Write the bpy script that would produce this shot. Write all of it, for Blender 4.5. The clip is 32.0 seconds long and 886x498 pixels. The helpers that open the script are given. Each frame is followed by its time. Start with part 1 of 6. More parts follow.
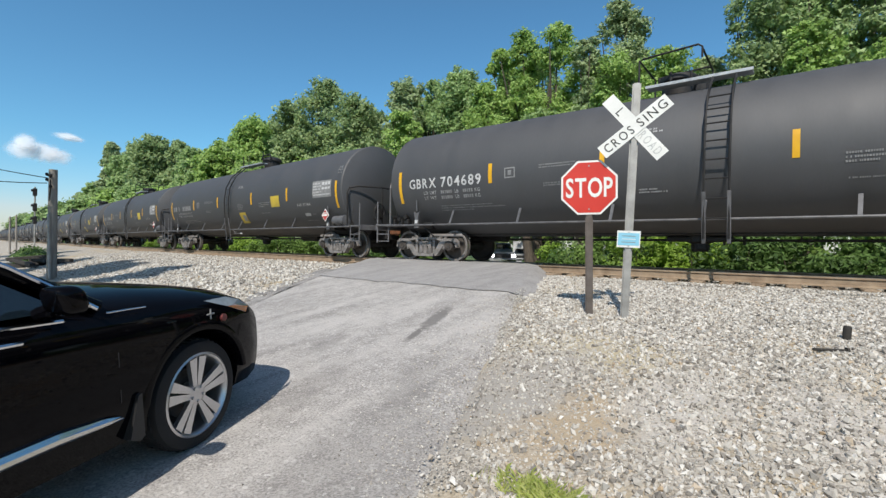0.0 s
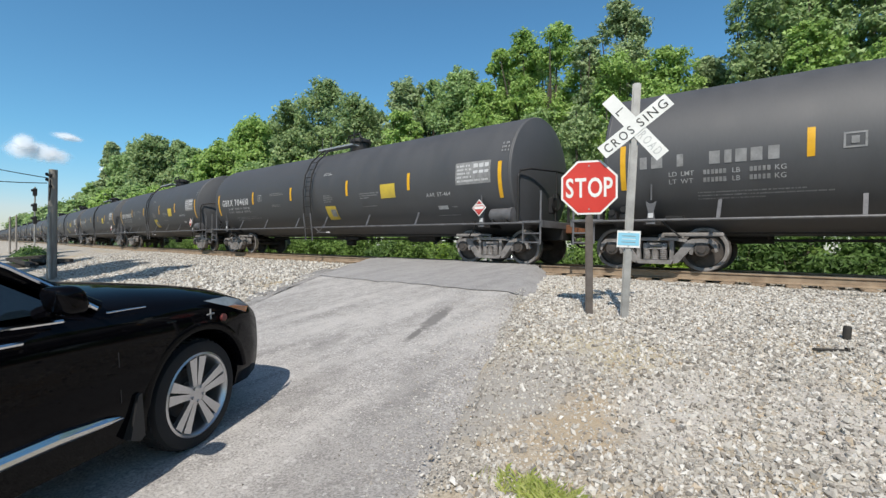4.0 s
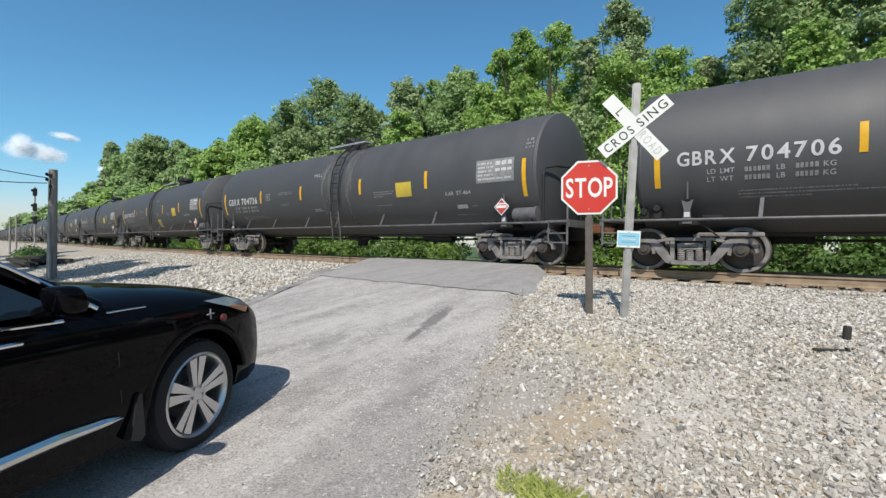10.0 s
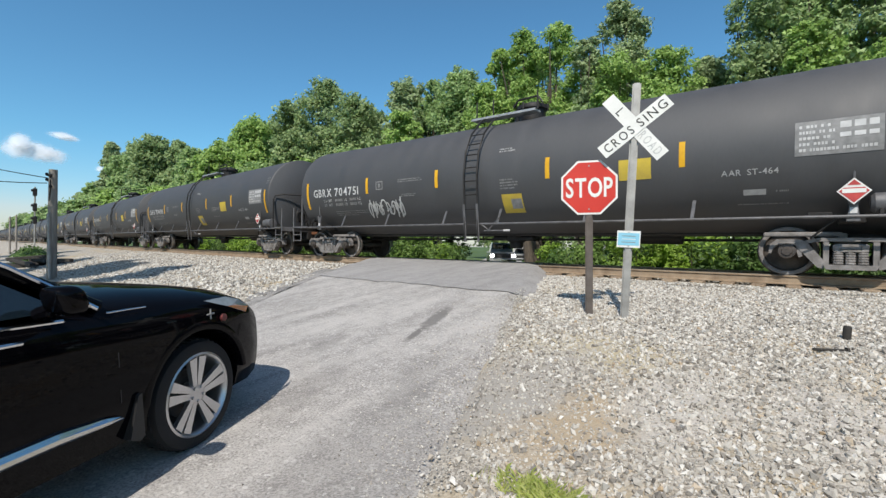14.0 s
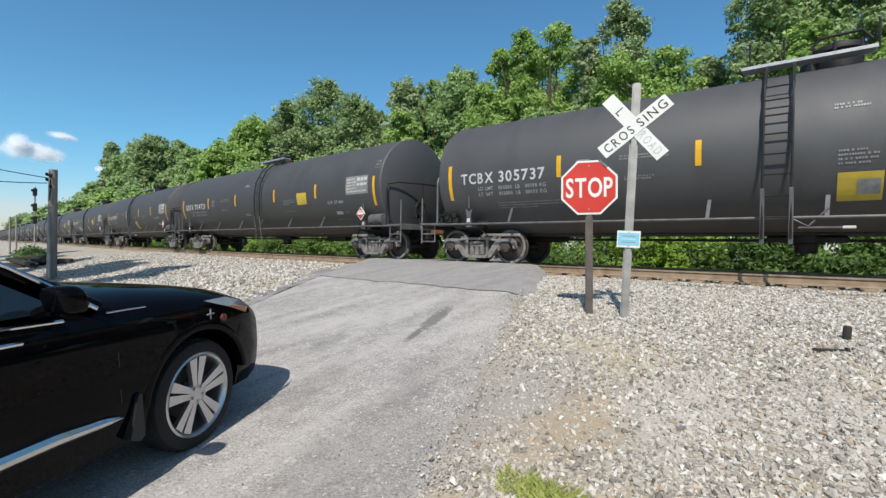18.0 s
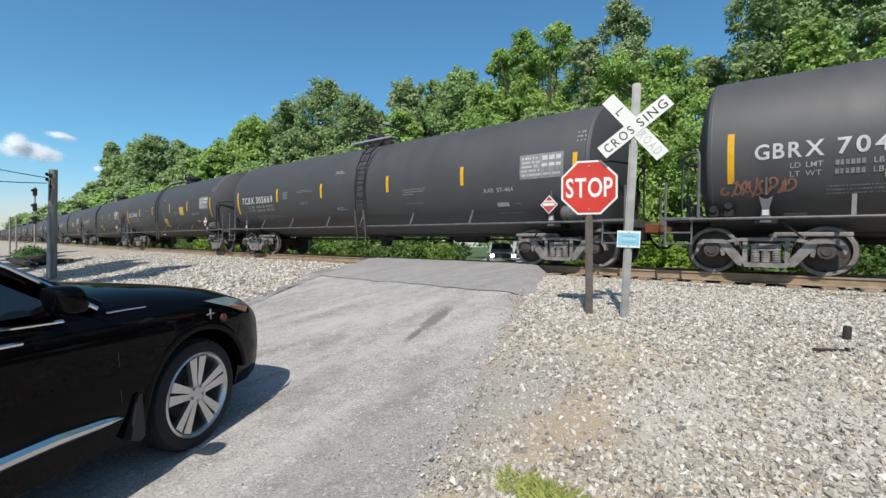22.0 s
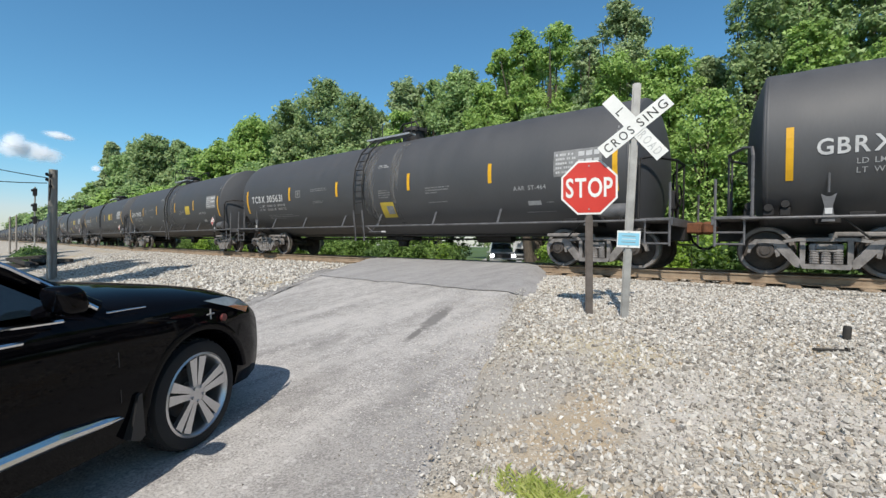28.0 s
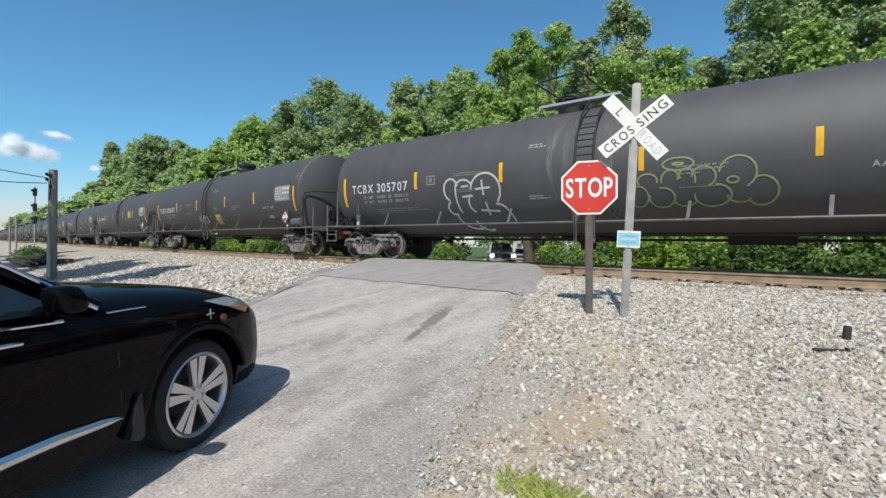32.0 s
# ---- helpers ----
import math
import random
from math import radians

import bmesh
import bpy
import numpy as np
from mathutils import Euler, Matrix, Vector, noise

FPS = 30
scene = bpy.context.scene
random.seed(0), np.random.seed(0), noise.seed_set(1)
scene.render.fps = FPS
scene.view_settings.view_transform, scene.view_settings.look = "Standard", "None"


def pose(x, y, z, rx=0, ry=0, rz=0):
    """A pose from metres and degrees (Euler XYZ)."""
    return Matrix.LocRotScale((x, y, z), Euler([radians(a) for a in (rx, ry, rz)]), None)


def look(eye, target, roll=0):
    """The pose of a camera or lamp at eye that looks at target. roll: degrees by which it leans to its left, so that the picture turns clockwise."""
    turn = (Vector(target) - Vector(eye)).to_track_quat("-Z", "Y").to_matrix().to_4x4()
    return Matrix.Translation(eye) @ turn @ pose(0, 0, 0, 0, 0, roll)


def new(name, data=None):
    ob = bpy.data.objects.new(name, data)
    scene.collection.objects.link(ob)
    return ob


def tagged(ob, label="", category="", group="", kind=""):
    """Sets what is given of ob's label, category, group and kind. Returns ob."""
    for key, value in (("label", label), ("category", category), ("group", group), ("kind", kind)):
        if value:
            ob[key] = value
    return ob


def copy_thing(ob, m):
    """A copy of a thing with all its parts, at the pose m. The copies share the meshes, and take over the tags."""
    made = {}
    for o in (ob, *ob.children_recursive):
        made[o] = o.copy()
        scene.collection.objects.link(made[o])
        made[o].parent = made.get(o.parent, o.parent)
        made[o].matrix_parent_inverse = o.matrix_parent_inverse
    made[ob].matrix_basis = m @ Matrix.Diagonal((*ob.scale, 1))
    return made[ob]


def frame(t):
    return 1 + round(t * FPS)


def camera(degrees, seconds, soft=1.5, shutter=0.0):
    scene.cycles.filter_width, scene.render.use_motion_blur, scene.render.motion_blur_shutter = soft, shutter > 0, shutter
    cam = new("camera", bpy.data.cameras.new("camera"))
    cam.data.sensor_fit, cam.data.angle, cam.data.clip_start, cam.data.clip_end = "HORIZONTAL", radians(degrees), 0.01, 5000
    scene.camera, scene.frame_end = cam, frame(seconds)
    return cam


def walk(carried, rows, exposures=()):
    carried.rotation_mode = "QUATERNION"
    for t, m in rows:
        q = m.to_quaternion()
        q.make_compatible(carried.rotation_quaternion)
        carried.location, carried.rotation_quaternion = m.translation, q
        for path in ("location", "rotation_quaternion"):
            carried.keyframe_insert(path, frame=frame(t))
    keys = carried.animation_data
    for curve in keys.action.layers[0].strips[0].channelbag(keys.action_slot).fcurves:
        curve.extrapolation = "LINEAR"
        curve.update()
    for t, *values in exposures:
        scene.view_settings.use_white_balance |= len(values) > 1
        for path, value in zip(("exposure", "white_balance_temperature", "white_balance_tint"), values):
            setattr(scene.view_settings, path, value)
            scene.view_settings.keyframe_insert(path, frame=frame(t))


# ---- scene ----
# World: x along the railway (towards the right), y across it, z up, rail head at 0.
cam = camera(87.63, 32.0, soft=1.4)
EYE = pose(0.0, -11.575, 0.392, 90 - 0.432, 0, 38.76) @ pose(0, 0, 0, 0, 0, 0.848)
walk(cam, [(0.0, EYE), (32.0, EYE)])

# ---- light ----
world = bpy.data.worlds.new("sky")
scene.world = world
world.use_nodes = True
wn = world.node_tree.nodes
sky = wn.new("ShaderNodeTexSky")
sky.sky_type, sky.sun_disc = "NISHITA", False
SUN_ELEV, SUN_AZ = radians(48.5), math.atan2(0.438, -0.899)
sky.sun_elevation, sky.sun_rotation = SUN_ELEV, SUN_AZ
sky.air_density, sky.dust_density, sky.ozone_density = 1.0, 0.6, 2.0
tint = wn.new("ShaderNodeMix")
tint.data_type, tint.blend_type = "RGBA", "MULTIPLY"
tint.inputs[0].default_value, tint.inputs[7].default_value = 1.0, (0.66, 1.0, 1.10, 1)
world.node_tree.links.new(sky.outputs[0], tint.inputs[6])
# the pale haze low in the sky is tinted less than the deep blue
parts_, ratio, amount = wn.new("ShaderNodeSeparateColor"), wn.new("ShaderNodeMath"), wn.new("ShaderNodeMapRange")
ratio.operation = "DIVIDE"
amount.inputs["From Min"].default_value, amount.inputs["From Max"].default_value = 0.45, 0.90
hue = wn.new("ShaderNodeMix")
hue.data_type = "RGBA"
hue.inputs[6].default_value, hue.inputs[7].default_value = (0.60, 1.04, 1.17, 1), (0.95, 1.0, 1.12, 1)
world.node_tree.links.new(sky.outputs[0], parts_.inputs[0])
world.node_tree.links.new(parts_.outputs[0], ratio.inputs[0])
world.node_tree.links.new(parts_.outputs[2], ratio.inputs[1])
world.node_tree.links.new(ratio.outputs[0], amount.inputs[0])
world.node_tree.links.new(amount.outputs[0], hue.inputs[0])
world.node_tree.links.new(hue.outputs[2], tint.inputs[7])
# higher up the blue gives way to a paler sky
where, up, climb, pale, over = (wn.new("ShaderNode" + k) for k in ("TexCoord", "SeparateXYZ", "MapRange", "Mix", "Mix"))
climb.inputs["From Min"].default_value, climb.inputs["From Max"].default_value = 0.45, 0.85
pale.data_type, pale.blend_type, over.data_type = "RGBA", "MULTIPLY", "RGBA"
pale.inputs[0].default_value, pale.inputs[7].default_value = 1.0, (0.95, 0.90, 0.84, 1)
world.node_tree.links.new(where.outputs["Generated"], up.inputs[0])
world.node_tree.links.new(up.outputs[2], climb.inputs[0])
world.node_tree.links.new(sky.outputs[0], pale.inputs[6])
world.node_tree.links.new(climb.outputs[0], over.inputs[0])
world.node_tree.links.new(tint.outputs[2], over.inputs[6])
world.node_tree.links.new(pale.outputs[2], over.inputs[7])
wn["Background"].inputs[1].default_value = 0.125
world.node_tree.links.new(over.outputs[2], wn["Background"].inputs[0])
sun = new("sun", bpy.data.lights.new("sun", "SUN"))
sun.data.energy, sun.data.angle, sun.data.color = 4.4, radians(0.53), (1.0, 0.938, 0.845)
sun.matrix_world = look((30 * 0.438, -30 * 0.899, 34), (0, 0, 0))
scene.view_settings.exposure = 0.0


# ---- materials ----
def nodes_of(name):
    m = bpy.data.materials.new(name)
    m.use_nodes = True
    nt = m.node_tree
    return m, nt, nt.nodes["Principled BSDF"]


def mat(name, c1, c2=None, rough=0.7, metal=0.0, scale=8.0, fine=60.0, bump=0.2, dist=0.01, coat=0.0, rnd=0.0, spread=0.5,
        streak=None, spec=0.5):
    """A two-scale procedural surface: large stains, fine grain, bump; rnd varies it from object to object."""
    m, nt, b = nodes_of(name)
    N, Lk = nt.nodes, nt.links
    c2 = c2 or tuple(0.72 * a for a in c1)
    tc = N.new("ShaderNodeTexCoord")
    mp = N.new("ShaderNodeMapping")
    if streak:
        mp.inputs["Scale"].default_value = streak
    Lk.new(tc.outputs["Object"], mp.inputs[0])
    n1, n2 = N.new("ShaderNodeTexNoise"), N.new("ShaderNodeTexNoise")
    for n, sc, d in ((n1, scale, 4), (n2, fine, 3)):
        n.inputs["Scale"].default_value, n.inputs["Detail"].default_value = sc, d
        Lk.new(mp.outputs[0], n.inputs["Vector"])
    mx = N.new("ShaderNodeMath")
    mx.operation = "MULTIPLY_ADD"
    mx.inputs[1].default_value = 0.35
    Lk.new(n2.outputs[0], mx.inputs[0])
    Lk.new(n1.outputs[0], mx.inputs[2])
    last = mx
    if rnd:
        oi, ad = N.new("ShaderNodeObjectInfo"), N.new("ShaderNodeMath")
        ad.operation = "MULTIPLY_ADD"
        ad.inputs[1].default_value = rnd
        Lk.new(oi.outputs["Random"], ad.inputs[0])
        Lk.new(mx.outputs[0], ad.inputs[2])
        last = ad
    ramp = N.new("ShaderNodeValToRGB")
    mid = 0.67 + rnd * 0.5
    ramp.color_ramp.elements[0].position, ramp.color_ramp.elements[1].position = mid - spread * 0.45, mid + spread * 0.45
    ramp.color_ramp.elements[0].color, ramp.color_ramp.elements[1].color = (*c2, 1), (*c1, 1)
    Lk.new(last.outputs[0], ramp.inputs[0])
    Lk.new(ramp.outputs[0], b.inputs["Base Color"])
    rr = N.new("ShaderNodeMapRange")
    rr.inputs["To Min"].default_value, rr.inputs["To Max"].default_value = max(0.02, rough - 0.12), min(1, rough + 0.12)
    Lk.new(n1.outputs[0], rr.inputs[0])
    Lk.new(rr.outputs[0], b.inputs["Roughness"])
    b.inputs["Metallic"].default_value, b.inputs["Coat Weight"].default_value = metal, coat
    b.inputs["Coat Roughness"].default_value = 0.03
    b.inputs["Specular IOR Level"].default_value = spec
    if bump:
        bp = N.new("ShaderNodeBump")
        bp.inputs["Strength"].default_value, bp.inputs["Distance"].default_value = bump, dist
        Lk.new(n2.outputs[0], bp.inputs["Height"])
        Lk.new(bp.outputs[0], b.inputs["Normal"])
    return m


def leaf_mat(name, c1, c2, c3):
    """Foliage: colour differs from leaf to leaf and from clump to clump; light passes through."""
    m, nt, b = nodes_of(name)
    N, Lk = nt.nodes, nt.links
    geo, tc, nz = N.new("ShaderNodeNewGeometry"), N.new("ShaderNodeTexCoord"), N.new("ShaderNodeTexNoise")
    nz.inputs["Scale"].default_value, nz.inputs["Detail"].default_value = 0.7, 2
    Lk.new(tc.outputs["Object"], nz.inputs["Vector"])
    ad = N.new("ShaderNodeMath")
    ad.operation = "MULTIPLY_ADD"
    ad.inputs[1].default_value = 0.45
    Lk.new(geo.outputs["Random Per Island"], ad.inputs[0])
    Lk.new(nz.outputs[0], ad.inputs[2])
    ramp = N.new("ShaderNodeValToRGB")
    ramp.color_ramp.elements[0].position, ramp.color_ramp.elements[1].position = 0.4, 1.0
    ramp.color_ramp.elements[0].color, ramp.color_ramp.elements[1].color = (*c1, 1), (*c3, 1)
    e = ramp.color_ramp.elements.new(0.7)
    e.color = (*c2, 1)
    Lk.new(ad.outputs[0], ramp.inputs[0])
    Lk.new(ramp.outputs[0], b.inputs["Base Color"])
    b.inputs["Roughness"].default_value = 0.55
    b.inputs["Specular IOR Level"].default_value = 0.35
    tr, mix = N.new("ShaderNodeBsdfTranslucent"), N.new("ShaderNodeMixShader")
    Lk.new(ramp.outputs[0], tr.inputs[0])
    mix.inputs[0].default_value = 0.36
    Lk.new(b.outputs[0], mix.inputs[1])
    Lk.new(tr.outputs[0], mix.inputs[2])
    Lk.new(mix.outputs[0], N["Material Output"].inputs[0])
    return m


def glow(name, colour, power):
    m, nt, b = nodes_of(name)
    b.inputs["Base Color"].default_value = (*colour, 1)
    b.inputs["Emission Color"].default_value = (*colour, 1)
    b.inputs["Emission Strength"].default_value = power
    return m


M_TANK = mat("tank_paint", (0.054, 0.055, 0.060), (0.039, 0.040, 0.044), 0.66, 0, 1.6, 22, 0.06, 0.004, spec=1.0, streak=(1.3, 0.5, 0.35))
M_IRON = mat("dark_steel", (0.028, 0.026, 0.025), (0.012, 0.011, 0.011), 0.62, 0.2, 5, 50, 0.25)
M_RAILBAR = mat("worn_bar_paint", (0.17, 0.168, 0.175), (0.08, 0.08, 0.083), 0.55, 0.2, 4, 40, 0.15)
M_TRUCK = mat("dusty_cast_steel", (0.28, 0.262, 0.252), (0.13, 0.12, 0.112), 0.75, 0, 6, 60, 0.35)
M_WHEEL = mat("rolled_wheel_steel", (0.10, 0.085, 0.075), (0.04, 0.034, 0.03), 0.65, 0.2, 5, 40, 0.25)
M_TREAD = mat("polished_tread", (0.55, 0.53, 0.5), (0.38, 0.35, 0.32), 0.32, 0.9, 7, 60, 0.1)
M_RUSTY = mat("rusty_coupler", (0.22, 0.085, 0.035), (0.07, 0.03, 0.015), 0.85, 0, 9, 60, 0.4)
M_YELLOW = mat("reflective_yellow", (0.80, 0.45, 0.02), (0.66, 0.34, 0.012), 0.45, 0, 5, 60, 0.05)
M_MUSTARD = mat("faded_yellow_panel", (0.62, 0.46, 0.05), (0.46, 0.34, 0.06), 0.6, 0, 3, 60, 0.05)
M_WHITE = mat("stencil_white", (0.62, 0.62, 0.62), (0.45, 0.45, 0.45), 0.7, 0, 6, 80, 0.05)
M_STENCIL = mat("stencil_pale", (0.46, 0.46, 0.46), (0.30, 0.30, 0.30), 0.75, 0, 9, 90, 0.05)
M_DIM = mat("stencil_grey", (0.30, 0.30, 0.30), (0.18, 0.18, 0.18), 0.75, 0, 9, 90, 0.05)
M_GALV = mat("galvanised_grating", (0.55, 0.56, 0.56), (0.36, 0.37, 0.38), 0.5, 0.5, 5, 50, 0.1)
M_STREAK = mat("dried_residue", (0.22, 0.215, 0.21), (0.11, 0.108, 0.106), 0.75, 0, 2.0, 14, 0.05, streak=(2.2, 1, 0.35))


def see_through(m, low, high, scale, stretch):
    """Lets the surface below show through by noise."""
    nt = m.node_tree
    N, Lk = nt.nodes, nt.links
    tc, mp, nz, rp, tr, mix = (N.new("ShaderNode" + k) for k in ("TexCoord", "Mapping", "TexNoise", "ValToRGB", "BsdfTransparent", "MixShader"))
    mp.inputs["Scale"].default_value = stretch
    nz.inputs["Scale"].default_value, nz.inputs["Detail"].default_value = scale, 5
    rp.color_ramp.elements[0].position, rp.color_ramp.elements[1].position = low, high
    Lk.new(tc.outputs["Object"], mp.inputs[0])
    Lk.new(mp.outputs[0], nz.inputs["Vector"])
    Lk.new(nz.outputs[0], rp.inputs[0])
    Lk.new(rp.outputs[0], mix.inputs[0])
    Lk.new(tr.outputs[0], mix.inputs[1])
    Lk.new(N["Principled BSDF"].outputs[0], mix.inputs[2])
    Lk.new(mix.outputs[0], N["Material Output"].inputs[0])
    return m


see_through(M_STREAK, 0.40, 0.72, 2.2, (3.5, 1, 0.30))
M_PLACARD = mat("placard_red", (0.55, 0.07, 0.06), (0.42, 0.05, 0.05), 0.5)
M_RAIL = mat("rail_steel_brown", (0.36, 0.275, 0.19), (0.20, 0.14, 0.09), 0.8, 0.0, 4, 60, 0.25)
M_RAILTOP = mat("rail_head_polished", (0.42, 0.39, 0.37), (0.26, 0.22, 0.19), 0.35, 0.9, 3, 40, 0.1)
M_TIE = mat("creosoted_timber", (0.38, 0.29, 0.20), (0.19, 0.135, 0.09), 0.9, 0, 3, 50, 0.5, rnd=0.3, streak=(6, 1, 6))
M_GALVPOST = mat("galvanised_post", (0.46, 0.45, 0.43), (0.30, 0.29, 0.27), 0.55, 0.55, 5, 60, 0.15)
M_BROWNPOST = mat("weathered_steel_post", (0.17, 0.145, 0.13), (0.09, 0.075, 0.065), 0.7, 0.3, 6, 70, 0.2)
M_SIGNRED = mat("sign_red", (0.62, 0.045, 0.028), (0.52, 0.035, 0.024), 0.4, 0, 3, 60, 0.03)
M_SIGNWHITE = mat("sign_white", (0.80, 0.80, 0.77), (0.70, 0.70, 0.67), 0.45, 0, 5, 50, 0.03)
M_FADED = mat("faded_letter_grey", (0.42, 0.43, 0.42), (0.58, 0.58, 0.57), 0.6, 0, 18, 60, 0.03)
M_SIGNBLACK = mat("sign_black", (0.03, 0.03, 0.03), (0.05, 0.05, 0.05), 0.6)
M_SIGNBLUE = mat("sign_light_blue", (0.20, 0.50, 0.66), (0.28, 0.58, 0.72), 0.5, 0, 9, 60, 0.03)
M_POLE = mat("weathered_pole_wood", (0.36, 0.33, 0.29), (0.18, 0.16, 0.14), 0.9, 0, 2, 30, 0.5, streak=(8, 8, 0.5))
M_BARK = mat("bark", (0.13, 0.105, 0.08), (0.05, 0.04, 0.03), 0.95, 0, 4, 22, 0.8, 0.03, streak=(4, 4, 0.6))
M_CARBLACK = mat("black_clearcoat", (0.003, 0.003, 0.004), (0.002, 0.002, 0.003), 0.35, 0.0, 3, 40, 0, coat=0.30, spec=0.0)
M_CHROME = mat("chrome", (0.75, 0.76, 0.78), (0.6, 0.61, 0.63), 0.14, 1.0, 3, 40, 0)
M_ALLOY = mat("alloy_silver", (0.62, 0.62, 0.63), (0.5, 0.5, 0.51), 0.32, 0.9, 4, 50, 0.05)
M_RUBBER = mat("tyre_rubber", (0.016, 0.016, 0.017), (0.009, 0.009, 0.01), 0.85, 0, 6, 70, 0.2)
M_TRIMBLACK = mat("black_plastic", (0.02, 0.02, 0.021), (0.013, 0.013, 0.014), 0.55, 0, 6, 60, 0.1)
M_GLASSDARK = mat("tinted_glass", (0.012, 0.022, 0.03), (0.010, 0.018, 0.025), 0.05, 0, 2, 10, 0, coat=1.0)
M_AMBER = mat("amber_lens", (0.55, 0.16, 0.02), (0.4, 0.10, 0.01), 0.15, 0, 6, 30, 0, coat=0.8)
M_LENS = mat("clear_lamp_lens", (0.42, 0.50, 0.56), (0.25, 0.33, 0.40), 0.12, 0.3, 9, 30, 0, coat=1.0)
M_BADGE = mat("dull_red_enamel", (0.22, 0.05, 0.045), (0.12, 0.03, 0.03), 0.5, 0, 40, 60, 0)
M_BIN = mat("dark_scrap", (0.05, 0.045, 0.04), (0.02, 0.018, 0.016), 0.85, 0, 6, 40, 0.3)
M_LAMPON = glow("lit_headlamp", (1.0, 0.97, 0.92), 9.0)
# tree leaves: pale and greyed, with haze mixed into the colour
M_LEAF = [leaf_mat("leaf_mid", (0.16, 0.25, 0.085), (0.29, 0.42, 0.15), (0.44, 0.58, 0.26)),
          leaf_mat("leaf_dark", (0.13, 0.20, 0.08), (0.26, 0.36, 0.145), (0.42, 0.52, 0.24)),
          leaf_mat("leaf_bright", (0.16, 0.26, 0.06), (0.30, 0.45, 0.11), (0.46, 0.62, 0.20)),
          leaf_mat("leaf_grey", (0.17, 0.24, 0.105), (0.31, 0.40, 0.19), (0.47, 0.56, 0.30))]
# shrub leaves: darker copies, the shade they stand in is in the colour
M_SHRUB = [leaf_mat("shrub_mid", (0.08, 0.14, 0.03), (0.15, 0.25, 0.055), (0.26, 0.39, 0.10)),
           leaf_mat("shrub_dark", (0.05, 0.10, 0.025), (0.10, 0.18, 0.045), (0.18, 0.29, 0.085)),
           leaf_mat("shrub_bright", (0.14, 0.24, 0.025), (0.24, 0.38, 0.05), (0.36, 0.52, 0.10))]


# ---- mesh helpers ----
def part(name, bm, material, parent=None, label="", smooth=0.0):
    """Links a bmesh as one mesh object under a thing or a part. smooth: shade smooth below that angle in degrees."""
    me = bpy.data.meshes.new(name)
    bmesh.ops.recalc_face_normals(bm, faces=bm.faces)
    if smooth:
        for f in bm.faces:
            f.smooth = True
        for e in bm.edges:
            if len(e.link_faces) == 2 and e.calc_face_angle(0) > radians(smooth):
                e.smooth = False
    bm.to_mesh(me)
    bm.free()
    for m in material if isinstance(material, (list, tuple)) else (material,):
        me.materials.append(m)
    ob = new(name, me)
    ob.parent = parent
    if label:
        ob["label"] = label
    return ob


def raw(name, verts, faces, material, parent=None, label="", smooth=False):
    me = bpy.data.meshes.new(name)
    me.from_pydata(verts, [], faces)
    me.materials.append(material)
    if smooth:
        me.polygons.foreach_set("use_smooth", [True] * len(me.polygons))
    ob = new(name, me)
    ob.parent = parent
    if label:
        ob["label"] = label
    return ob


def bm_new():
    return bmesh.new()


def box(bm, cx, cy, cz, sx, sy, sz, bevel=0.0, m=None, mi=0):
    r = bmesh.ops.create_cube(bm, size=1)
    vs = r["verts"]
    bmesh.ops.scale(bm, vec=(sx, sy, sz), verts=vs)
    fs = list({f for v in vs for f in v.link_faces})
    if bevel:
        es = list({e for v in vs for e in v.link_edges})
        q = bmesh.ops.bevel(bm, geom=es, offset=bevel, segments=1, affect="EDGES")
        fs = list({f for v in q["verts"] for f in v.link_faces}) or fs
        vs = list({v for f in fs for v in f.verts})
    for f in fs:
        f.material_index = mi
    if m:
        bmesh.ops.transform(bm, matrix=m, verts=vs)
    bmesh.ops.translate(bm, vec=(cx, cy, cz), verts=vs)
    return vs


def rod(bm, a, b, r, r2=None, seg=8, mi=0, caps=True):
    a, b = Vector(a), Vector(b)
    d = b - a
    q = bmesh.ops.create_cone(bm, cap_ends=caps, segments=seg, radius1=r, radius2=r if r2 is None else r2, depth=d.length)
    bmesh.ops.transform(bm, matrix=Matrix.Translation((a + b) / 2) @ d.to_track_quat("Z", "Y").to_matrix().to_4x4(), verts=q["verts"])
    for f in {f for v in q["verts"] for f in v.link_faces}:
        f.material_index = mi
    return q["verts"]


def pipe(bm, pts, r, seg=6):
    """A round bar bent through the points."""
    pts = [Vector(p) for p in pts]
    rings = []
    for i, p in enumerate(pts):
        d = (pts[min(i + 1, len(pts) - 1)] - pts[max(i - 1, 0)]).normalized()
        up = Vector((0, 0, 1)) if abs(d.z) < 0.9 else Vector((1, 0, 0))
        u = d.cross(up).normalized()
        w = d.cross(u)
        rings.append([bm.verts.new(p + r * (math.cos(2 * math.pi * k / seg) * u + math.sin(2 * math.pi * k / seg) * w)) for k in range(seg)])
    for a, b in zip(rings, rings[1:]):
        for k in range(seg):
            bm.faces.new((a[k], a[(k + 1) % seg], b[(k + 1) % seg], b[k]))
    bm.faces.new(rings[0])
    bm.faces.new(rings[-1])


def prism(bm, outline, y0, y1, mi=0):
    """An outline in x and z, drawn out from y0 to y1."""
    a = [bm.verts.new((x, y0, z)) for x, z in outline]
    b = [bm.verts.new((x, y1, z)) for x, z in outline]
    n = len(a)
    fs = [bm.faces.new(a), bm.faces.new(b[::-1])]
    for k in range(n):
        fs.append(bm.faces.new((a[k], b[k], b[(k + 1) % n], a[(k + 1) % n])))
    for f in fs:
        f.material_index = mi


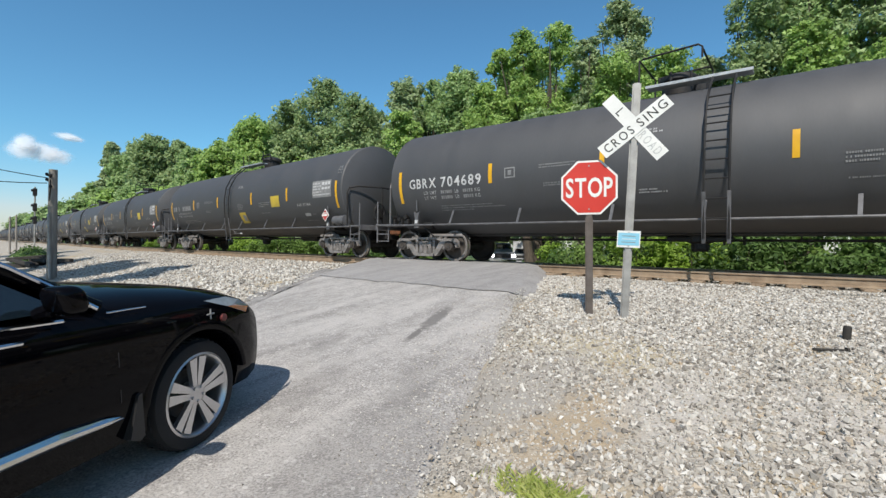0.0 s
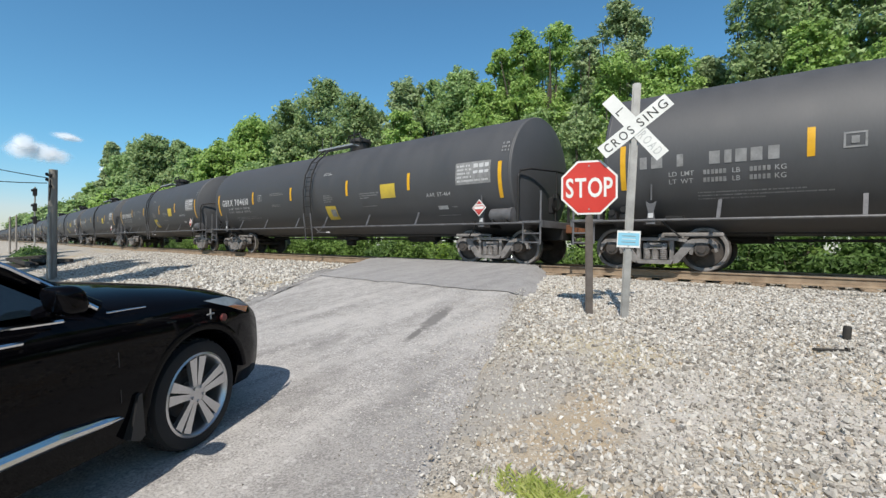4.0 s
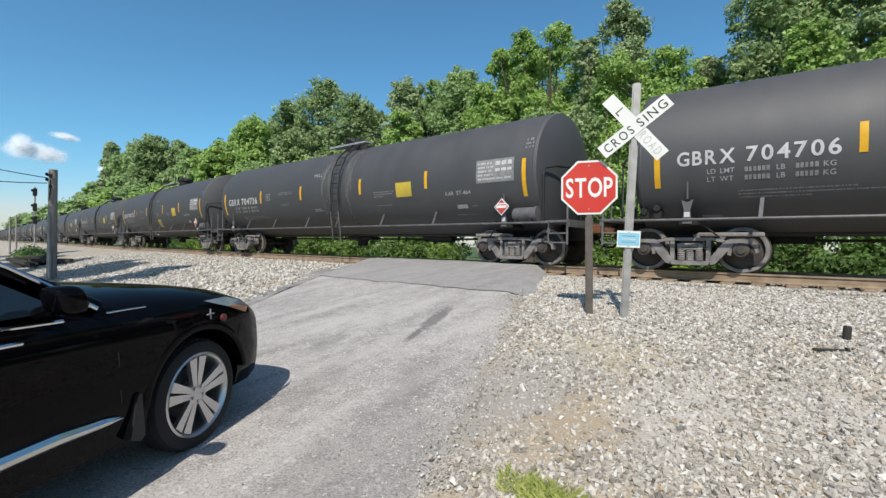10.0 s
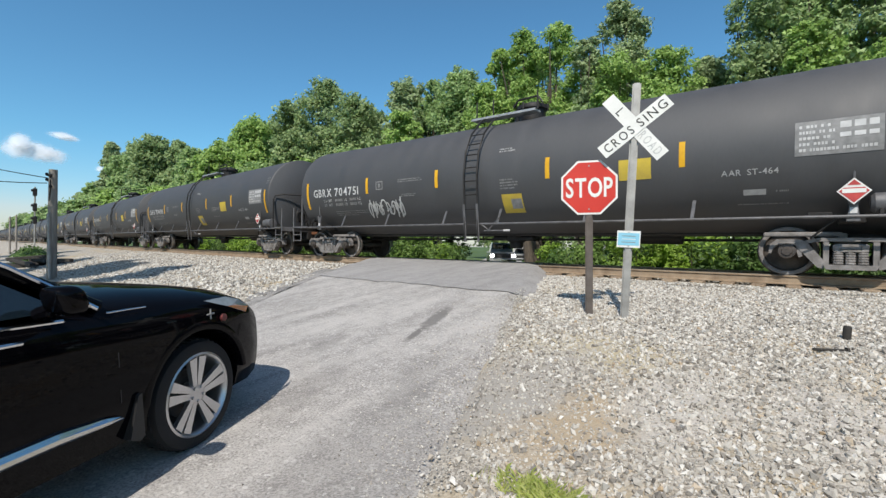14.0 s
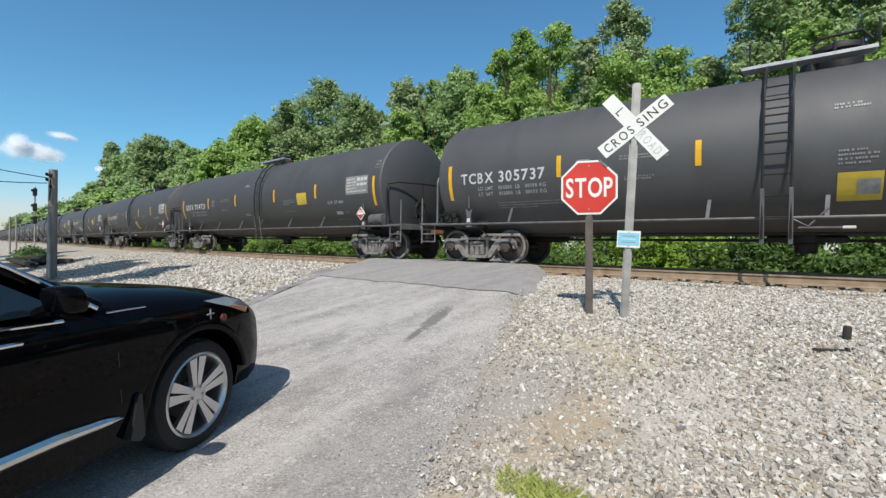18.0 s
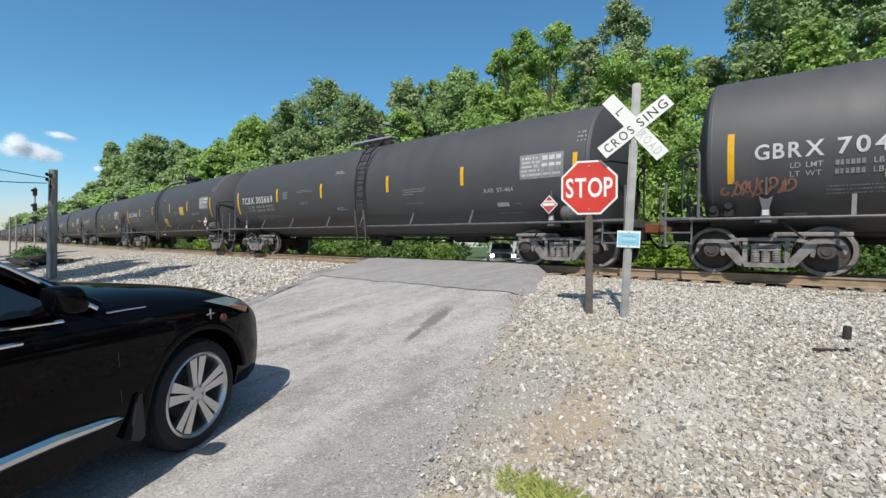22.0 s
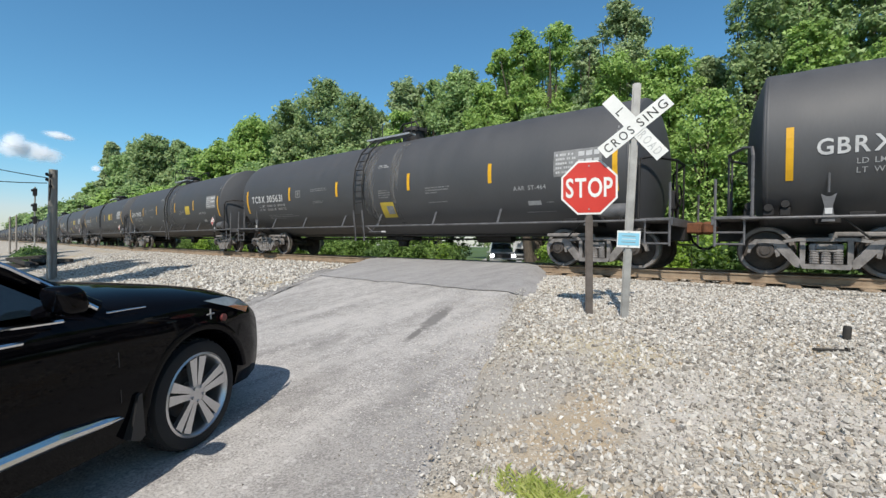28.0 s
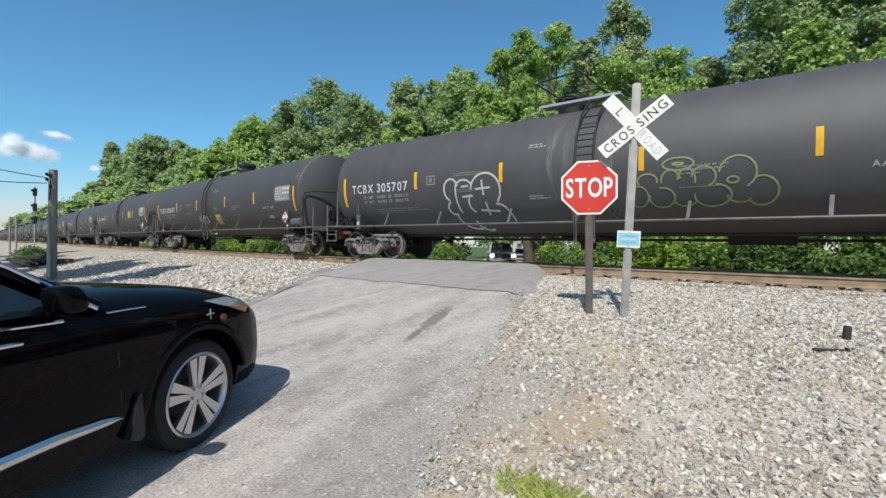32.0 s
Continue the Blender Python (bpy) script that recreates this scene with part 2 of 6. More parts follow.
def lathe(bm, profile, seg=32, axis="y", arc=(0, 2 * math.pi), mi=None):
    """Turns (radius, offset) pairs about an axis through the origin."""
    full = abs(arc[1] - arc[0]) > 6.28
    n = seg if full else seg + 1
    rings = []
    for r, o in profile:
        ring = []
        for k in range(n):
            a = arc[0] + (arc[1] - arc[0]) * k / seg
            c, s_ = r * math.cos(a), r * math.sin(a)
            ring.append(bm.verts.new({"y": (c, o, s_), "x": (o, c, s_), "z": (c, s_, o)}[axis]))
        rings.append(ring)
    for j, (a, b) in enumerate(zip(rings, rings[1:])):
        for k in range(n if full else n - 1):
            f = bm.faces.new((a[k], a[(k + 1) % n], b[(k + 1) % n], b[k]))
            if mi:
                f.material_index = mi[j]
    return rings


GLYPHS = {}


def glyph(ch, weight=0.0):
    """Outline mesh and advance of one letter of the built-in font."""
    key = (ch, weight)
    if key not in GLYPHS:
        cu = bpy.data.curves.new("glyph", "FONT")
        cu.body, cu.resolution_u, cu.offset = ch, 3, weight
        ob = new("glyph", cu)
        bpy.context.view_layer.update()
        me = bpy.data.meshes.new_from_object(ob.evaluated_get(bpy.context.evaluated_depsgraph_get()))
        vs = [tuple(v.co) for v in me.vertices]
        fs = [tuple(p.vertices) for p in me.polygons]
        bpy.data.objects.remove(ob)
        bpy.data.meshes.remove(me)
        bpy.data.curves.remove(cu)
        xs = [v[0] for v in vs] or [0, 0.25]
        if weight:
            x0, x1 = glyph(ch)[2:]
            xs = [x0 - weight, x1 + weight]
        GLYPHS[key] = (vs, fs, min(xs), max(xs))
    return GLYPHS[key]


def lettering(text, height, gap=0.1, bold=0.0, wide=1.0, align="left"):
    """Verts (x right, y up) and faces of a line of capitals of that height; gap in heights."""
    verts, faces, x = [], [], 0.0
    k = height / 0.69
    for ch in text:
        if ch == " ":
            x += 0.62 * height
            continue
        vs, fs, x0, x1 = glyph(ch, bold)
        o = len(verts)
        verts += [(x + (v[0] - x0) * k * wide, v[1] * k, 0.0) for v in vs]
        faces += [tuple(o + i for i in f) for f in fs]
        x += (x1 - x0) * k * wide + gap * height
    w = x - gap * height
    if align == "centre":
        verts = [(v[0] - w / 2, v[1] - height / 2, v[2]) for v in verts]
    return verts, faces, w


# ---- the railway line ----
BEND, BEND_AT, BEND_LONG = radians(4.0), -16.5, 14.0
_g = np.linspace(-900, 200, 22001)
_h = BEND * np.tanh((_g - BEND_AT) / BEND_LONG)
_h = _h - np.interp(-10, _g, _h)
_x = np.concatenate([[0], np.cumsum(np.cos((_h[1:] + _h[:-1]) / 2) * np.diff(_g))])
_y = np.concatenate([[0], np.cumsum(np.sin((_h[1:] + _h[:-1]) / 2) * np.diff(_g))])
_x, _y = _x - np.interp(-10, _g, _x) - 10, _y - np.interp(-10, _g, _y)


def line(s, lat=0.0):
    """The point of the track's centre line at s metres, set off sideways (towards +y), and its heading."""
    x, y, h = (float(np.interp(s, _g, a)) for a in (_x, _y, _h))
    return x - math.sin(h) * lat, y + math.cos(h) * lat, h


def lat_of(x, y):
    """How far beyond the centre line a place lies."""
    yy = np.interp(x, _x, _y)
    hh = np.interp(x, _x, _h)
    return (y - yy) * np.cos(hh)


# ground height from the distance to the track; a, b: open ground and road
PROFILE_Y = (-300, -60, -30, -20, -12, -10, -7.5, -5.5, -5, -3, -2.1, -1.75, -1.3, 1.5, 2.2, 4.5, 7, 14, 40, 300)
PROFILE_Z = (-1.8, -1.6, -1.45, -1.35, -1.2, -1.08, -0.78, -0.50, -0.45, -0.39, -0.37, -0.335, -0.30, -0.30, -0.40, -0.8, -1.05, -1.35, -1.9, -2.1)
ROAD_Y = (-300, -60, -30, -20, -12, -10, -7.5, -5.5, -5, -3, -1.2, -0.9, 0.9, 1.3, 5, 10, 30, 60, 300)
ROAD_Z = (-1.8, -1.6, -1.45, -1.35, -1.2, -1.08, -0.78, -0.50, -0.43, -0.24, -0.085, -0.07, -0.07, -0.105, -0.46, -0.95, -1.6, -1.8, -2.0)


def ground_z(x, y):
    d = lat_of(x, y)
    z = np.interp(d, PROFILE_Y, PROFILE_Z)
    left = np.clip((-12 - x) / 10, 0, 1) * np.clip((-2.5 - d) / 4, 0, 1)
    return z - 0.3 * left


def road_z(x, y):
    return np.interp(lat_of(x, y), ROAD_Y, ROAD_Z)


# road edges: straight lines through these points
EDGE_R, EDGE_L = (-4.65, -2.8), (-10.4, -3.2)


def road_u(x, y):
    """Across the road: 0 on its right edge, 1 on its left edge; a little wider further back."""
    xr = EDGE_R[0] + (y - EDGE_R[1]) * (-0.44)
    xl = EDGE_L[0] + (y - EDGE_L[1]) * (-0.56)
    return (xr - x) / (xr - xl)


# bare patches in the gravel: x, y, radii, colour
PATCHES = ((-1.42, -8.30, 0.50, 0.60, (0.42, 0.34, 0.24)), (-1.75, -6.75, 0.75, 0.50, (0.46, 0.40, 0.28)), (-2.05, -8.0, 0.45, 1.1, (0.37, 0.345, 0.31)),
           (-4.1, -3.2, 0.8, 1.0, (0.62, 0.56, 0.44)), (-0.75, -7.6, 0.4, 0.7, (0.50, 0.465, 0.42)), (0.2, -7.3, 0.4, 0.6, (0.50, 0.465, 0.42)), (0.75, -6.6, 0.6, 0.5, (0.50, 0.43, 0.33)))


def ground_mat():
    """Crushed limestone with dust, tan soil and grey patches; greener far from the line."""
    m, nt, b = nodes_of("gravel_ground")
    N, Lk = nt.nodes, nt.links
    tc = N.new("ShaderNodeTexCoord")
    vo, n1, n2 = N.new("ShaderNodeTexVoronoi"), N.new("ShaderNodeTexNoise"), N.new("ShaderNodeTexNoise")
    vo.inputs["Scale"].default_value = 55
    n1.inputs["Scale"].default_value, n1.inputs["Detail"].default_value = 0.9, 5
    n2.inputs["Scale"].default_value, n2.inputs["Detail"].default_value = 60, 4
    n3 = N.new("ShaderNodeTexNoise")
    n3.inputs["Scale"].default_value, n3.inputs["Detail"].default_value = 7, 8
    for n in (vo, n1, n2, n3):
        Lk.new(tc.outputs["Object"], n.inputs["Vector"])
    stone = N.new("ShaderNodeValToRGB")
    for e, (p, c) in zip((stone.color_ramp.elements[0], stone.color_ramp.elements[1]), ((0.2, (0.27, 0.245, 0.21, 1)), (0.8, (0.52, 0.48, 0.42, 1)))):
        e.position, e.color = p, c
    sep = N.new("ShaderNodeSeparateColor")
    Lk.new(vo.outputs["Color"], sep.inputs[0])
    Lk.new(sep.outputs[0], stone.inputs[0])
    soil = N.new("ShaderNodeMix")
    soil.data_type = "RGBA"
    pr = N.new("ShaderNodeValToRGB")
    pr.color_ramp.elements[0].position, pr.color_ramp.elements[1].position = 0.52, 0.68
    Lk.new(n1.outputs[0], pr.inputs[0])
    Lk.new(pr.outputs[0], soil.inputs[0])
    Lk.new(stone.outputs[0], soil.inputs[6])
    soil.inputs[7].default_value = (0.42, 0.345, 0.235, 1)
    last = soil.outputs[2]
    for px, py, rx, ry, col in PATCHES:
        mp, gr, ad, rp, mx = (N.new("ShaderNode" + k) for k in ("Mapping", "TexGradient", "Math", "ValToRGB", "Mix"))
        gr.gradient_type = "SPHERICAL"
        mp.inputs["Location"].default_value = (-px / rx * 0.6, -py / ry * 0.6, 0)
        mp.inputs["Scale"].default_value = (0.6 / rx, 0.6 / ry, 0)
        Lk.new(tc.outputs["Object"], mp.inputs[0])
        Lk.new(mp.outputs[0], gr.inputs[0])
        ad.operation = "MULTIPLY_ADD"
        ad.inputs[1].default_value = 0.9
        Lk.new(n3.outputs[0], ad.inputs[0])
        Lk.new(gr.outputs["Fac"], ad.inputs[2])
        rp.color_ramp.elements[0].position, rp.color_ramp.elements[1].position = 0.62, 1.15
        Lk.new(ad.outputs[0], rp.inputs[0])
        mx.data_type = "RGBA"
        Lk.new(rp.outputs[0], mx.inputs[0])
        Lk.new(last, mx.inputs[6])
        mx.inputs[7].default_value = (*col, 1)
        last = mx.outputs[2]
    Lk.new(last, b.inputs["Base Color"])
    b.inputs["Roughness"].default_value = 0.95
    bp = N.new("ShaderNodeBump")
    bp.inputs["Strength"].default_value, bp.inputs["Distance"].default_value = 0.7, 0.02
    Lk.new(n2.outputs[0], bp.inputs["Height"])
    Lk.new(bp.outputs[0], b.inputs["Normal"])
    return m


def asphalt_mat(name, light, dark, chip):
    """Worn asphalt: bleached wheel paths, stains, chips of pale aggregate."""
    m, nt, b = nodes_of(name)
    N, Lk = nt.nodes, nt.links
    tc, mp = N.new("ShaderNodeTexCoord"), N.new("ShaderNodeMapping")
    mp.inputs["Rotation"].default_value = (0, 0, radians(-25))
    mp.inputs["Scale"].default_value = (2.6, 0.40, 1)
    Lk.new(tc.outputs["Object"], mp.inputs[0])
    n1, n2, vo, n3 = (N.new("ShaderNodeTex" + k) for k in ("Noise", "Noise", "Voronoi", "Noise"))
    n1.inputs["Scale"].default_value, n1.inputs["Detail"].default_value = 1.1, 6
    n2.inputs["Scale"].default_value, n2.inputs["Detail"].default_value = 62, 5
    n3.inputs["Scale"].default_value, n3.inputs["Detail"].default_value = 5, 6
    vo.inputs["Scale"].default_value = 46
    n4 = N.new("ShaderNodeTexNoise")
    n4.inputs["Scale"].default_value, n4.inputs["Detail"].default_value = 14, 8
    Lk.new(tc.outputs["Object"], n4.inputs["Vector"])
    Lk.new(mp.outputs[0], n1.inputs["Vector"])
    for n in (n2, vo, n3):
        Lk.new(tc.outputs["Object"], n.inputs["Vector"])
    r1 = N.new("ShaderNodeValToRGB")
    r1.color_ramp.elements[0].position, r1.color_ramp.elements[1].position = 0.22, 0.70
    r1.color_ramp.elements[0].color, r1.color_ramp.elements[1].color = (*dark, 1), (*light, 1)
    ad = N.new("ShaderNodeMath")
    ad.operation = "MULTIPLY_ADD"
    ad.inputs[1].default_value = 1.75
    sub = N.new("ShaderNodeMath")
    sub.operation = "MULTIPLY_ADD"
    sub.inputs[1].default_value, sub.inputs[2].default_value = 0.6, -1.17
    Lk.new(n3.outputs[0], sub.inputs[0])
    Lk.new(n2.outputs[0], ad.inputs[0])
    s2 = N.new("ShaderNodeMath")
    Lk.new(n1.outputs[0], s2.inputs[0])
    Lk.new(sub.outputs[0], s2.inputs[1])
    Lk.new(s2.outputs[0], ad.inputs[2])
    Lk.new(ad.outputs[0], r1.inputs[0])
    cr = N.new("ShaderNodeValToRGB")
    cr.color_ramp.elements[0].position, cr.color_ramp.elements[1].position = 0.86, 1.0
    sep = N.new("ShaderNodeSeparateColor")
    Lk.new(vo.outputs["Color"], sep.inputs[0])
    Lk.new(sep.outputs[0], cr.inputs[0])
    mx = N.new("ShaderNodeMix")
    mx.data_type = "RGBA"
    Lk.new(cr.outputs[0], mx.inputs[0])
    Lk.new(r1.outputs[0], mx.inputs[6])
    mx.inputs[7].default_value = (*chip, 1)
    last = mx.outputs[2]
    # old tar smears: place, heading, length, width
    for px, py, turn, long_, wide_, deep in ((-4.18, -6.5, 20, 0.75, 0.11, 0.85), (-3.95, -7.2, 20, 0.35, 0.05, 0.85), (-2.25, -9.5, 25, 1.3, 0.50, 0.32), (-2.9, -8.3, 25, 0.9, 0.22, 0.28), (-4.7, -8.0, 25, 0.5, 0.16, 0.35), (-3.7, -8.9, 22, 0.8, 0.2, 0.3)):
        m2, gr, a2, rp, m3 = (N.new("ShaderNode" + k) for k in ("Mapping", "TexGradient", "Math", "ValToRGB", "Mix"))
        gr.gradient_type, m2.vector_type = "SPHERICAL", "TEXTURE"
        m2.inputs["Location"].default_value, m2.inputs["Rotation"].default_value = (px, py, 0), (0, 0, radians(turn))
        m2.inputs["Scale"].default_value = (wide_ * 1.6, long_ * 1.2, 50)
        Lk.new(tc.outputs["Object"], m2.inputs[0])
        Lk.new(m2.outputs[0], gr.inputs[0])
        a2.operation = "MULTIPLY_ADD"
        a2.inputs[1].default_value = 0.9
        Lk.new(n4.outputs[0], a2.inputs[0])
        Lk.new(gr.outputs["Fac"], a2.inputs[2])
        rp.color_ramp.elements[0].position, rp.color_ramp.elements[1].position = 0.62, 1.3
        rp.color_ramp.elements[1].color = (deep, deep, deep, 1)
        Lk.new(a2.outputs[0], rp.inputs[0])
        m3.data_type = "RGBA"
        Lk.new(rp.outputs[0], m3.inputs[0])
        Lk.new(last, m3.inputs[6])
        m3.inputs[7].default_value = (*(0.62 * c for c in dark), 1)
        last = m3.outputs[2]
    Lk.new(last, b.inputs["Base Color"])
    b.inputs["Roughness"].default_value = 0.88
    bp = N.new("ShaderNodeBump")
    bp.inputs["Strength"].default_value, bp.inputs["Distance"].default_value = 0.8, 0.012
    Lk.new(n2.outputs[0], bp.inputs["Height"])
    Lk.new(bp.outputs[0], b.inputs["Normal"])
    return m


M_GROUND = ground_mat()
M_ASPHALT = asphalt_mat("worn_asphalt", (0.485, 0.46, 0.435), (0.255, 0.24, 0.227), (0.57, 0.545, 0.52))
M_APRON = asphalt_mat("newer_asphalt", (0.37, 0.355, 0.345), (0.25, 0.24, 0.235), (0.42, 0.41, 0.39))
M_EDGE = asphalt_mat("crumbled_asphalt", (0.34, 0.325, 0.31), (0.16, 0.152, 0.145), (0.45, 0.43, 0.40))
M_GRASSFIELD = mat("meadow_grass", (0.10, 0.155, 0.035), (0.05, 0.085, 0.02), 0.95, 0, 0.3, 8, 0.6, 0.05)


def build_ground():
    ax = np.unique(np.concatenate([np.linspace(-900, -120, 14), np.linspace(-120, -30, 46), np.linspace(-30, 12, 169), np.linspace(12, 120, 25), np.linspace(120, 900, 14)]))
    ay = np.unique(np.concatenate([np.linspace(-900, -60, 12), np.linspace(-60, -14, 30), np.linspace(-14, 9, 139), np.linspace(9, 60, 30), np.linspace(60, 900, 12)]))
    X, Y = np.meshgrid(ax, ay, indexing="ij")
    Z = ground_z(X, Y)
    U = road_u(X, Y)
    under = np.clip(np.minimum(U + 0.02, 1.02 - U) * 12, 0, 1)
    Z = Z * (1 - under) + (np.minimum(road_z(X, Y), Z + 1) - 0.06) * under
    bump_ = np.array([0.025 * noise.noise(Vector((x * 1.3, y * 1.3, 0))) + 0.05 * noise.noise(Vector((x * 0.35, y * 0.35, 7))) for x, y in zip(X.ravel(), Y.ravel())]).reshape(X.shape)
    Z = Z + bump_ * (1 - under) * (np.abs(lat_of(X, Y)) > 1.6)
    n, k = len(ax), len(ay)
    verts = np.stack([X.ravel(), Y.ravel(), Z.ravel()], -1).tolist()
    faces = [(i * k + j, (i + 1) * k + j, (i + 1) * k + j + 1, i * k + j + 1) for i in range(n - 1) for j in range(k - 1)]
    ob = raw("ground", verts, faces, M_GROUND, smooth=True)
    ob.data.materials.append(M_GRASSFIELD)
    for p in ob.data.polygons:
        c = p.center
        if lat_of(c.x, c.y) > 3.2 or c.y < -16 or c.x > 40:
            p.material_index = 1
    return tagged(ob, "pale crushed limestone ground sloping up to the rails", "ground", kind="structure")


ground = build_ground()


def build_road(name, d0, d1, material, lift, u0=0.0, u1=1.0, rag=0.0, slope=(-0.44, -0.56), skirt=0.0):
    """A strip of road between two distances from the track, with ragged ends; skirt: how far its shoulders run out to the ground."""
    ds, us = np.linspace(d0, d1, 60), list(np.linspace(u0, u1, 21))
    rims = (0, 20)
    if skirt:
        us, rims = [u0 - skirt, *us, u1 + skirt], (1, 21)
    verts, faces = [], []
    k = len(us)
    for i, y in enumerate(ds):
        for j, u in enumerate(us):
            yy = y
            if rag and i in (0, 1):
                yy += rag * (noise.noise(Vector((u * 9, 3, 0))) + 0.4 * noise.noise(Vector((u * 40, 5, 0))))
            edge_ = j in rims or j in (0, k - 1)
            uu = u + (0.02 * noise.noise(Vector((y * 0.9, u * 3, 2))) + 0.012 * noise.noise(Vector((y * 4, u * 3, 2))) if edge_ else 0)
            xr = EDGE_R[0] + (yy - EDGE_R[1]) * slope[0]
            xl = EDGE_L[0] + (yy - EDGE_L[1]) * slope[1]
            x = xr + (xl - xr) * uu
            z = float(road_z(x, yy)) + lift + 0.012 * noise.noise(Vector((x, yy, 0)))
            if skirt and j in (0, k - 1):
                z = min(z, float(ground_z(x, yy))) - 0.05
            elif j in rims:
                z -= 0.045 if lift < 0.01 else 0.022
            verts.append((x, yy, z))
    for i in range(len(ds) - 1):
        for j in range(k - 1):
            faces.append((i * k + j, i * k + j + 1, (i + 1) * k + j + 1, (i + 1) * k + j))
    return raw(name, verts, faces, material, smooth=True)


road = tagged(build_road("road", -40, -0.86, M_ASPHALT, 0.005), "worn pale grey asphalt lane rising to the crossing", "road", kind="structure")
apron = tagged(build_road("road_apron", -4.7, -0.84, M_APRON, 0.018, 0.0, 1.0, 0.22, skirt=0.06), "darker newer asphalt apron beside the rails", "road", kind="structure")
centre = tagged(build_road("crossing_panel", -0.62, 0.62, M_APRON, 0.0, 0.0, 1.0), "asphalt between the rails of the crossing", "road", kind="structure")
edge = tagged(build_road("road_edge", -16, -3.7, M_EDGE, 0.012, 0.965, 1.075), "dark crumbling asphalt edge along the lane", "road", kind="structure")
far_road = tagged(build_road("road_beyond", 0.84, 70, M_ASPHALT, 0.0, slope=(-0.56, -0.58)), "asphalt lane beyond the crossing", "road", kind="structure")

# rails, ties, joint bars; the rail heads lie a little under the datum
RAIL_Z = -0.07
RAIL_OUT = ((-0.075, -0.178), (-0.075, -0.165), (-0.012, -0.145), (-0.01, -0.045), (-0.036, -0.035), (-0.036, -0.006), (-0.03, 0.0),
            (0.03, 0.0), (0.036, -0.006), (0.036, -0.035), (0.01, -0.045), (0.012, -0.145), (0.075, -0.165), (0.075, -0.178))


def build_rail(lat):
    ss = np.concatenate([np.linspace(-500, -60, 45), np.linspace(-58, 30, 89), np.linspace(34, 150, 20)])
    verts, faces = [], []
    n = len(RAIL_OUT)
    for s_ in ss:
        for dx, dz in RAIL_OUT:
            x, y, h = line(s_, lat + dx)
            verts.append((x, y, dz + RAIL_Z))
    mi = []
    for i in range(len(ss) - 1):
        for k in range(n):
            a, b_ = i * n + k, i * n + (k + 1) % n
            faces.append((a, b_, b_ + n, a + n))
            mi.append(1 if k in (5, 6, 7) else 0)
    ob = raw("rail", verts, faces, M_RAIL)
    ob.data.materials.append(M_RAILTOP)
    ob.data.polygons.foreach_set("material_index", mi)
    return tagged(ob, "long brown steel rail with a bright worn head", "rail", group="rails of the line", kind="structure")


for lat in (-0.753, 0.753):
    build_rail(lat)

# ---- tank cars ----
R_TANK, Z_TANK, HALF = 1.62, 2.30, 8.05


def on_shell(x, z, proud=0.006):
    """A point of the near side of the shell at height z."""
    return (x, -math.sqrt(max(0.0, (R_TANK + proud) ** 2 - (z - Z_TANK) ** 2)), z)


def decal(name, x0, x1, z0, z1, material, parent, proud=0.006, label="", nx=2, nz=6):
    """A painted or stuck-on patch that follows the shell, 5 mm thick."""
    bm = bm_new()
    rows = [[bm.verts.new(on_shell(x0 + (x1 - x0) * i / (nx - 1), z0 + (z1 - z0) * j / (nz - 1), proud)) for i in range(nx)] for j in range(nz)]
    for j in range(nz - 1):
        for i in range(nx - 1):
            bm.faces.new((rows[j][i], rows[j][i + 1], rows[j + 1][i + 1], rows[j + 1][i]))
    return part(name, bm, material, parent, label)


def shell_text(name, text, x, z, height, material, parent, gap=0.14, bold=0.0, wide=1.0, label=""):
    head, _, tail = text.partition(" ")
    if tail:
        shell_text(name, tail, x + lettering(head, height, gap, bold, wide)[2] + (0.62 + 2 * gap) * height, z, height, material, parent, gap, bold, wide, label)
    vs, fs, w = lettering(head, height, gap, bold, wide)
    return raw(name, [on_shell(x + a, z + b, 0.008 + c) for a, b, c in vs], fs, material, parent, label)


def bars(name, rows, parent, material, proud=0.008):
    """Small print that cannot be read: rows of (x0, x1, z, height) as broken bars."""
    verts, faces = [], []
    rnd = random.Random(len(name) + int(rows[0][0] * 100))
    for x0, x1, z, h in rows:
        x = x0
        while x < x1 - 0.02:
            w = min(x1 - x, h * rnd.uniform(0.45, 0.9))
            o = len(verts)
            verts += [on_shell(x, z, proud), on_shell(x + w, z, proud), on_shell(x + w, z + h, proud), on_shell(x, z + h, proud)]
            faces.append((o, o + 1, o + 2, o + 3))
            x += w + h * rnd.choice((0.25, 0.3, 0.35, 1.1))
    return tagged(raw(name, verts, faces, material, parent), kind="stuff")


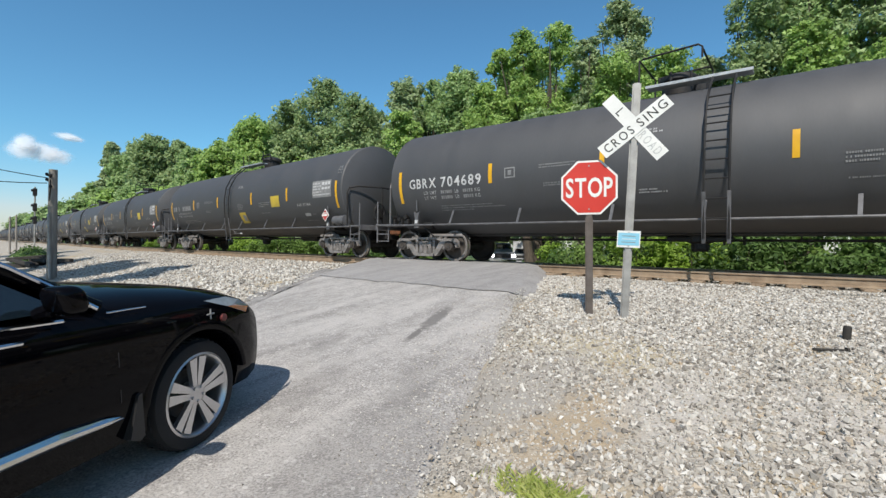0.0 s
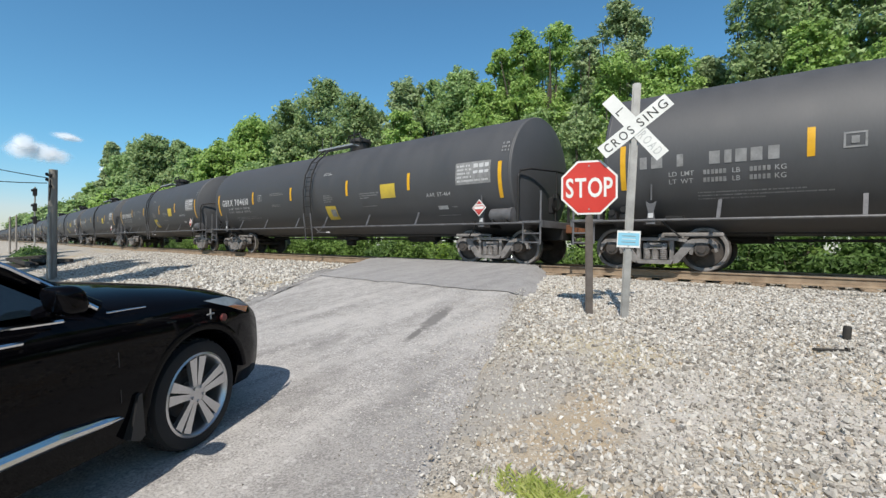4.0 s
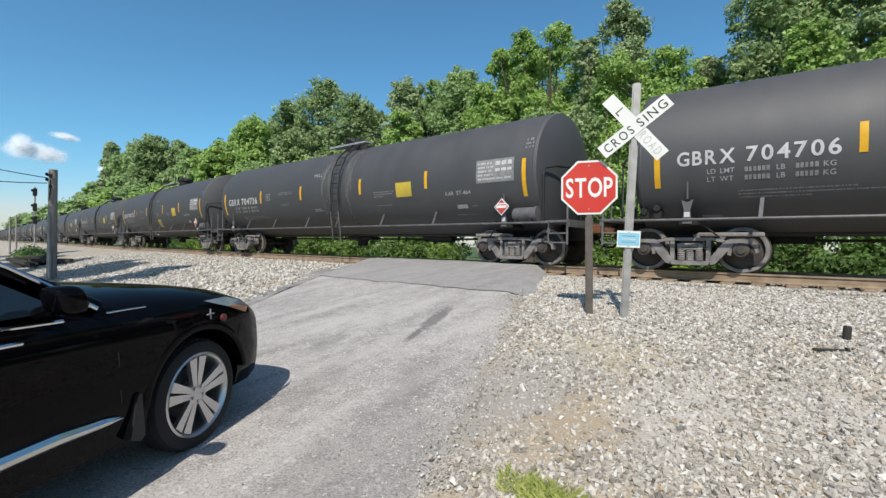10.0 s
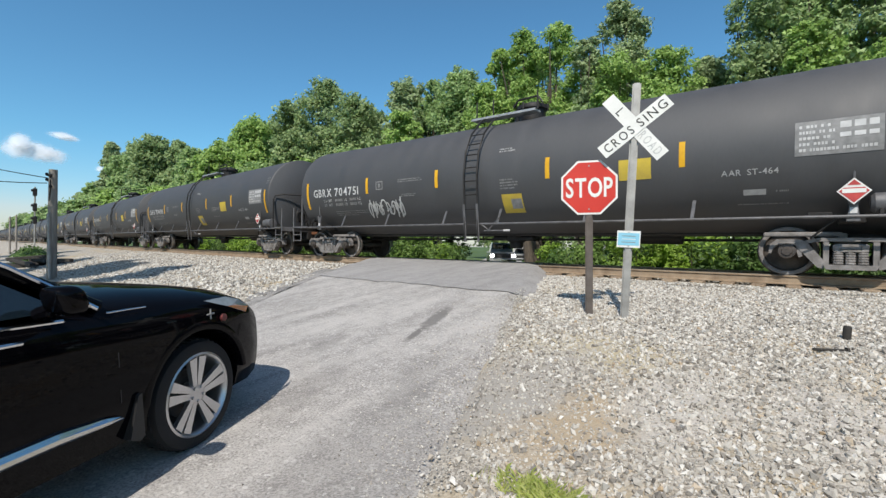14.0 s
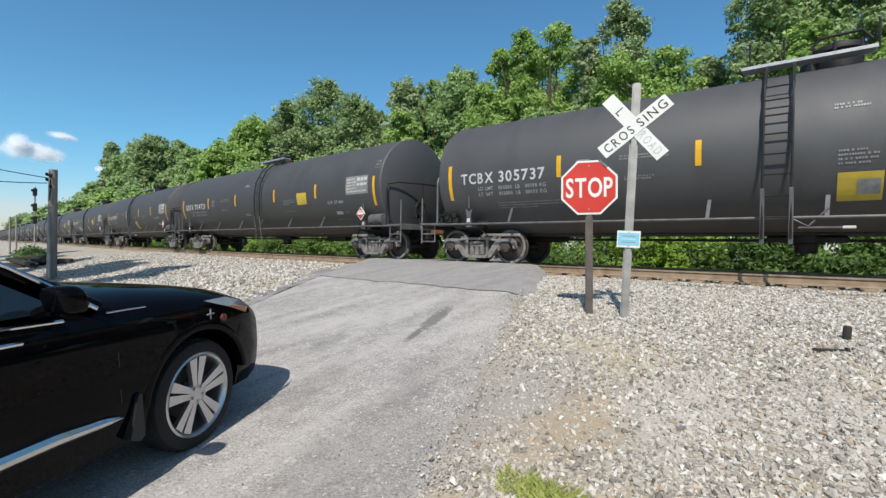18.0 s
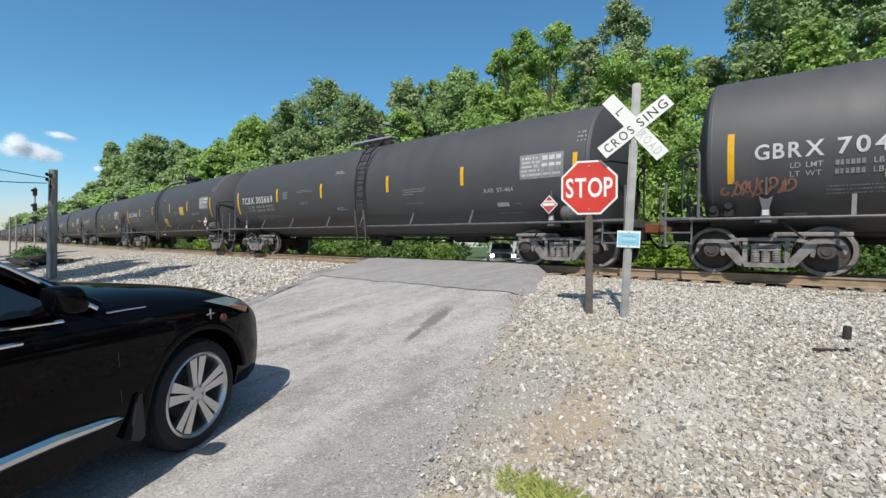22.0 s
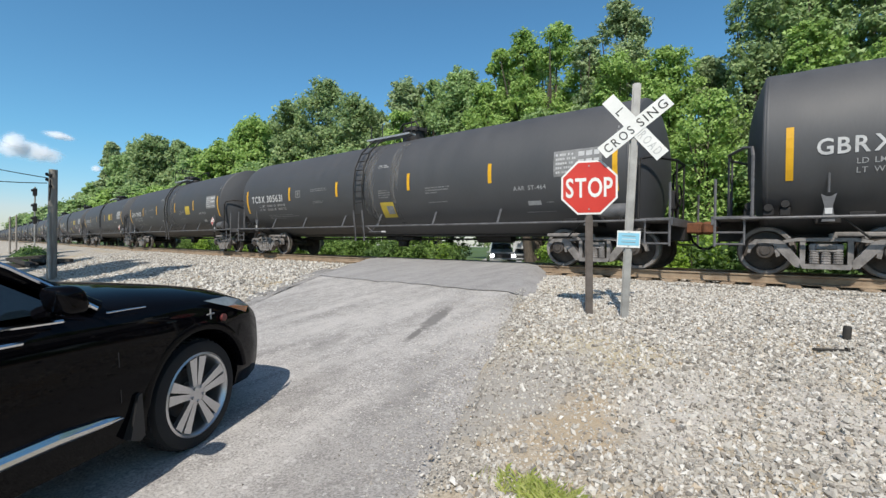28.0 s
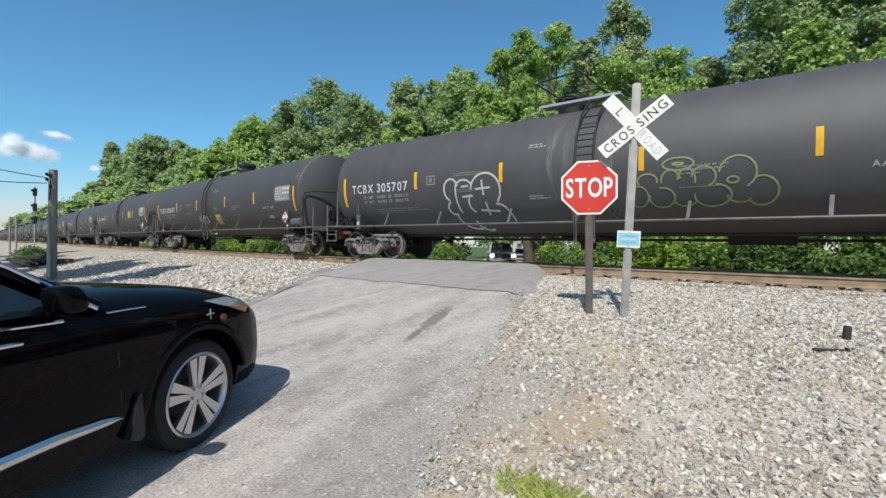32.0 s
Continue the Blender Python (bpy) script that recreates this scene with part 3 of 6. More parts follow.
def build_bogie(parent, x):
    """A three-piece freight truck: bolster, two side frames with springs and bearing caps, two wheelsets."""
    inner = -1 if x > 0 else 1
    bm = bm_new()
    box(bm, 0, 0, 0.60, 0.40, 1.8, 0.22, 0.03)
    for sy in (-1, 1):
        # bolster end with two bosses and a recess between them, seen in the side frame's window
        box(bm, 0, sy * 0.98, 0.54, 0.46, 0.16, 0.10, 0.015)
        for q in (-1, 1):
            box(bm, q * 0.19, sy * 1.06, 0.52, 0.10, 0.06, 0.12, 0.015)
        box(bm, 0, sy * 1.05, 0.465, 0.46, 0.10, 0.035, 0.008)
    lathe(bm, ((0.0, 0.72), (0.19, 0.72), (0.19, 0.90), (0.0, 0.90)), 12, "z")
    bogie = part("bogie", bm, M_TRUCK, parent, "dusty cast steel truck bolster")
    bogie.location = (x, 0, RAIL_Z)
    for sy in (-1, 1):
        bm = bm_new()
        y0, y1 = sy * 0.90, sy * 1.09
        prism(bm, [(-0.62, 0.60), (-0.40, 0.635), (0.40, 0.635), (0.62, 0.60), (0.62, 0.655), (0.40, 0.70), (-0.40, 0.70), (-0.62, 0.655)], y0, y1)
        prism(bm, [(-0.37, 0.225), (-0.33, 0.14), (0.33, 0.14), (0.37, 0.225)], sy * 0.88, sy * 1.13)
        for q in (-1, 1):
            for d in ([(0.36, 0.15), (0.45, 0.17), (0.74, 0.52), (0.80, 0.60), (0.70, 0.665), (0.61, 0.63), (0.36, 0.30)],
                      [(0.29, 0.20), (0.37, 0.20), (0.37, 0.66), (0.29, 0.66)],
                      [(0.69, 0.58), (1.02, 0.58), (1.10, 0.50), (1.13, 0.40), (1.17, 0.42), (1.15, 0.58), (1.05, 0.67), (0.70, 0.67)],
                      [(0.66, 0.36), (0.72, 0.34), (0.745, 0.46), (0.76, 0.59), (0.68, 0.60)]):
                prism(bm, [(q * a, b) for a, b in d][::q], y0 + (0 if len(d) == 7 else sy * 0.012), y1 - (0 if len(d) == 7 else sy * 0.012))
            box(bm, q * 0.889, sy * 1.0, 0.592, 0.26, 0.20, 0.05, 0.01)
            box(bm, q * 0.53, sy * 1.0, 0.70, 0.05, 0.12, 0.05, 0.01)
        part("side_frame", bm, M_TRUCK, bogie, "dusty cast side frame")
        # brake lever bar above the inner wheel
        bm = bm_new()
        box(bm, inner * 0.68, sy * 0.93, 0.765, 1.16, 0.07, 0.085, 0.02)
        box(bm, inner * 0.10, sy * 0.93, 0.735, 0.12, 0.09, 0.10, 0.02)
        part("brake_lever", bm, M_TRUCK, bogie, "grey brake lever bar")
        for k in (-1, 0, 1):
            bm = bm_new()
            coil = []
            for j in range(5):
                coil += [(0.064, 0.228 + j * 0.044), (0.075, 0.239 + j * 0.044), (0.075, 0.258 + j * 0.044)]
            lathe(bm, coil + [(0.052, 0.448)], 10, "z")
            bmesh.ops.translate(bm, vec=(k * 0.165, sy * 1.04, 0), verts=bm.verts)
            part("spring", bm, M_TRUCK, bogie, "fat coil spring")
    for q in (-1, 1):
        bm = bm_new()
        prof = ((0.0, -0.70), (0.11, -0.70), (0.13, -0.745), (0.17, -0.75), (0.36, -0.715), (0.385, -0.79), (0.44, -0.80), (0.457, -0.79), (0.462, -0.70), (0.485, -0.685), (0.485, -0.665), (0.40, -0.66), (0.36, -0.69), (0.13, -0.66), (0.10, -0.62), (0.085, 0.0))
        # dark plate colour carries the side frame's shade; the rim face stays light
        ids = (0, 0, 0, 0, 0, 2, 2, 1, 0, 0, 0, 0, 0, 0, 0)
        for sy in (1, -1):
            lathe(bm, [(r, sy * o) for r, o in prof], 28, "y", mi=ids)
        for sy in (1, -1):
            lathe(bm, [(r, sy * o) for r, o in ((0.08, -0.74), (0.105, -0.88), (0.145, -0.90), (0.15, -1.09), (0.135, -1.115), (0.085, -1.12), (0.08, -1.14), (0.0, -1.14))], 14, "y")
            for k in range(3):
                a = 2 * math.pi * k / 3
                rod(bm, (0.055 * math.cos(a), -sy * 1.13, 0.055 * math.sin(a)), (0.055 * math.cos(a), -sy * 1.146, 0.055 * math.sin(a)), 0.022, seg=6)
        # a chalk line across the wheel plate shows the turning
        box(bm, 0.24, -0.738, 0, 0.13, 0.012, 0.05)
        w = part("wheelset", bm, [M_WHEEL, M_TREAD, M_TRUCK], bogie, "rolled steel wheelset with bright treads", smooth=35)
        w.location = (q * 0.889, 0, 0.457)
    return bogie


def build_tank_car(kind):
    """kind 'a': manway ahead of the ladder with a tall rail; 'b': manway behind it, square panel below."""
    car = new("tank_car")
    # shell with dished heads; slight rings at the welds
    bm = bm_new()
    prof = []
    dish = [(R_TANK * 0.985 * k / 8 + 0.0001, 0.05 + 0.31 * (1 - (k / 8) ** 2.2)) for k in range(9)] + [(R_TANK * 0.997, 0.025)]
    prof += [(r, -HALF - d) for r, d in dish]
    for x in np.linspace(-HALF + 0.05, HALF - 0.05, 13):
        prof.append((R_TANK, float(x)))
    prof += [(r, HALF + d) for r, d in dish[::-1]]
    rings = lathe(bm, prof, 56, "x")
    bmesh.ops.translate(bm, vec=(0, 0, Z_TANK), verts=bm.verts)
    tank = part("tank", bm, M_TANK, car, "matt black cylindrical tank with dished ends", smooth=30)
    for x in (-HALF + 0.02, HALF - 0.02):
        bm = bm_new()
        lathe(bm, ((R_TANK - 0.01, x - 0.03), (R_TANK + 0.003, x - 0.02), (R_TANK + 0.003, x + 0.02), (R_TANK - 0.01, x + 0.03)), 48, "x")
        bmesh.ops.translate(bm, vec=(0, 0, Z_TANK), verts=bm.verts)
        part("weld_seam", bm, M_TANK, tank, smooth=60)
    # ends: stub sill, deck, coupler, end rails
    for q in (-1, 1):
        bm = bm_new()
        box(bm, q * 7.75, 0, 0.78, 2.3, 0.62, 0.42, 0.02)
        part("stub_sill", bm, M_IRON, car)
        bm = bm_new()
        box(bm, q * 8.53, 0, 1.00, 0.72, 2.9, 0.06, 0.01)
        box(bm, q * 8.88, 0, 0.95, 0.05, 2.9, 0.17, 0.01)
        part("end_deck", bm, M_RAILBAR, car, "worn grey end platform")
        bm = bm_new()
        box(bm, q * 7.155, 0, 0.93, 0.36, 2.7, 0.12, 0.02)
        for sy in (-1, 1):
            box(bm, q * 6.72, sy * 1.42, 1.01, 0.34, 0.10, 0.10, 0.01)
            rod(bm, (q * 6.95, sy * 1.44, 0.95), (q * 6.6, sy * 1.30, 0.62), 0.018, seg=6)
        part("body_bolster", bm, M_IRON, car)
        for sy in (-1, 1):
            bm = bm_new()
            prism(bm, [(q * 7.155 - 0.09, 0.90), (q * 7.155 + 0.09, 0.90), (q * 7.155 + 0.055, 1.16), (q * 7.155 + 0.105, 1.38), (q * 7.155 + 0.03, 1.33), (q * 7.155 - 0.03, 1.33), (q * 7.155 - 0.105, 1.38), (q * 7.155 - 0.055, 1.16)], sy * 1.46, sy * 1.50)
            rod(bm, (q * 7.155, sy * 1.48, 1.40), (q * 7.155, sy * 1.50, 1.75), 0.02, seg=6)
            part("bolster_web", bm, M_RAILBAR, car, "grey flared bolster bracket")
            bm = bm_new()
            prism(bm, [(q * 7.155 - 0.05, 1.03), (q * 7.155 + 0.05, 1.03), (q * 7.155 + 0.05, 1.13), (q * 7.155 - 0.05, 1.13)], sy * 1.504, sy * 1.508)
            part("jack_mark", bm, M_WHITE, car, "small white jacking mark")
        # end platform posts, ladder and rail
        for sy in (-1, 1):
            bm = bm_new()
            rod(bm, (q * 8.84, sy * 1.42, 0.45), (q * 8.84, sy * 1.42, 1.75), 0.026, seg=6)
            for zz in (0.50, 0.72):
                rod(bm, (q * 8.84, sy * 1.42, zz), (q * 8.36, sy * 1.42, zz), 0.02, seg=6)
            rod(bm, (q * 8.36, sy * 1.42, 0.48), (q * 8.36, sy * 1.42, 1.0), 0.02, seg=6)
            part("end_ladder", bm, M_RAILBAR, car, "grey step and handhold frame")
        bm = bm_new()
        pipe(bm, [(q * 8.24, -1.47, 1.0), (q * 8.24, -1.47, 2.15), (q * 8.26, -1.40, 2.30), (q * 8.40, -1.15, 2.36), (q * 8.72, -0.4, 2.36), (q * 8.72, 0.4, 2.36), (q * 8.40, 1.15, 2.36), (q * 8.26, 1.40, 2.30), (q * 8.24, 1.47, 2.15), (q * 8.24, 1.47, 1.0)], 0.03)
        for yy in (-0.35, 0.35):
            rod(bm, (q * 8.72, yy, 1.0), (q * 8.72, yy, 2.36), 0.022, seg=6)
        part("end_handrail", bm, M_IRON if q > 0 else M_RAILBAR, car, "bent black end handrail" if q > 0 else "bent grey end handrail")
        bm = bm_new()
        box(bm, q * 8.98, 0, 0.86, 0.34, 0.26, 0.24, 0.03)
        box(bm, q * 9.12, 0.06 * q, 0.86, 0.20, 0.34, 0.28, 0.05)
        part("coupler", bm, M_RUSTY, car, "rust-brown knuckle coupler")
        bm = bm_new()
        pipe(bm, [(q * 8.86, 0.25, 0.80), (q * 8.95, 0.3, 0.55), (q * 9.10, 0.25, 0.42), (q * 9.20, 0.1, 0.40)], 0.028)
        part("brake_hose", bm, M_RUBBER, car)
        build_bogie(car, q * 7.155)
    # handbrake gear on one end
    bm = bm_new()
    box(bm, 8.72, -0.55, 1.45, 0.14, 0.30, 0.42, 0.03)
    lathe_v = lathe(bm, ((0.22, 0.0), (0.25, -0.02), (0.22, -0.04)), 16, "x")
    bmesh.ops.translate(bm, vec=(8.84, -0.55, 1.55), verts=[v for r_ in lathe_v for v in r_])
    rod(bm, (8.80, -0.55, 1.0), (8.80, -0.55, 1.4), 0.02)
    part("hand_brake", bm, M_IRON, car, "black hand brake wheel and gear box")
    # brake cylinder, reservoir and valve at the leading end
    bm = bm_new()
    for dx, zz in ((0.0, 1.22), (0.30, 1.18), (0.55, 1.24)):
        rod(bm, (-8.30 + dx, -1.34, zz), (-8.30 + dx, -1.0, zz), 0.07, seg=10)
        box(bm, -8.30 + dx, -1.2, 1.10, 0.18, 0.2, 0.16, 0.02)
    part("brake_valve", bm, M_IRON, car, "cluster of black brake valves on the deck")
    bm = bm_new()
    lathe(bm, ((0.0, 7.36), (0.12, 7.37), (0.17, 7.42), (0.17, 7.98), (0.19, 7.99), (0.19, 8.06), (0.0, 8.07)), 18, "x")
    bmesh.ops.translate(bm, vec=(0, -1.36, 1.20), verts=bm.verts)
    cyl = part("brake_cylinder", bm, M_RAILBAR, car, "grey brake cylinder above the truck", smooth=40)
    for xx in (7.5, 7.9):
        bm = bm_new()
        box(bm, xx, -1.36, 1.035, 0.06, 0.30, 0.12, 0.01)
        part("cylinder_bracket", bm, M_IRON, cyl)
    bm = bm_new()
    rod(bm, (-5.9, 0.3, 0.68), (-5.1, 0.3, 0.68), 0.15, seg=14)
    part("air_reservoir", bm, M_IRON, car)
    bm = bm_new()
    rod(bm, (3.1, 0.1, 0.66), (4.3, 0.1, 0.66), 0.16, seg=14)
    part("air_reservoir", bm, M_IRON, car)
    bm = bm_new()
    rod(bm, (-6.9, 0.15, 0.60), (6.9, 0.15, 0.60), 0.03, seg=6)
    rod(bm, (-6.9, -0.45, 0.74), (6.9, -0.45, 0.74), 0.022, seg=6)
    for xx in (-5.2, -3.0, -1.2, 1.8, 3.6, 5.3):
        rod(bm, (xx, 0.15, 0.58), (xx, 0.0, 0.85), 0.02, seg=6)
    part("train_pipe", bm, M_IRON, car)
    bm = bm_new()
    lathe(bm, ((0.0, 0.34), (0.16, 0.34), (0.19, 0.40), (0.19, 0.52), (0.30, 0.56), (0.30, 0.74)), 16, "z")
    box(bm, 0.0, 0, 0.62, 1.3, 0.5, 0.12, 0.03)
    part("bottom_outlet", bm, M_IRON, car, "bottom outlet valve and skid")
    # running bar on both sides with its short struts
    for sy in (-1, 1):
        bm = bm_new()
        rod(bm, (-8.4, sy * 1.50, 0.98), (8.4, sy * 1.50, 0.98), 0.027, seg=8)
        part("side_bar", bm, M_RAILBAR, car, "long worn grey side rail")
        for xx in (-5.95, -3.85, -1.55, 0.25, 2.55, 4.75):
            bm = bm_new()
            a, b_ = Vector((xx, sy * 1.50, 0.95)), Vector((xx + 0.02, sy * 1.33, 1.37))
            d = (b_ - a).normalized()
            q_ = box(bm, 0, 0, 0, 0.02, 0.065, (b_ - a).length, 0.0)
            bmesh.ops.transform(bm, matrix=Matrix.Translation((a + b_) / 2) @ d.to_track_quat("Z", "Y").to_matrix().to_4x4() @ pose(0, 0, 0, 0, 0, 90), verts=q_)
            part("strut", bm, M_RAILBAR, car)
    # ladders over both sides
    for sy in (-1, 1):
        lx = 0.5 if kind == "a" else -0.45
        bm = bm_new()
        for dx in (-0.21, 0.21):
            pts = [(lx + dx, sy * 1.63, 0.60), (lx + dx, sy * 1.68, 1.2), (lx + dx, sy * 1.74, 2.3), (lx + dx, sy * 1.66, 2.9), (lx + dx, sy * 1.40, 3.42), (lx + dx, sy * 0.95, 3.85), (lx + dx, sy * 0.7, 4.02)]
            pipe(bm, pts, 0.026)
        part("ladder", bm, M_IRON, car, "black side ladder curving over the tank")
        # added grey bars give the lower ladder its side-lit tone by colour
        for dx in (-0.21, 0.21):
            bm = bm_new()
            box(bm, lx + dx, sy * 1.665, 1.0, 0.07, 0.03, 1.0, 0.008, m=pose(0, 0, 0, sy * -6.5, 0, 0))
            part("lit_ladder_foot", bm, M_RAILBAR, car, "grey bar over the ladder foot, toned as side-lit")
        for zz, yy in ((0.98, 1.66), (1.36, 1.69), (1.74, 1.71), (2.10, 1.73), (2.46, 1.72), (2.80, 1.68), (3.10, 1.57), (3.38, 1.42)):
            bm = bm_new()
            rod(bm, (lx - 0.21, sy * yy, zz), (lx + 0.21, sy * yy, zz), 0.016, seg=5)
            part("rung", bm, M_IRON, car)
    # top: walkway, manway, valves, safety rail
    mx, wx = (-0.50, -0.02) if kind == "a" else (0.45, -0.08)
    for sy in (-1, 1):
        bm = bm_new()
        box(bm, wx, sy * 0.62, 4.0, 2.0, 0.32, 0.05, 0.01)
        box(bm, wx, sy * 0.79, 4.0, 2.02, 0.03, 0.06)
        part("walkway", bm, M_GALV, car, "pale galvanised walkway grating")
    bm = bm_new()
    lathe(bm, ((0.36, 3.75), (0.36, 4.20), (0.42, 4.22), (0.42, 4.29), (0.40, 4.33), (0.2, 4.41), (0.0, 4.43)), 20, "z")
    bmesh.ops.translate(bm, vec=(mx, 0, 0), verts=bm.verts)
    manway = part("manway", bm, M_IRON, car, "black bolted manway dome", smooth=40)
    for k in range(6):
        a = 2 * math.pi * k / 6 + 0.3
        bm = bm_new()
        rod(bm, (mx + 0.41 * math.cos(a), 0.41 * math.sin(a), 4.18), (mx + 0.41 * math.cos(a), 0.41 * math.sin(a), 4.37), 0.03, seg=6)
        part("bolt", bm, M_IRON, manway)
    bm = bm_new()
    lathe(bm, ((0.22, 3.86), (0.22, 4.10), (0.20, 4.14), (0.0, 4.15)), 14, "z")
    bmesh.ops.translate(bm, vec=(mx * 0.15, 0.1, 0), verts=bm.verts)
    part("valve_housing", bm, M_IRON, car)
    if kind == "a":
        bm = bm_new()
        x0, x1 = mx - 0.68, mx + 0.58
        for yy in (-0.75, 0.75):
            pipe(bm, [(x0, yy, 4.0), (x0, yy, 4.60), (x0 + 0.08, yy, 4.67), (x1 - 0.08, yy, 4.73), (x1, yy, 4.67), (x1, yy, 4.45)], 0.022)
        for xx in (x0, x1):
            rod(bm, (xx, -0.75, 4.64), (xx, 0.75, 4.64), 0.022, seg=6)
        part("safety_rail", bm, M_IRON, car, "tall black safety rail round the manway")
    else:
        bm = bm_new()
        for xx in (-0.95, -0.40, mx + 0.5):
            rod(bm, (xx, -0.72, 4.0), (xx, -0.72, 4.5), 0.02, seg=6)
        pipe(bm, [(mx - 0.45, -0.3, 4.3), (mx - 0.3, -0.3, 4.48), (mx + 0.3, -0.3, 4.50), (mx + 0.45, -0.3, 4.3)], 0.03)
        part("safety_rail", bm, M_IRON, car, "low black posts beside the manway")
    # reflective marks on the near side
    for x, z0, z1 in ((-7.70, 1.63, 2.55), (-4.57, 2.02, 2.52), (-1.70, 2.02, 2.52), (1.69, 2.02, 2.52), (4.58, 2.02, 2.52), (7.78, 1.63, 2.55)):
        decal("reflector", x - 0.055, x + 0.055, z0, z1, M_YELLOW, car, 0.007, "bright yellow reflective strip")
    shell_text("load_text", "LD LMT", -6.81, 1.845, 0.088, M_STENCIL, car, 0.12, 0.004)
    shell_text("load_text", "LT WT", -6.81, 1.70, 0.088, M_STENCIL, car, 0.12, 0.004)
    for zz in (1.845, 1.70):
        shell_text("load_text", "LB", -5.72, zz, 0.088, M_STENCIL, car, 0.12, 0.004)
        shell_text("load_text", "KG", -5.07, zz, 0.088, M_STENCIL, car, 0.12, 0.004)
        bars("load_figure", [(x0 + 0.066 * k, x0 + 0.066 * k + 0.05, zz, 0.085) for x0, n in ((-6.20, 6), (-5.45, 5)) for k in range(n)], car, M_DIM)
    bars("fine_print", [(-6.3, -4.6, 1.50, 0.022), (-6.3, -4.2, 1.44, 0.022), (-6.3, -5.2, 1.38, 0.022), (-3.2, -2.3, 2.34, 0.03), (-3.2, -2.2, 2.28, 0.03), (-3.1, -2.5, 1.9, 0.03), (-3.1, -2.55, 1.85, 0.03),
                        (2.35, 3.3, 2.02, 0.035), (2.35, 3.2, 1.95, 0.035), (2.35, 2.8, 1.88, 0.035), (2.4, 3.1, 1.62, 0.025)], car, M_DIM)
    fx = -0.95 if kind == "a" else 0.32
    bars("upper_print", [(fx, fx + 0.35, 2.86, 0.035), (fx, fx + 0.5, 2.80, 0.035)] + ([(fx, fx + 0.4, 1.62, 0.03), (fx, fx + 0.6, 1.565, 0.03)] if kind == "a" else []), car, M_STENCIL)
    decal("stencil_plate", 5.60, 5.95, 1.42, 1.52, M_STENCIL, car, 0.007, "pale stencilled rectangle")
    # stencilled table at the trailing end
    decal("stencil_panel", 6.36, 7.50, 2.03, 2.62, M_DIM, car, 0.006, "pale stencilled data panel")
    bars("panel_print", [(6.42, 6.86, 2.50, 0.05), (6.42, 6.9, 2.40, 0.05), (6.42, 6.86, 2.30, 0.05), (6.42, 6.9, 2.20, 0.05), (6.42, 7.44, 2.10, 0.05), (6.96, 7.10, 2.30, 0.26), (7.14, 7.28, 2.30, 0.26), (7.32, 7.44, 2.30, 0.26)], car, M_WHITE, 0.010)
    shell_text("stencil_text", "AAR ST-464", 5.25, 1.78, 0.105, M_STENCIL, car, 0.14, 0.008)
    bars("lower_print", [(5.5, 6.3, 1.25, 0.02), (6.1, 6.3, 1.46, 0.03)], car, M_DIM)
    # hazard placard on its holder
    bm = bm_new()
    prism(bm, [(7.15, 1.17), (7.37, 1.39), (7.15, 1.61), (6.93, 1.39)], -1.60, -1.585)
    pl = part("placard", bm, M_SIGNWHITE, car, "white and red diamond hazard placard")
    bm = bm_new()
    prism(bm, [(7.15, 1.20), (7.34, 1.39), (7.28, 1.45), (7.02, 1.45), (6.96, 1.39)], -1.606, -1.602)
    prism(bm, [(7.06, 1.49), (7.24, 1.49), (7.15, 1.58)], -1.606, -1.602)
    part("placard_field", bm, M_PLACARD, pl)
    bm = bm_new()
    prism(bm, [(7.00, 1.36), (7.30, 1.36), (7.30, 1.43), (7.00, 1.43)], -1.610, -1.608)
    part("placard_band", bm, M_SIGNWHITE, pl)
    # reporting box outline behind the number
    bm = bm_new()
    for x0, x1, z0, z1 in ((-4.15, -3.85, 2.34, 2.37), (-4.15, -3.85, 2.11, 2.14), (-4.15, -4.12, 2.14, 2.34), (-3.88, -3.85, 2.14, 2.34), (-4.05, -3.95, 2.18, 2.30)):
        f = [bm.verts.new(on_shell(x, z, 0.008)) for x, z in ((x0, z0), (x1, z0), (x1, z1), (x0, z1))]
        bm.faces.new(f)
    part("boxed_mark", bm, M_DIM, car)
    bars("end_print", [(7.78, 8.0, 3.0, 0.06), (7.78, 8.0, 2.9, 0.05), (7.78, 8.0, 2.8, 0.05)], car, M_DIM)
    if kind == "b":
        pan = decal("yellow_panel", 0.38, 0.96, 1.26, 1.72, M_MUSTARD, car, 0.008, "square yellow notice panel with a grey block")
        decal("notice_block", 0.64, 0.93, 1.36, 1.60, M_DIM, pan, 0.013)
        for sy in (-1, 1):
            bm = bm_new()
            pipe(bm, [(-0.22, sy * 1.50, 0.96), (0.0, sy * 1.50, 0.82), (0.28, sy * 1.44, 1.14)], 0.018)
            rod(bm, (-0.14, sy * 1.50, 0.80), (0.46, sy * 1.50, 0.80), 0.018, seg=6)
            part("outlet_handle", bm, M_RAILBAR, car, "grey outlet valve handle and brace")
            bm = bm_new()
            rod(bm, (0.46, sy * 1.50, 0.80), (0.63, sy * 1.50, 0.80), 0.026, seg=6)
            part("handle_grip", bm, M_WHITE, car, "white painted handle grip")
        bars("panel_heading", [(0.38, 0.76, 2.06, 0.035), (0.38, 0.92, 1.99, 0.035), (0.38, 0.88, 1.92, 0.035), (0.38, 0.84, 1.85, 0.035)], car, M_DIM)
    return car


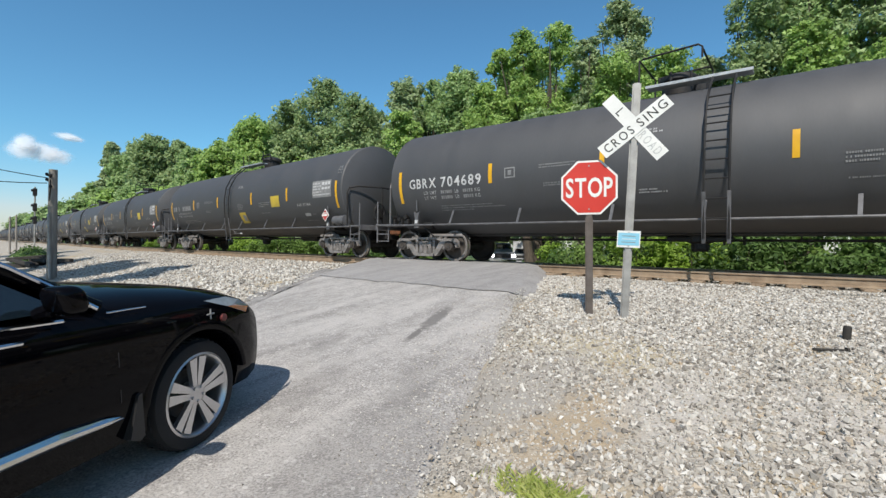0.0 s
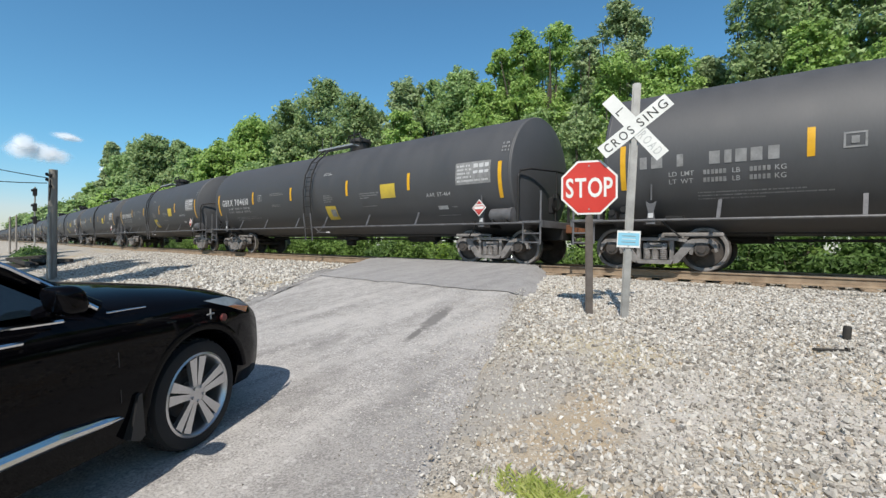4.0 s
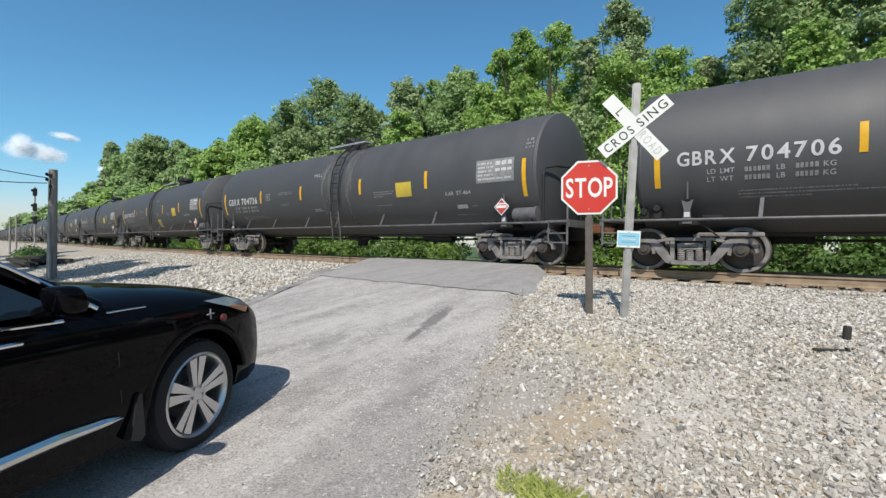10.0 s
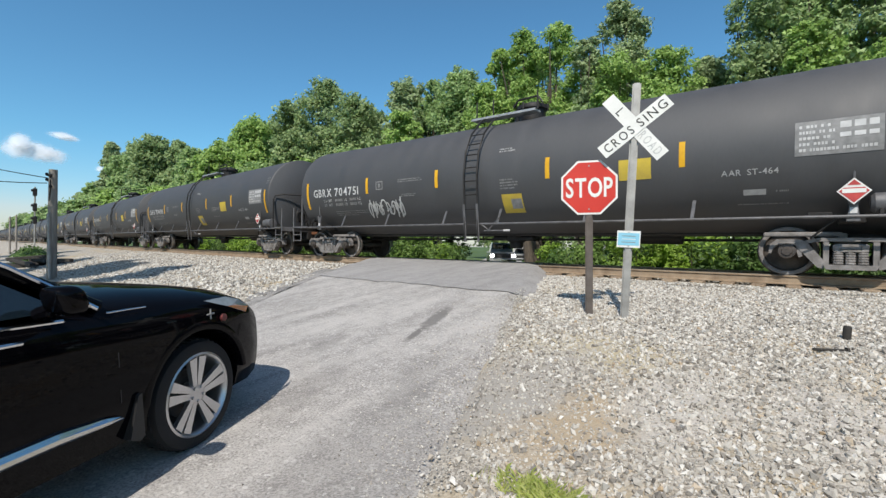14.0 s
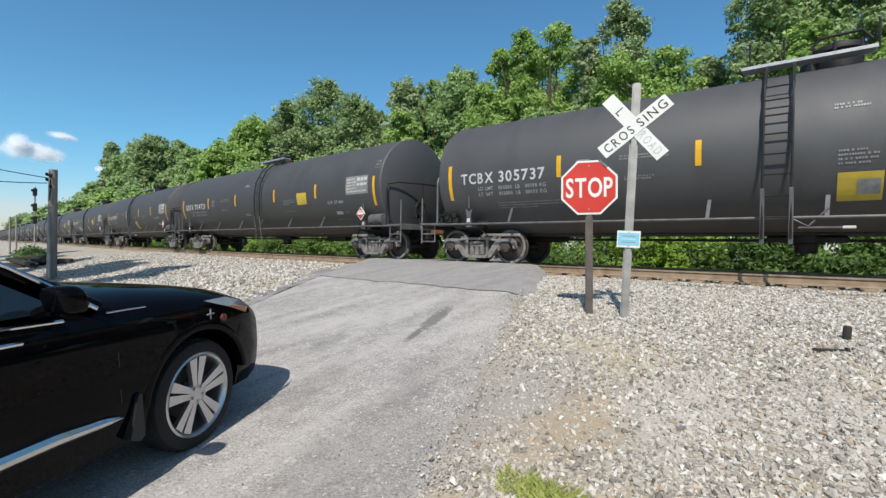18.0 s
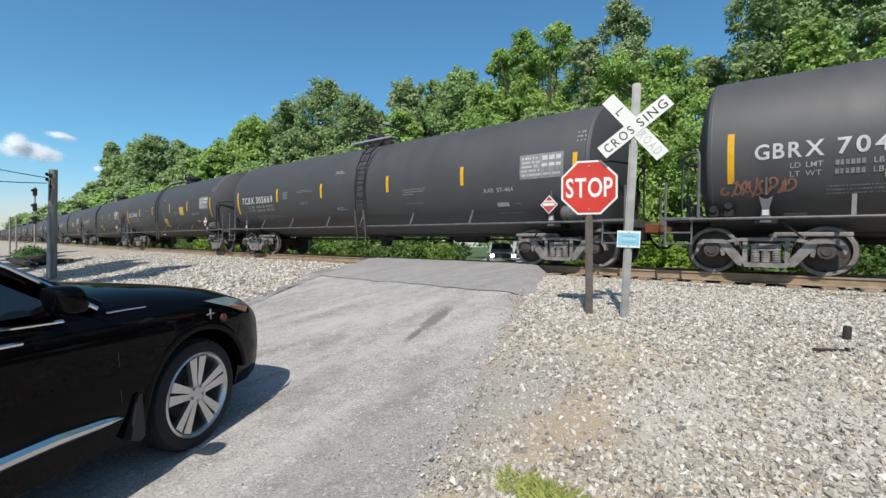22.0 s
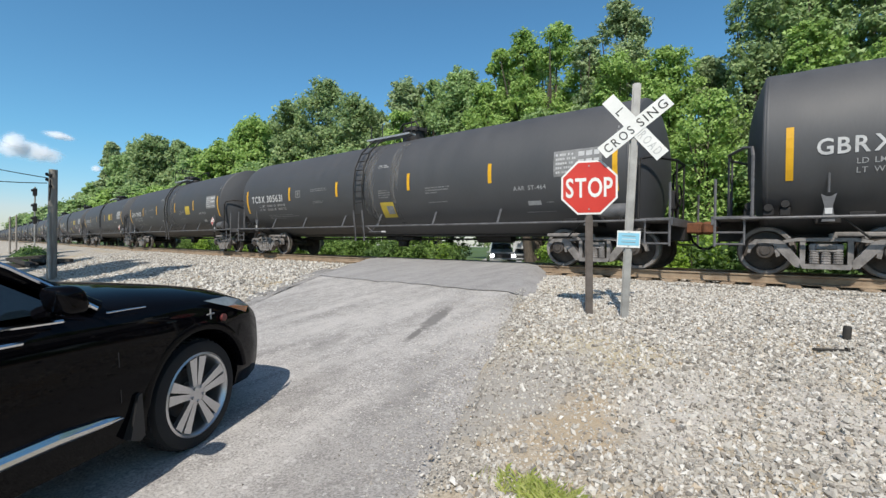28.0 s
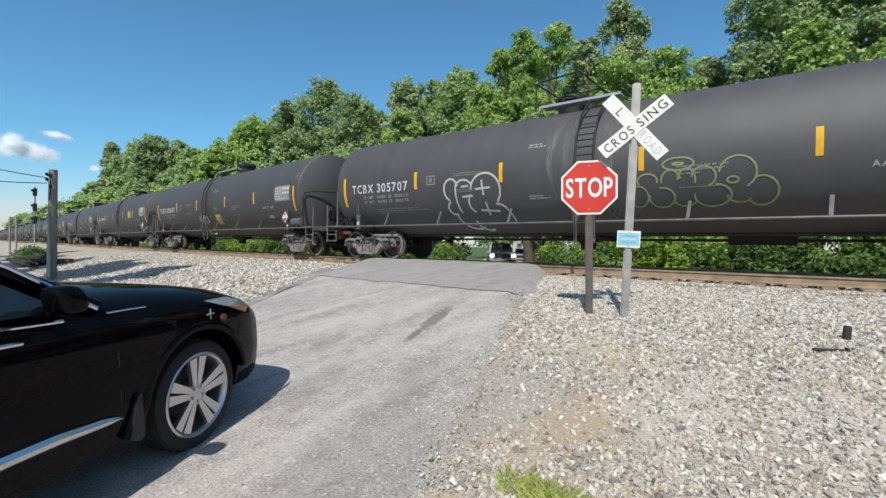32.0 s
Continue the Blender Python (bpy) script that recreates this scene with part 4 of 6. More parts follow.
# numbers as they can be read, car by car, from the head of the visible train; '' where they cannot
CARS = [(-24, "", "b", ""), (-23, "", "a", ""), (-22, "", "b", ""), (-21, "", "a", ""), (-20, "", "b", ""), (-19, "", "b", ""), (-18, "", "a", ""), (-17, "", "b", ""), (-16, "", "a", ""), (-15, "", "b", ""),
        (-14, "", "a", ""), (-13, "", "b", ""), (-12, "", "b", "p"), (-11, "", "a", "p"), (-10, "", "b", "p"), (-9, "GBRX 704689", "a", "p"), (-8, "GBRX 704587", "b", "p"), (-7, "GBRX 704610", "b", "p"),
        (-6, "", "b", "p"), (-5, "GBRX 704574", "a", "ps"), (-4, "GBRX 704577", "b", "p"), (-3, "GBRX 704736", "a", "ps"), (-2, "GBRX 704706", "a", "ps"), (-1, "GBRX 704690", "b", "p"),
        (0, "GBRX 704751", "b", "pg"), (1, "GBRX 704673", "b", ""), (2, "GBRX 704721", "a", "p"), (3, "TCBX 305737", "b", ""), (4, "GBRX 70461", "b", "p"), (5, "TCBX 305669", "a", ""),
        (6, "GBRX 704607", "b", "PG"), (7, "GBRX 704633", "a", "P"), (8, "GBRX 70473", "a", "ps"), (9, "TCBX 305631", "b", "s"), (10, "GBRX 704598", "a", "Ps"), (11, "TCBX 305607", "b", "g"), (12, "TCBX 305707", "a", "Hs"),
        (13, "", "b", "")]
SPACING, SPEED, STRIPE0 = 18.416, 12.164, -1.398 - 0.871


# the train's slight run ahead of (+) or behind an even speed, in metres, second by second
RUN_T = (0, 1, 2, 3, 6, 7, 8, 9, 10, 11, 12, 13, 14, 17, 18, 19, 20, 21, 22, 23, 24, 25, 28, 29, 30, 31, 32)
RUN_D = (0.17, 0.15, 0.08, 0.07, -0.06, -0.07, -0.10, 0.03, 0.02, -0.06, 0.09, 0.06, 0.05, -0.01, 0.0, -0.04, -0.03, 0.01, -0.06, -0.07, 0.03, -0.07, 0.14, 0.145, 0.14, 0.12, 0.12)


def car_s(i, t):
    """Where along the line the middle of car i is at t seconds."""
    return STRIPE0 + 7.72 + SPACING * i - SPEED * (t - 13) + float(np.interp(t, RUN_T, RUN_D))


def car_pose(i, t):
    s_ = car_s(i, t)
    ax, ay, _ = line(s_ - 7.155)
    bx, by, _ = line(s_ + 7.155)
    return Matrix.Translation(((ax + bx) / 2, (ay + by) / 2, 0)) @ Matrix.Rotation(math.atan2(by - ay, bx - ax), 4, "Z")


def scrawl(name, strokes, x, z, size, material, parent, width, label, stretch=1.0):
    """Spray-painted loops that follow the shell."""
    bm = bm_new()
    for pts in strokes:
        # smooth the stroke
        P = [Vector((a, b, 0)) for a, b in pts]
        Q = []
        for k in range(len(P) - 1):
            p0, p1, p2, p3 = P[max(k - 1, 0)], P[k], P[k + 1], P[min(k + 2, len(P) - 1)]
            for u in (0, 0.25, 0.5, 0.75):
                Q.append(0.5 * ((2 * p1) + (p2 - p0) * u + (2 * p0 - 5 * p1 + 4 * p2 - p3) * u * u + (3 * p1 - p0 - 3 * p2 + p3) * u ** 3))
        Q.append(P[-1])
        prev = None
        for k, q in enumerate(Q):
            d = (Q[min(k + 1, len(Q) - 1)] - Q[max(k - 1, 0)])
            nrm = Vector((-d.y, d.x, 0)).normalized() * width / 2 / size
            pair = [bm.verts.new(on_shell(x + (q.x * stretch + w * nrm.x) * size, z + (q + w * nrm).y * size, 0.010)) for w in (-1, 1)]
            if prev:
                bm.faces.new((prev[0], pair[0], pair[1], prev[1]))
            prev = pair
    return part(name, bm, material, parent, label)


def arcs(*rows):
    """Strokes as arcs of ellipses: centre x, z, radii, start and end in degrees."""
    return [[(cx + rx * math.cos(radians(a0 + (a1 - a0) * k / 9)), cz + rz * math.sin(radians(a0 + (a1 - a0) * k / 9))) for k in range(10)] for cx, cz, rx, rz, a0, a1 in rows]


def loops(n, seed, tall=1.0):
    """A dense spray scribble without meaning: overlapping curls and slashes."""
    rnd = random.Random(seed)
    out, cx = [], 0.0
    for k in range(n * 2):
        w = rnd.uniform(0.25, 0.5)
        a0, turn = rnd.uniform(0, 6.28), rnd.choice((-1, 1)) * rnd.uniform(3.2, 5.6)
        h = tall * rnd.uniform(0.25, 0.45)
        z0 = 0.5 + rnd.uniform(-0.12, 0.12)
        out.append([(cx + w * 0.6 * math.cos(a0 + turn * j / 6) * (1 - 0.07 * j) + 0.04 * j, z0 + h * math.sin(a0 + turn * j / 6) * (1 - 0.05 * j)) for j in range(7)])
        if rnd.random() < 0.5:
            out.append([(cx - 0.05, z0 - h * 1.1), (cx + 0.12, z0), (cx + rnd.uniform(0.1, 0.35), z0 + h * 1.25)])
        cx += w * 0.85
    return out


BUBBLE_WHITE = arcs((-5.74, 1.92, 0.22, 0.30, 20, 250), (-5.76, 1.44, 0.16, 0.17, 110, 300), (-5.45, 1.75, 0.16, 0.55, 150, 235), (-5.35, 1.95, 0.25, 0.22, 10, 170),
                    (-4.72, 1.86, 0.42, 0.44, -45, 175), (-5.05, 1.55, 0.2, 0.25, 120, 250), (-5.3, 1.2, 0.42, 0.32, 160, 300), (-4.45, 1.02, 0.35, 0.48, 5, 95), (-4.98, 1.06, 0.25, 0.22, 170, 300)) + [
    [(-5.0, 1.90), (-4.8, 1.91), (-4.57, 1.92)], [(-4.80, 2.13), (-4.79, 1.95), (-4.78, 1.74)], [(-4.96, 1.36), (-4.7, 1.34), (-4.42, 1.32)], [(-4.76, 1.56), (-4.74, 1.38), (-4.74, 1.22)], [(-5.42, 1.99), (-5.2, 2.0)], [(-5.42, 1.72), (-5.1, 1.74)]]
BUBBLE_LIME = arcs((2.80, 2.44, 0.40, 0.17, 0, 360), (2.80, 2.44, 0.14, 0.03, 0, 360), (1.72, 1.60, 0.26, 0.29, -160, 150), (1.98, 2.02, 0.27, 0.20, -20, 210), (2.35, 1.55, 0.34, 0.27, -200, 100),
                   (2.60, 1.98, 0.25, 0.30, 10, 190), (3.0, 2.0, 0.22, 0.30, -20, 180), (2.95, 1.50, 0.3, 0.20, 190, 350)) + arcs((3.42, 2.05, 0.29, 0.27, -70, 180), (3.62, 1.56, 0.44, 0.29, -190, 80),
                   (4.20, 2.10, 0.42, 0.42, -60, 175), (4.72, 1.62, 0.36, 0.36, -140, 110), (4.25, 1.52, 0.28, 0.17, 170, 330), (4.1, 1.92, 0.13, 0.08, 0, 360))


M_SPRAYWHITE = mat("spray_white", (0.55, 0.55, 0.54), (0.40, 0.40, 0.39), 0.7)
M_SPRAYLIME = mat("spray_lime", (0.30, 0.33, 0.16), (0.22, 0.24, 0.12), 0.7)
M_SPRAYPINK = mat("spray_copper", (0.33, 0.16, 0.11), (0.25, 0.12, 0.09), 0.7)


def build_train():
    models = {k: build_tank_car(k) for k in "ab"}
    used, train, made = set(), [], {}
    for i, number, kind, extra in CARS:
        m = car_pose(i, 0)
        if kind in used:
            made[i] = copy_thing(models[kind], m)
        else:
            made[i], _ = models[kind], used.add(kind)
            made[i].matrix_basis = m
    for i, number, kind, extra in CARS:
        car = made[i]
        note = "black railway tank car with yellow reflector strips"
        if number:
            shell_text("car_number", number[:4], -7.33, 2.03, 0.26, M_WHITE, car, 0.20, 0.018, 0.88, "white stencilled car number")
            shell_text("car_number", number[5:], -6.18, 2.03, 0.26, M_WHITE, car, 0.20, 0.018, 1.0, "white stencilled car number")
        else:
            bars("car_number", [(-7.36, -6.35, 2.03, 0.24), (-6.1, -4.8, 2.03, 0.24)], car, M_DIM)
        if "p" in extra:
            decal("yellow_panel", 3.35, 4.0, 1.84, 2.27, M_MUSTARD, car, 0.008, "yellow notice panel")
        if "P" in extra:
            pan = decal("yellow_panel", 3.30, 4.05, 2.03, 2.48, M_MUSTARD, car, 0.008, "yellow notice panel with small print")
            bars("panel_text", [(3.4, 3.95, 2.36, 0.03), (3.4, 3.9, 2.28, 0.03), (3.42, 3.95, 2.12, 0.03)], pan, M_DIM, 0.012)
        if "s" in extra:
            rnd = random.Random(i)
            for top0, top1, low0, low1 in ((-0.62, 0.14, -0.16, 0.20), (0.86, 1.28, 0.94, 1.16)):
                bm = bm_new()
                prev = None
                for j in range(14):
                    u = j / 13
                    z = 1.05 + 2.75 * u
                    wave = 0.03 * math.sin(j * 0.8 + i) + rnd.uniform(-0.015, 0.015)
                    pair = [bm.verts.new(on_shell(low0 + (top0 - low0) * u ** 0.7 + wave, z, 0.004)), bm.verts.new(on_shell(low1 + (top1 - low1) * u + wave, z, 0.004))]
                    if prev:
                        bm.faces.new((prev[0], prev[1], pair[1], pair[0]))
                    prev = pair
                part("residue_streak", bm, M_STREAK, car, "pale streaks of dried spillage below the manway")
            note = "black railway tank car with pale spill streaks"
        if "g" in extra:
            scrawl("graffiti", loops(5 if i == 0 else 4, 5 + i, 1.4), -4.55 if i == 0 else -1.65, 1.34, 0.42, M_SPRAYWHITE, car, 0.045, "white spray-painted scrawl")
            note = "black railway tank car with a small graffiti scrawl"
        if "G" in extra:
            for n_, seed, tall_, gx, gz, paint in ((4, 2, 0.8, -7.85, 1.36, M_SPRAYPINK), (5, 29, 1.0, -5.5, 1.42, M_SPRAYWHITE), (5, 7, 0.9, -4.35, 1.22, M_SPRAYPINK), (4, 11, 1.0, -2.05, 1.26, M_SPRAYWHITE), (4, 17, 0.9, 2.3, 1.58, M_SPRAYPINK), (4, 23, 1.1, 4.1, 1.56, M_SPRAYWHITE)):
                scrawl("graffiti", loops(n_, seed, tall_), gx, gz, 0.42, paint, car, 0.035, "white spray-painted scrawl" if paint is M_SPRAYWHITE else "copper spray-painted scrawl")
            note = "black railway tank car with several graffiti scrawls"
        if "H" in extra:
            scrawl("graffiti", BUBBLE_WHITE, 2.90, 0.0, 1.0, M_SPRAYWHITE, car, 0.055, "large white spray-painted bubble shapes", 1.08)
            scrawl("graffiti", loops(4, 41, 0.8), -0.1, 1.42, 0.3, M_DIM, car, 0.025, "small grey spray-painted scrawl")
            scrawl("graffiti", BUBBLE_LIME, 0.37, 0.34, 0.72, M_SPRAYLIME, car, 0.035, "pale lime spray-painted bubble shapes")
            note = "black railway tank car with large bubble graffiti"
        tagged(car, note, "tank car", "tank cars of the train")
        train.append((i, car))
    return train


TRAIN = build_train()


# ---- signs at the crossing ----
def facing(x, y, z, nx, ny, roll=0):
    """A frame whose local -y looks along (nx, ny) and whose x runs to the right as one faces it."""
    a = math.atan2(nx, -ny)
    return Matrix.Translation((x, y, z)) @ Matrix.Rotation(a, 4, "Z") @ Matrix.Rotation(radians(roll), 4, "Y")


def flat_text(name, text, x, z, y, height, material, parent, gap=0.12, bold=0.0, wide=1.0, align="centre", label="", fit=0.0):
    vs, fs, w = lettering(text, height, gap, bold, wide, align)
    if fit:
        vs = [(a * fit / w, b, c) for a, b, c in vs]
    return raw(name, [(x + a, y - 0.0006, z + b) for a, b, c in vs], fs, material, parent, label)


def build_stop_sign():
    sign = new("stop_sign")
    sign.matrix_basis = facing(-2.336, -5.51, -0.55, 0.37, -0.93, -1.0)
    bm = bm_new()
    prism(bm, [(-0.03, -0.3), (0.03, -0.3), (0.03, 2.05), (-0.03, 2.05)], 0.012, 0.016)
    for sx in (-1, 1):
        prism(bm, [(sx * 0.03, -0.3), (sx * 0.034, -0.3), (sx * 0.034, 2.05), (sx * 0.03, 2.05)], 0.012, 0.045)
        prism(bm, [(sx * 0.034, -0.3), (sx * 0.05, -0.3), (sx * 0.05, 2.05), (sx * 0.034, 2.05)], 0.041, 0.045)
    part("post", bm, M_BROWNPOST, sign, "brown weathered steel channel post")
    zc, rr = 1.75, 0.362 / math.cos(math.pi / 8)

    def octagon(r, y0, y1, name, m, par, lab=""):
        bm = bm_new()
        prism(bm, [(r * math.cos(math.pi / 8 + k * math.pi / 4), zc + r * math.sin(math.pi / 8 + k * math.pi / 4)) for k in range(8)], y0, y1)
        return part(name, bm, m, par, lab)
    plate = octagon(rr, 0.006, 0.010, "sign_plate", M_SIGNWHITE, sign, "white-bordered octagonal plate")
    octagon(rr - 0.028, 0.003, 0.0055, "red_field", M_SIGNRED, plate, "red reflective face")
    flat_text("stop_lettering", "STOP", 0.0, zc, 0.0, 0.25, M_SIGNWHITE, plate, 0.12, 0.02, 1.0, label="white word STOP", fit=0.60)
    for zz in (1.46, 2.04):
        bm = bm_new()
        rod(bm, (0, -0.006, zz), (0, 0.004, zz), 0.011, seg=8)
        part("bolt", bm, M_GALVPOST, plate)
    return tagged(sign, "red octagonal stop sign on a brown steel post", "stop sign")


def build_crossbuck():
    sign = new("crossbuck_sign")
    sign.matrix_basis = facing(-1.9, -5.45, -0.62, 0.34, -0.94, 2.0)
    bm = bm_new()
    prism(bm, [(-0.028, -0.3), (0.028, -0.3), (0.028, 3.14), (-0.028, 3.14)], 0.014, 0.018)
    for sx in (-1, 1):
        prism(bm, [(sx * 0.028, -0.3), (sx * 0.033, -0.3), (sx * 0.033, 3.14), (sx * 0.028, 3.14)], 0.014, 0.05)
        prism(bm, [(sx * 0.033, -0.3), (sx * 0.052, -0.3), (sx * 0.052, 3.14), (sx * 0.033, 3.14)], 0.045, 0.05)
    part("post", bm, M_GALVPOST, sign, "tall galvanised channel post")
    zc = 2.575
    for k, (ang, y0, words) in enumerate(((-41.0, -0.002, (("CROS", -0.245), ("SING", 0.255))), (47.0, 0.006, (("L", -0.27), ("ROAD", 0.285))))):
        m = Matrix.Translation((0.0, y0, zc)) @ Matrix.Rotation(radians(ang), 4, "Y")
        bm = bm_new()
        prism(bm, [(-0.51, -0.09), (0.51, -0.09), (0.51, 0.09), (-0.51, 0.09)], 0.0, 0.005)
        blade = part("blade", bm, M_SIGNWHITE, sign, "white reflective crossbuck blade")
        blade.matrix_basis = m
        for word, x in words:
            flat_text("blade_lettering", word, x, 0.0, -0.0015, 0.112, M_SIGNBLACK if k == 0 or word == "L" else M_FADED, blade, 0.34, 0.004, 0.95, fit={"CROS": 0.42, "SING": 0.41, "L": 0.06, "ROAD": 0.34}[word], label="black capitals" if k == 0 else "faded grey capitals")
    bm = bm_new()
    box(bm, 0, 0.004, 0, 0.28, 0.005, 0.215, 0.0)
    tab = part("notice_plate", bm, M_SIGNWHITE, sign, "small white notice plate")
    tab.location = (0.0, 0, 1.13)
    bm = bm_new()
    box(bm, 0, -0.0005, 0, 0.255, 0.002, 0.16, 0.0)
    part("notice_field", bm, M_SIGNBLUE, tab, "light blue notice field")
    for zz in (-0.04, 0.0, 0.04):
        bm = bm_new()
        box(bm, 0.0, -0.003, zz, 0.17, 0.001, 0.008)
        part("notice_line", bm, M_DIM if zz else M_SIGNWHITE, tab)
    for zz in (-0.09, 0.09):
        bm = bm_new()
        rod(bm, (0, -0.006, zz), (0, 0.002, zz), 0.009, seg=6)
        part("bolt", bm, M_GALVPOST, tab)
    return tagged(sign, "white crossbuck on a leaning galvanised post", "crossing sign")


build_stop_sign()
build_crossbuck()


# ---- parked vehicle ----
def build_suv():
    suv = new("suv")
    fwd = radians(25.5)
    suv.matrix_basis = Matrix.Translation((-4.29, -10.47, -1.085)) @ Matrix.Rotation(math.pi / 2 + fwd, 4, "Z") @ pose(0, 0, 0, 0, -2.5, 0)
    st = [(1.13, 0.34, 0.36, 0.58, 0.66), (1.06, 0.50, 0.32, 0.62, 0.70), (1.01, 0.67, 0.27, 0.74, 0.84), (0.88, 0.80, 0.24, 0.84, 0.96), (0.66, 0.89, 0.23, 0.935, 1.045), (0.40, 0.945, 0.25, 1.02, 1.10), (0.1, 0.968, 0.25, 1.05, 1.145),
          (-0.3, 0.975, 0.25, 1.075, 1.185), (-0.66, 0.975, 0.25, 1.10, 1.20), (-1.0, 0.975, 0.25, 1.12, 1.20), (-1.5, 0.975, 0.25, 1.14, 1.20), (-2.2, 0.98, 0.25, 1.15, 1.20), (-2.9, 0.975, 0.24, 1.17, 1.22), (-3.4, 0.96, 0.26, 1.18, 1.23),
          (-3.75, 0.92, 0.32, 1.16, 1.2), (-3.95, 0.84, 0.40, 1.06, 1.1), (-4.02, 0.72, 0.48, 0.86, 0.92)]
    bm = bm_new()
    rings = []
    for x, w, zl, zb, zt in st:
        h = zb - zl
        half = [(0.0, zl), (w * 0.85, zl), (w * 0.955, zl + 0.05), (w * 0.985, zl + 0.25 * h), (w, zl + 0.50 * h), (w * 0.995, zl + 0.72 * h), (w * 0.985, zl + 0.86 * h), (w * 0.96, zl + 0.955 * h), (w * 0.89, zb + (zt - zb) * 0.25), (w * 0.6, zt - (zt - zb) * 0.18), (w * 0.3, zt), (0, zt)]
        ring = [(-y, z) for y, z in half] + [(y, z) for y, z in half[-2:0:-1]]
        rings.append([bm.verts.new((x, y, z)) for y, z in ring])
    n = len(rings[0])
    for a, b in zip(rings, rings[1:]):
        for k in range(n):
            bm.faces.new((a[k], a[(k + 1) % n], b[(k + 1) % n], b[k]))
    bm.faces.new(rings[0])
    bm.faces.new(rings[-1])
    body = part("body", bm, M_CARBLACK, suv, "glossy black bodywork", smooth=50)
    # wheel arches cut out of the body
    bm = bm_new()
    for x in (0.0, -2.9):
        for sy in (-1, 1):
            rod(bm, (x, sy * 0.66, 0.40), (x, sy * 1.2, 0.40), 0.445, seg=36)
    cut = part("arch_cutter", bm, M_TRIMBLACK, suv)
    md = body.modifiers.new("arches", "BOOLEAN")
    md.operation, md.object, md.solver = "DIFFERENCE", cut, "EXACT"
    bpy.context.view_layer.update()
    me = bpy.data.meshes.new_from_object(body.evaluated_get(bpy.context.evaluated_depsgraph_get()))
    body.modifiers.clear()
    body.data = me
    bpy.data.objects.remove(cut)
    # greenhouse: pillars and roof, panes set in
    roof_pts = [(-0.75, 1.17, 0.90), (-1.50, 1.63, 0.70), (-2.0, 1.71, 0.67), (-2.5, 1.74, 0.66), (-3.2, 1.71, 0.64), (-3.62, 1.62, 0.60), (-3.9, 1.2, 0.80)]
    bm = bm_new()
    rr = []
    for x, z, w in roof_pts[1:6]:
        rr.append([bm.verts.new((x, s_ * w * f, z + dz)) for s_, f, dz in ((-1, 1.0, -0.05), (-1, 0.93, 0.0), (-1, 0.5, 0.03), (1, 0.0, 0.035), (1, 0.5, 0.03), (1, 0.93, 0.0), (1, 1.0, -0.05))])
    for a, b in zip(rr, rr[1:]):
        for k in range(6):
            bm.faces.new((a[k], a[k + 1], b[k + 1], b[k]))
    part("roof", bm, M_CARBLACK, suv, "black roof panel", smooth=50)
    for s_ in (-1, 1):
        for a, b, r in (((-0.70, 0.895, 1.13), (-1.50, 0.71, 1.61), 0.04), ((-2.15, 0.93, 1.15), (-2.2, 0.68, 1.68), 0.05), ((-3.0, 0.93, 1.17), (-2.95, 0.66, 1.67), 0.05), ((-3.85, 0.82, 1.18), (-3.55, 0.61, 1.6), 0.08)):
            bm = bm_new()
            rod(bm, (a[0], s_ * a[1], a[2]), (b[0], s_ * b[1], b[2]), r, r * 0.8, seg=8)
            part("pillar", bm, M_CARBLACK, suv, smooth=50)
    for s_ in (-1, 1):
        for x0, x1, xt0, xt1 in ((-0.90, -2.12, -1.56, -2.17), (-2.19, -2.97, -2.23, -2.92), (-3.04, -3.78, -2.99, -3.5)):
            bm = bm_new()
            f = [bm.verts.new(p) for p in ((x0, s_ * 0.925, 1.15), (x1, s_ * 0.93, 1.16), (xt1, s_ * 0.675, 1.64), (xt0, s_ * 0.685, 1.61 if x0 > -1.5 else 1.65))]
            g2 = [bm.verts.new((v.co.x, v.co.y - s_ * 0.006, v.co.z)) for v in f]
            bm.faces.new(f)
            bm.faces.new(g2[::-1])
            for k in range(4):
                bm.faces.new((f[k], f[(k + 1) % 4], g2[(k + 1) % 4], g2[k]))
            part("side_window", bm, M_GLASSDARK, suv, "tinted side window")
        bm = bm_new()
        pipe(bm, [(-0.95, s_ * 0.972, 1.105), (-1.4, s_ * 0.974, 1.13), (-2.4, s_ * 0.975, 1.145), (-3.7, s_ * 0.92, 1.175)], 0.010)
        pipe(bm, [(-0.75, s_ * 0.955, 1.135), (-0.95, s_ * 0.885, 1.285), (-1.09, s_ * 0.83, 1.39), (-1.5, s_ * 0.745, 1.62), (-2.0, s_ * 0.715, 1.69), (-2.95, s_ * 0.70, 1.71)], 0.012)
        part("window_trim", bm, M_CHROME, suv, "thin chrome window trim")
        # fender strip towards the headlamp
        bm = bm_new()
        pipe(bm, [(-0.70, s_ * 0.955, 1.10), (-0.55, s_ * 0.948, 1.095), (-0.43, s_ * 0.945, 1.09)], 0.004)
        part("fender_trim", bm, M_CHROME, suv)
        # sill strip, mud flap, door seams, handles
        bm = bm_new()
        # a ridged strip: its upper half faces the sky, its lower half the ground
        rows_ = [[bm.verts.new((x, s_ * yy, z)) for yy, z in ((0.955, zc + 0.040 * k), (0.985, zc + 0.026 * k), (0.998, zc), (1.001, zc - 0.022 * k), (0.985, zc - 0.040 * k))]
                 for x, zc, k in ((-0.65, 0.482, 0.15), (-0.74, 0.492, 0.7), (-1.0, 0.512, 0.95), (-1.6, 0.515, 1.0), (-2.4, 0.505, 1.0))]
        for a, b in zip(rows_, rows_[1:]):
            for k in range(4):
                bm.faces.new((a[k], a[k + 1], b[k + 1], b[k]))
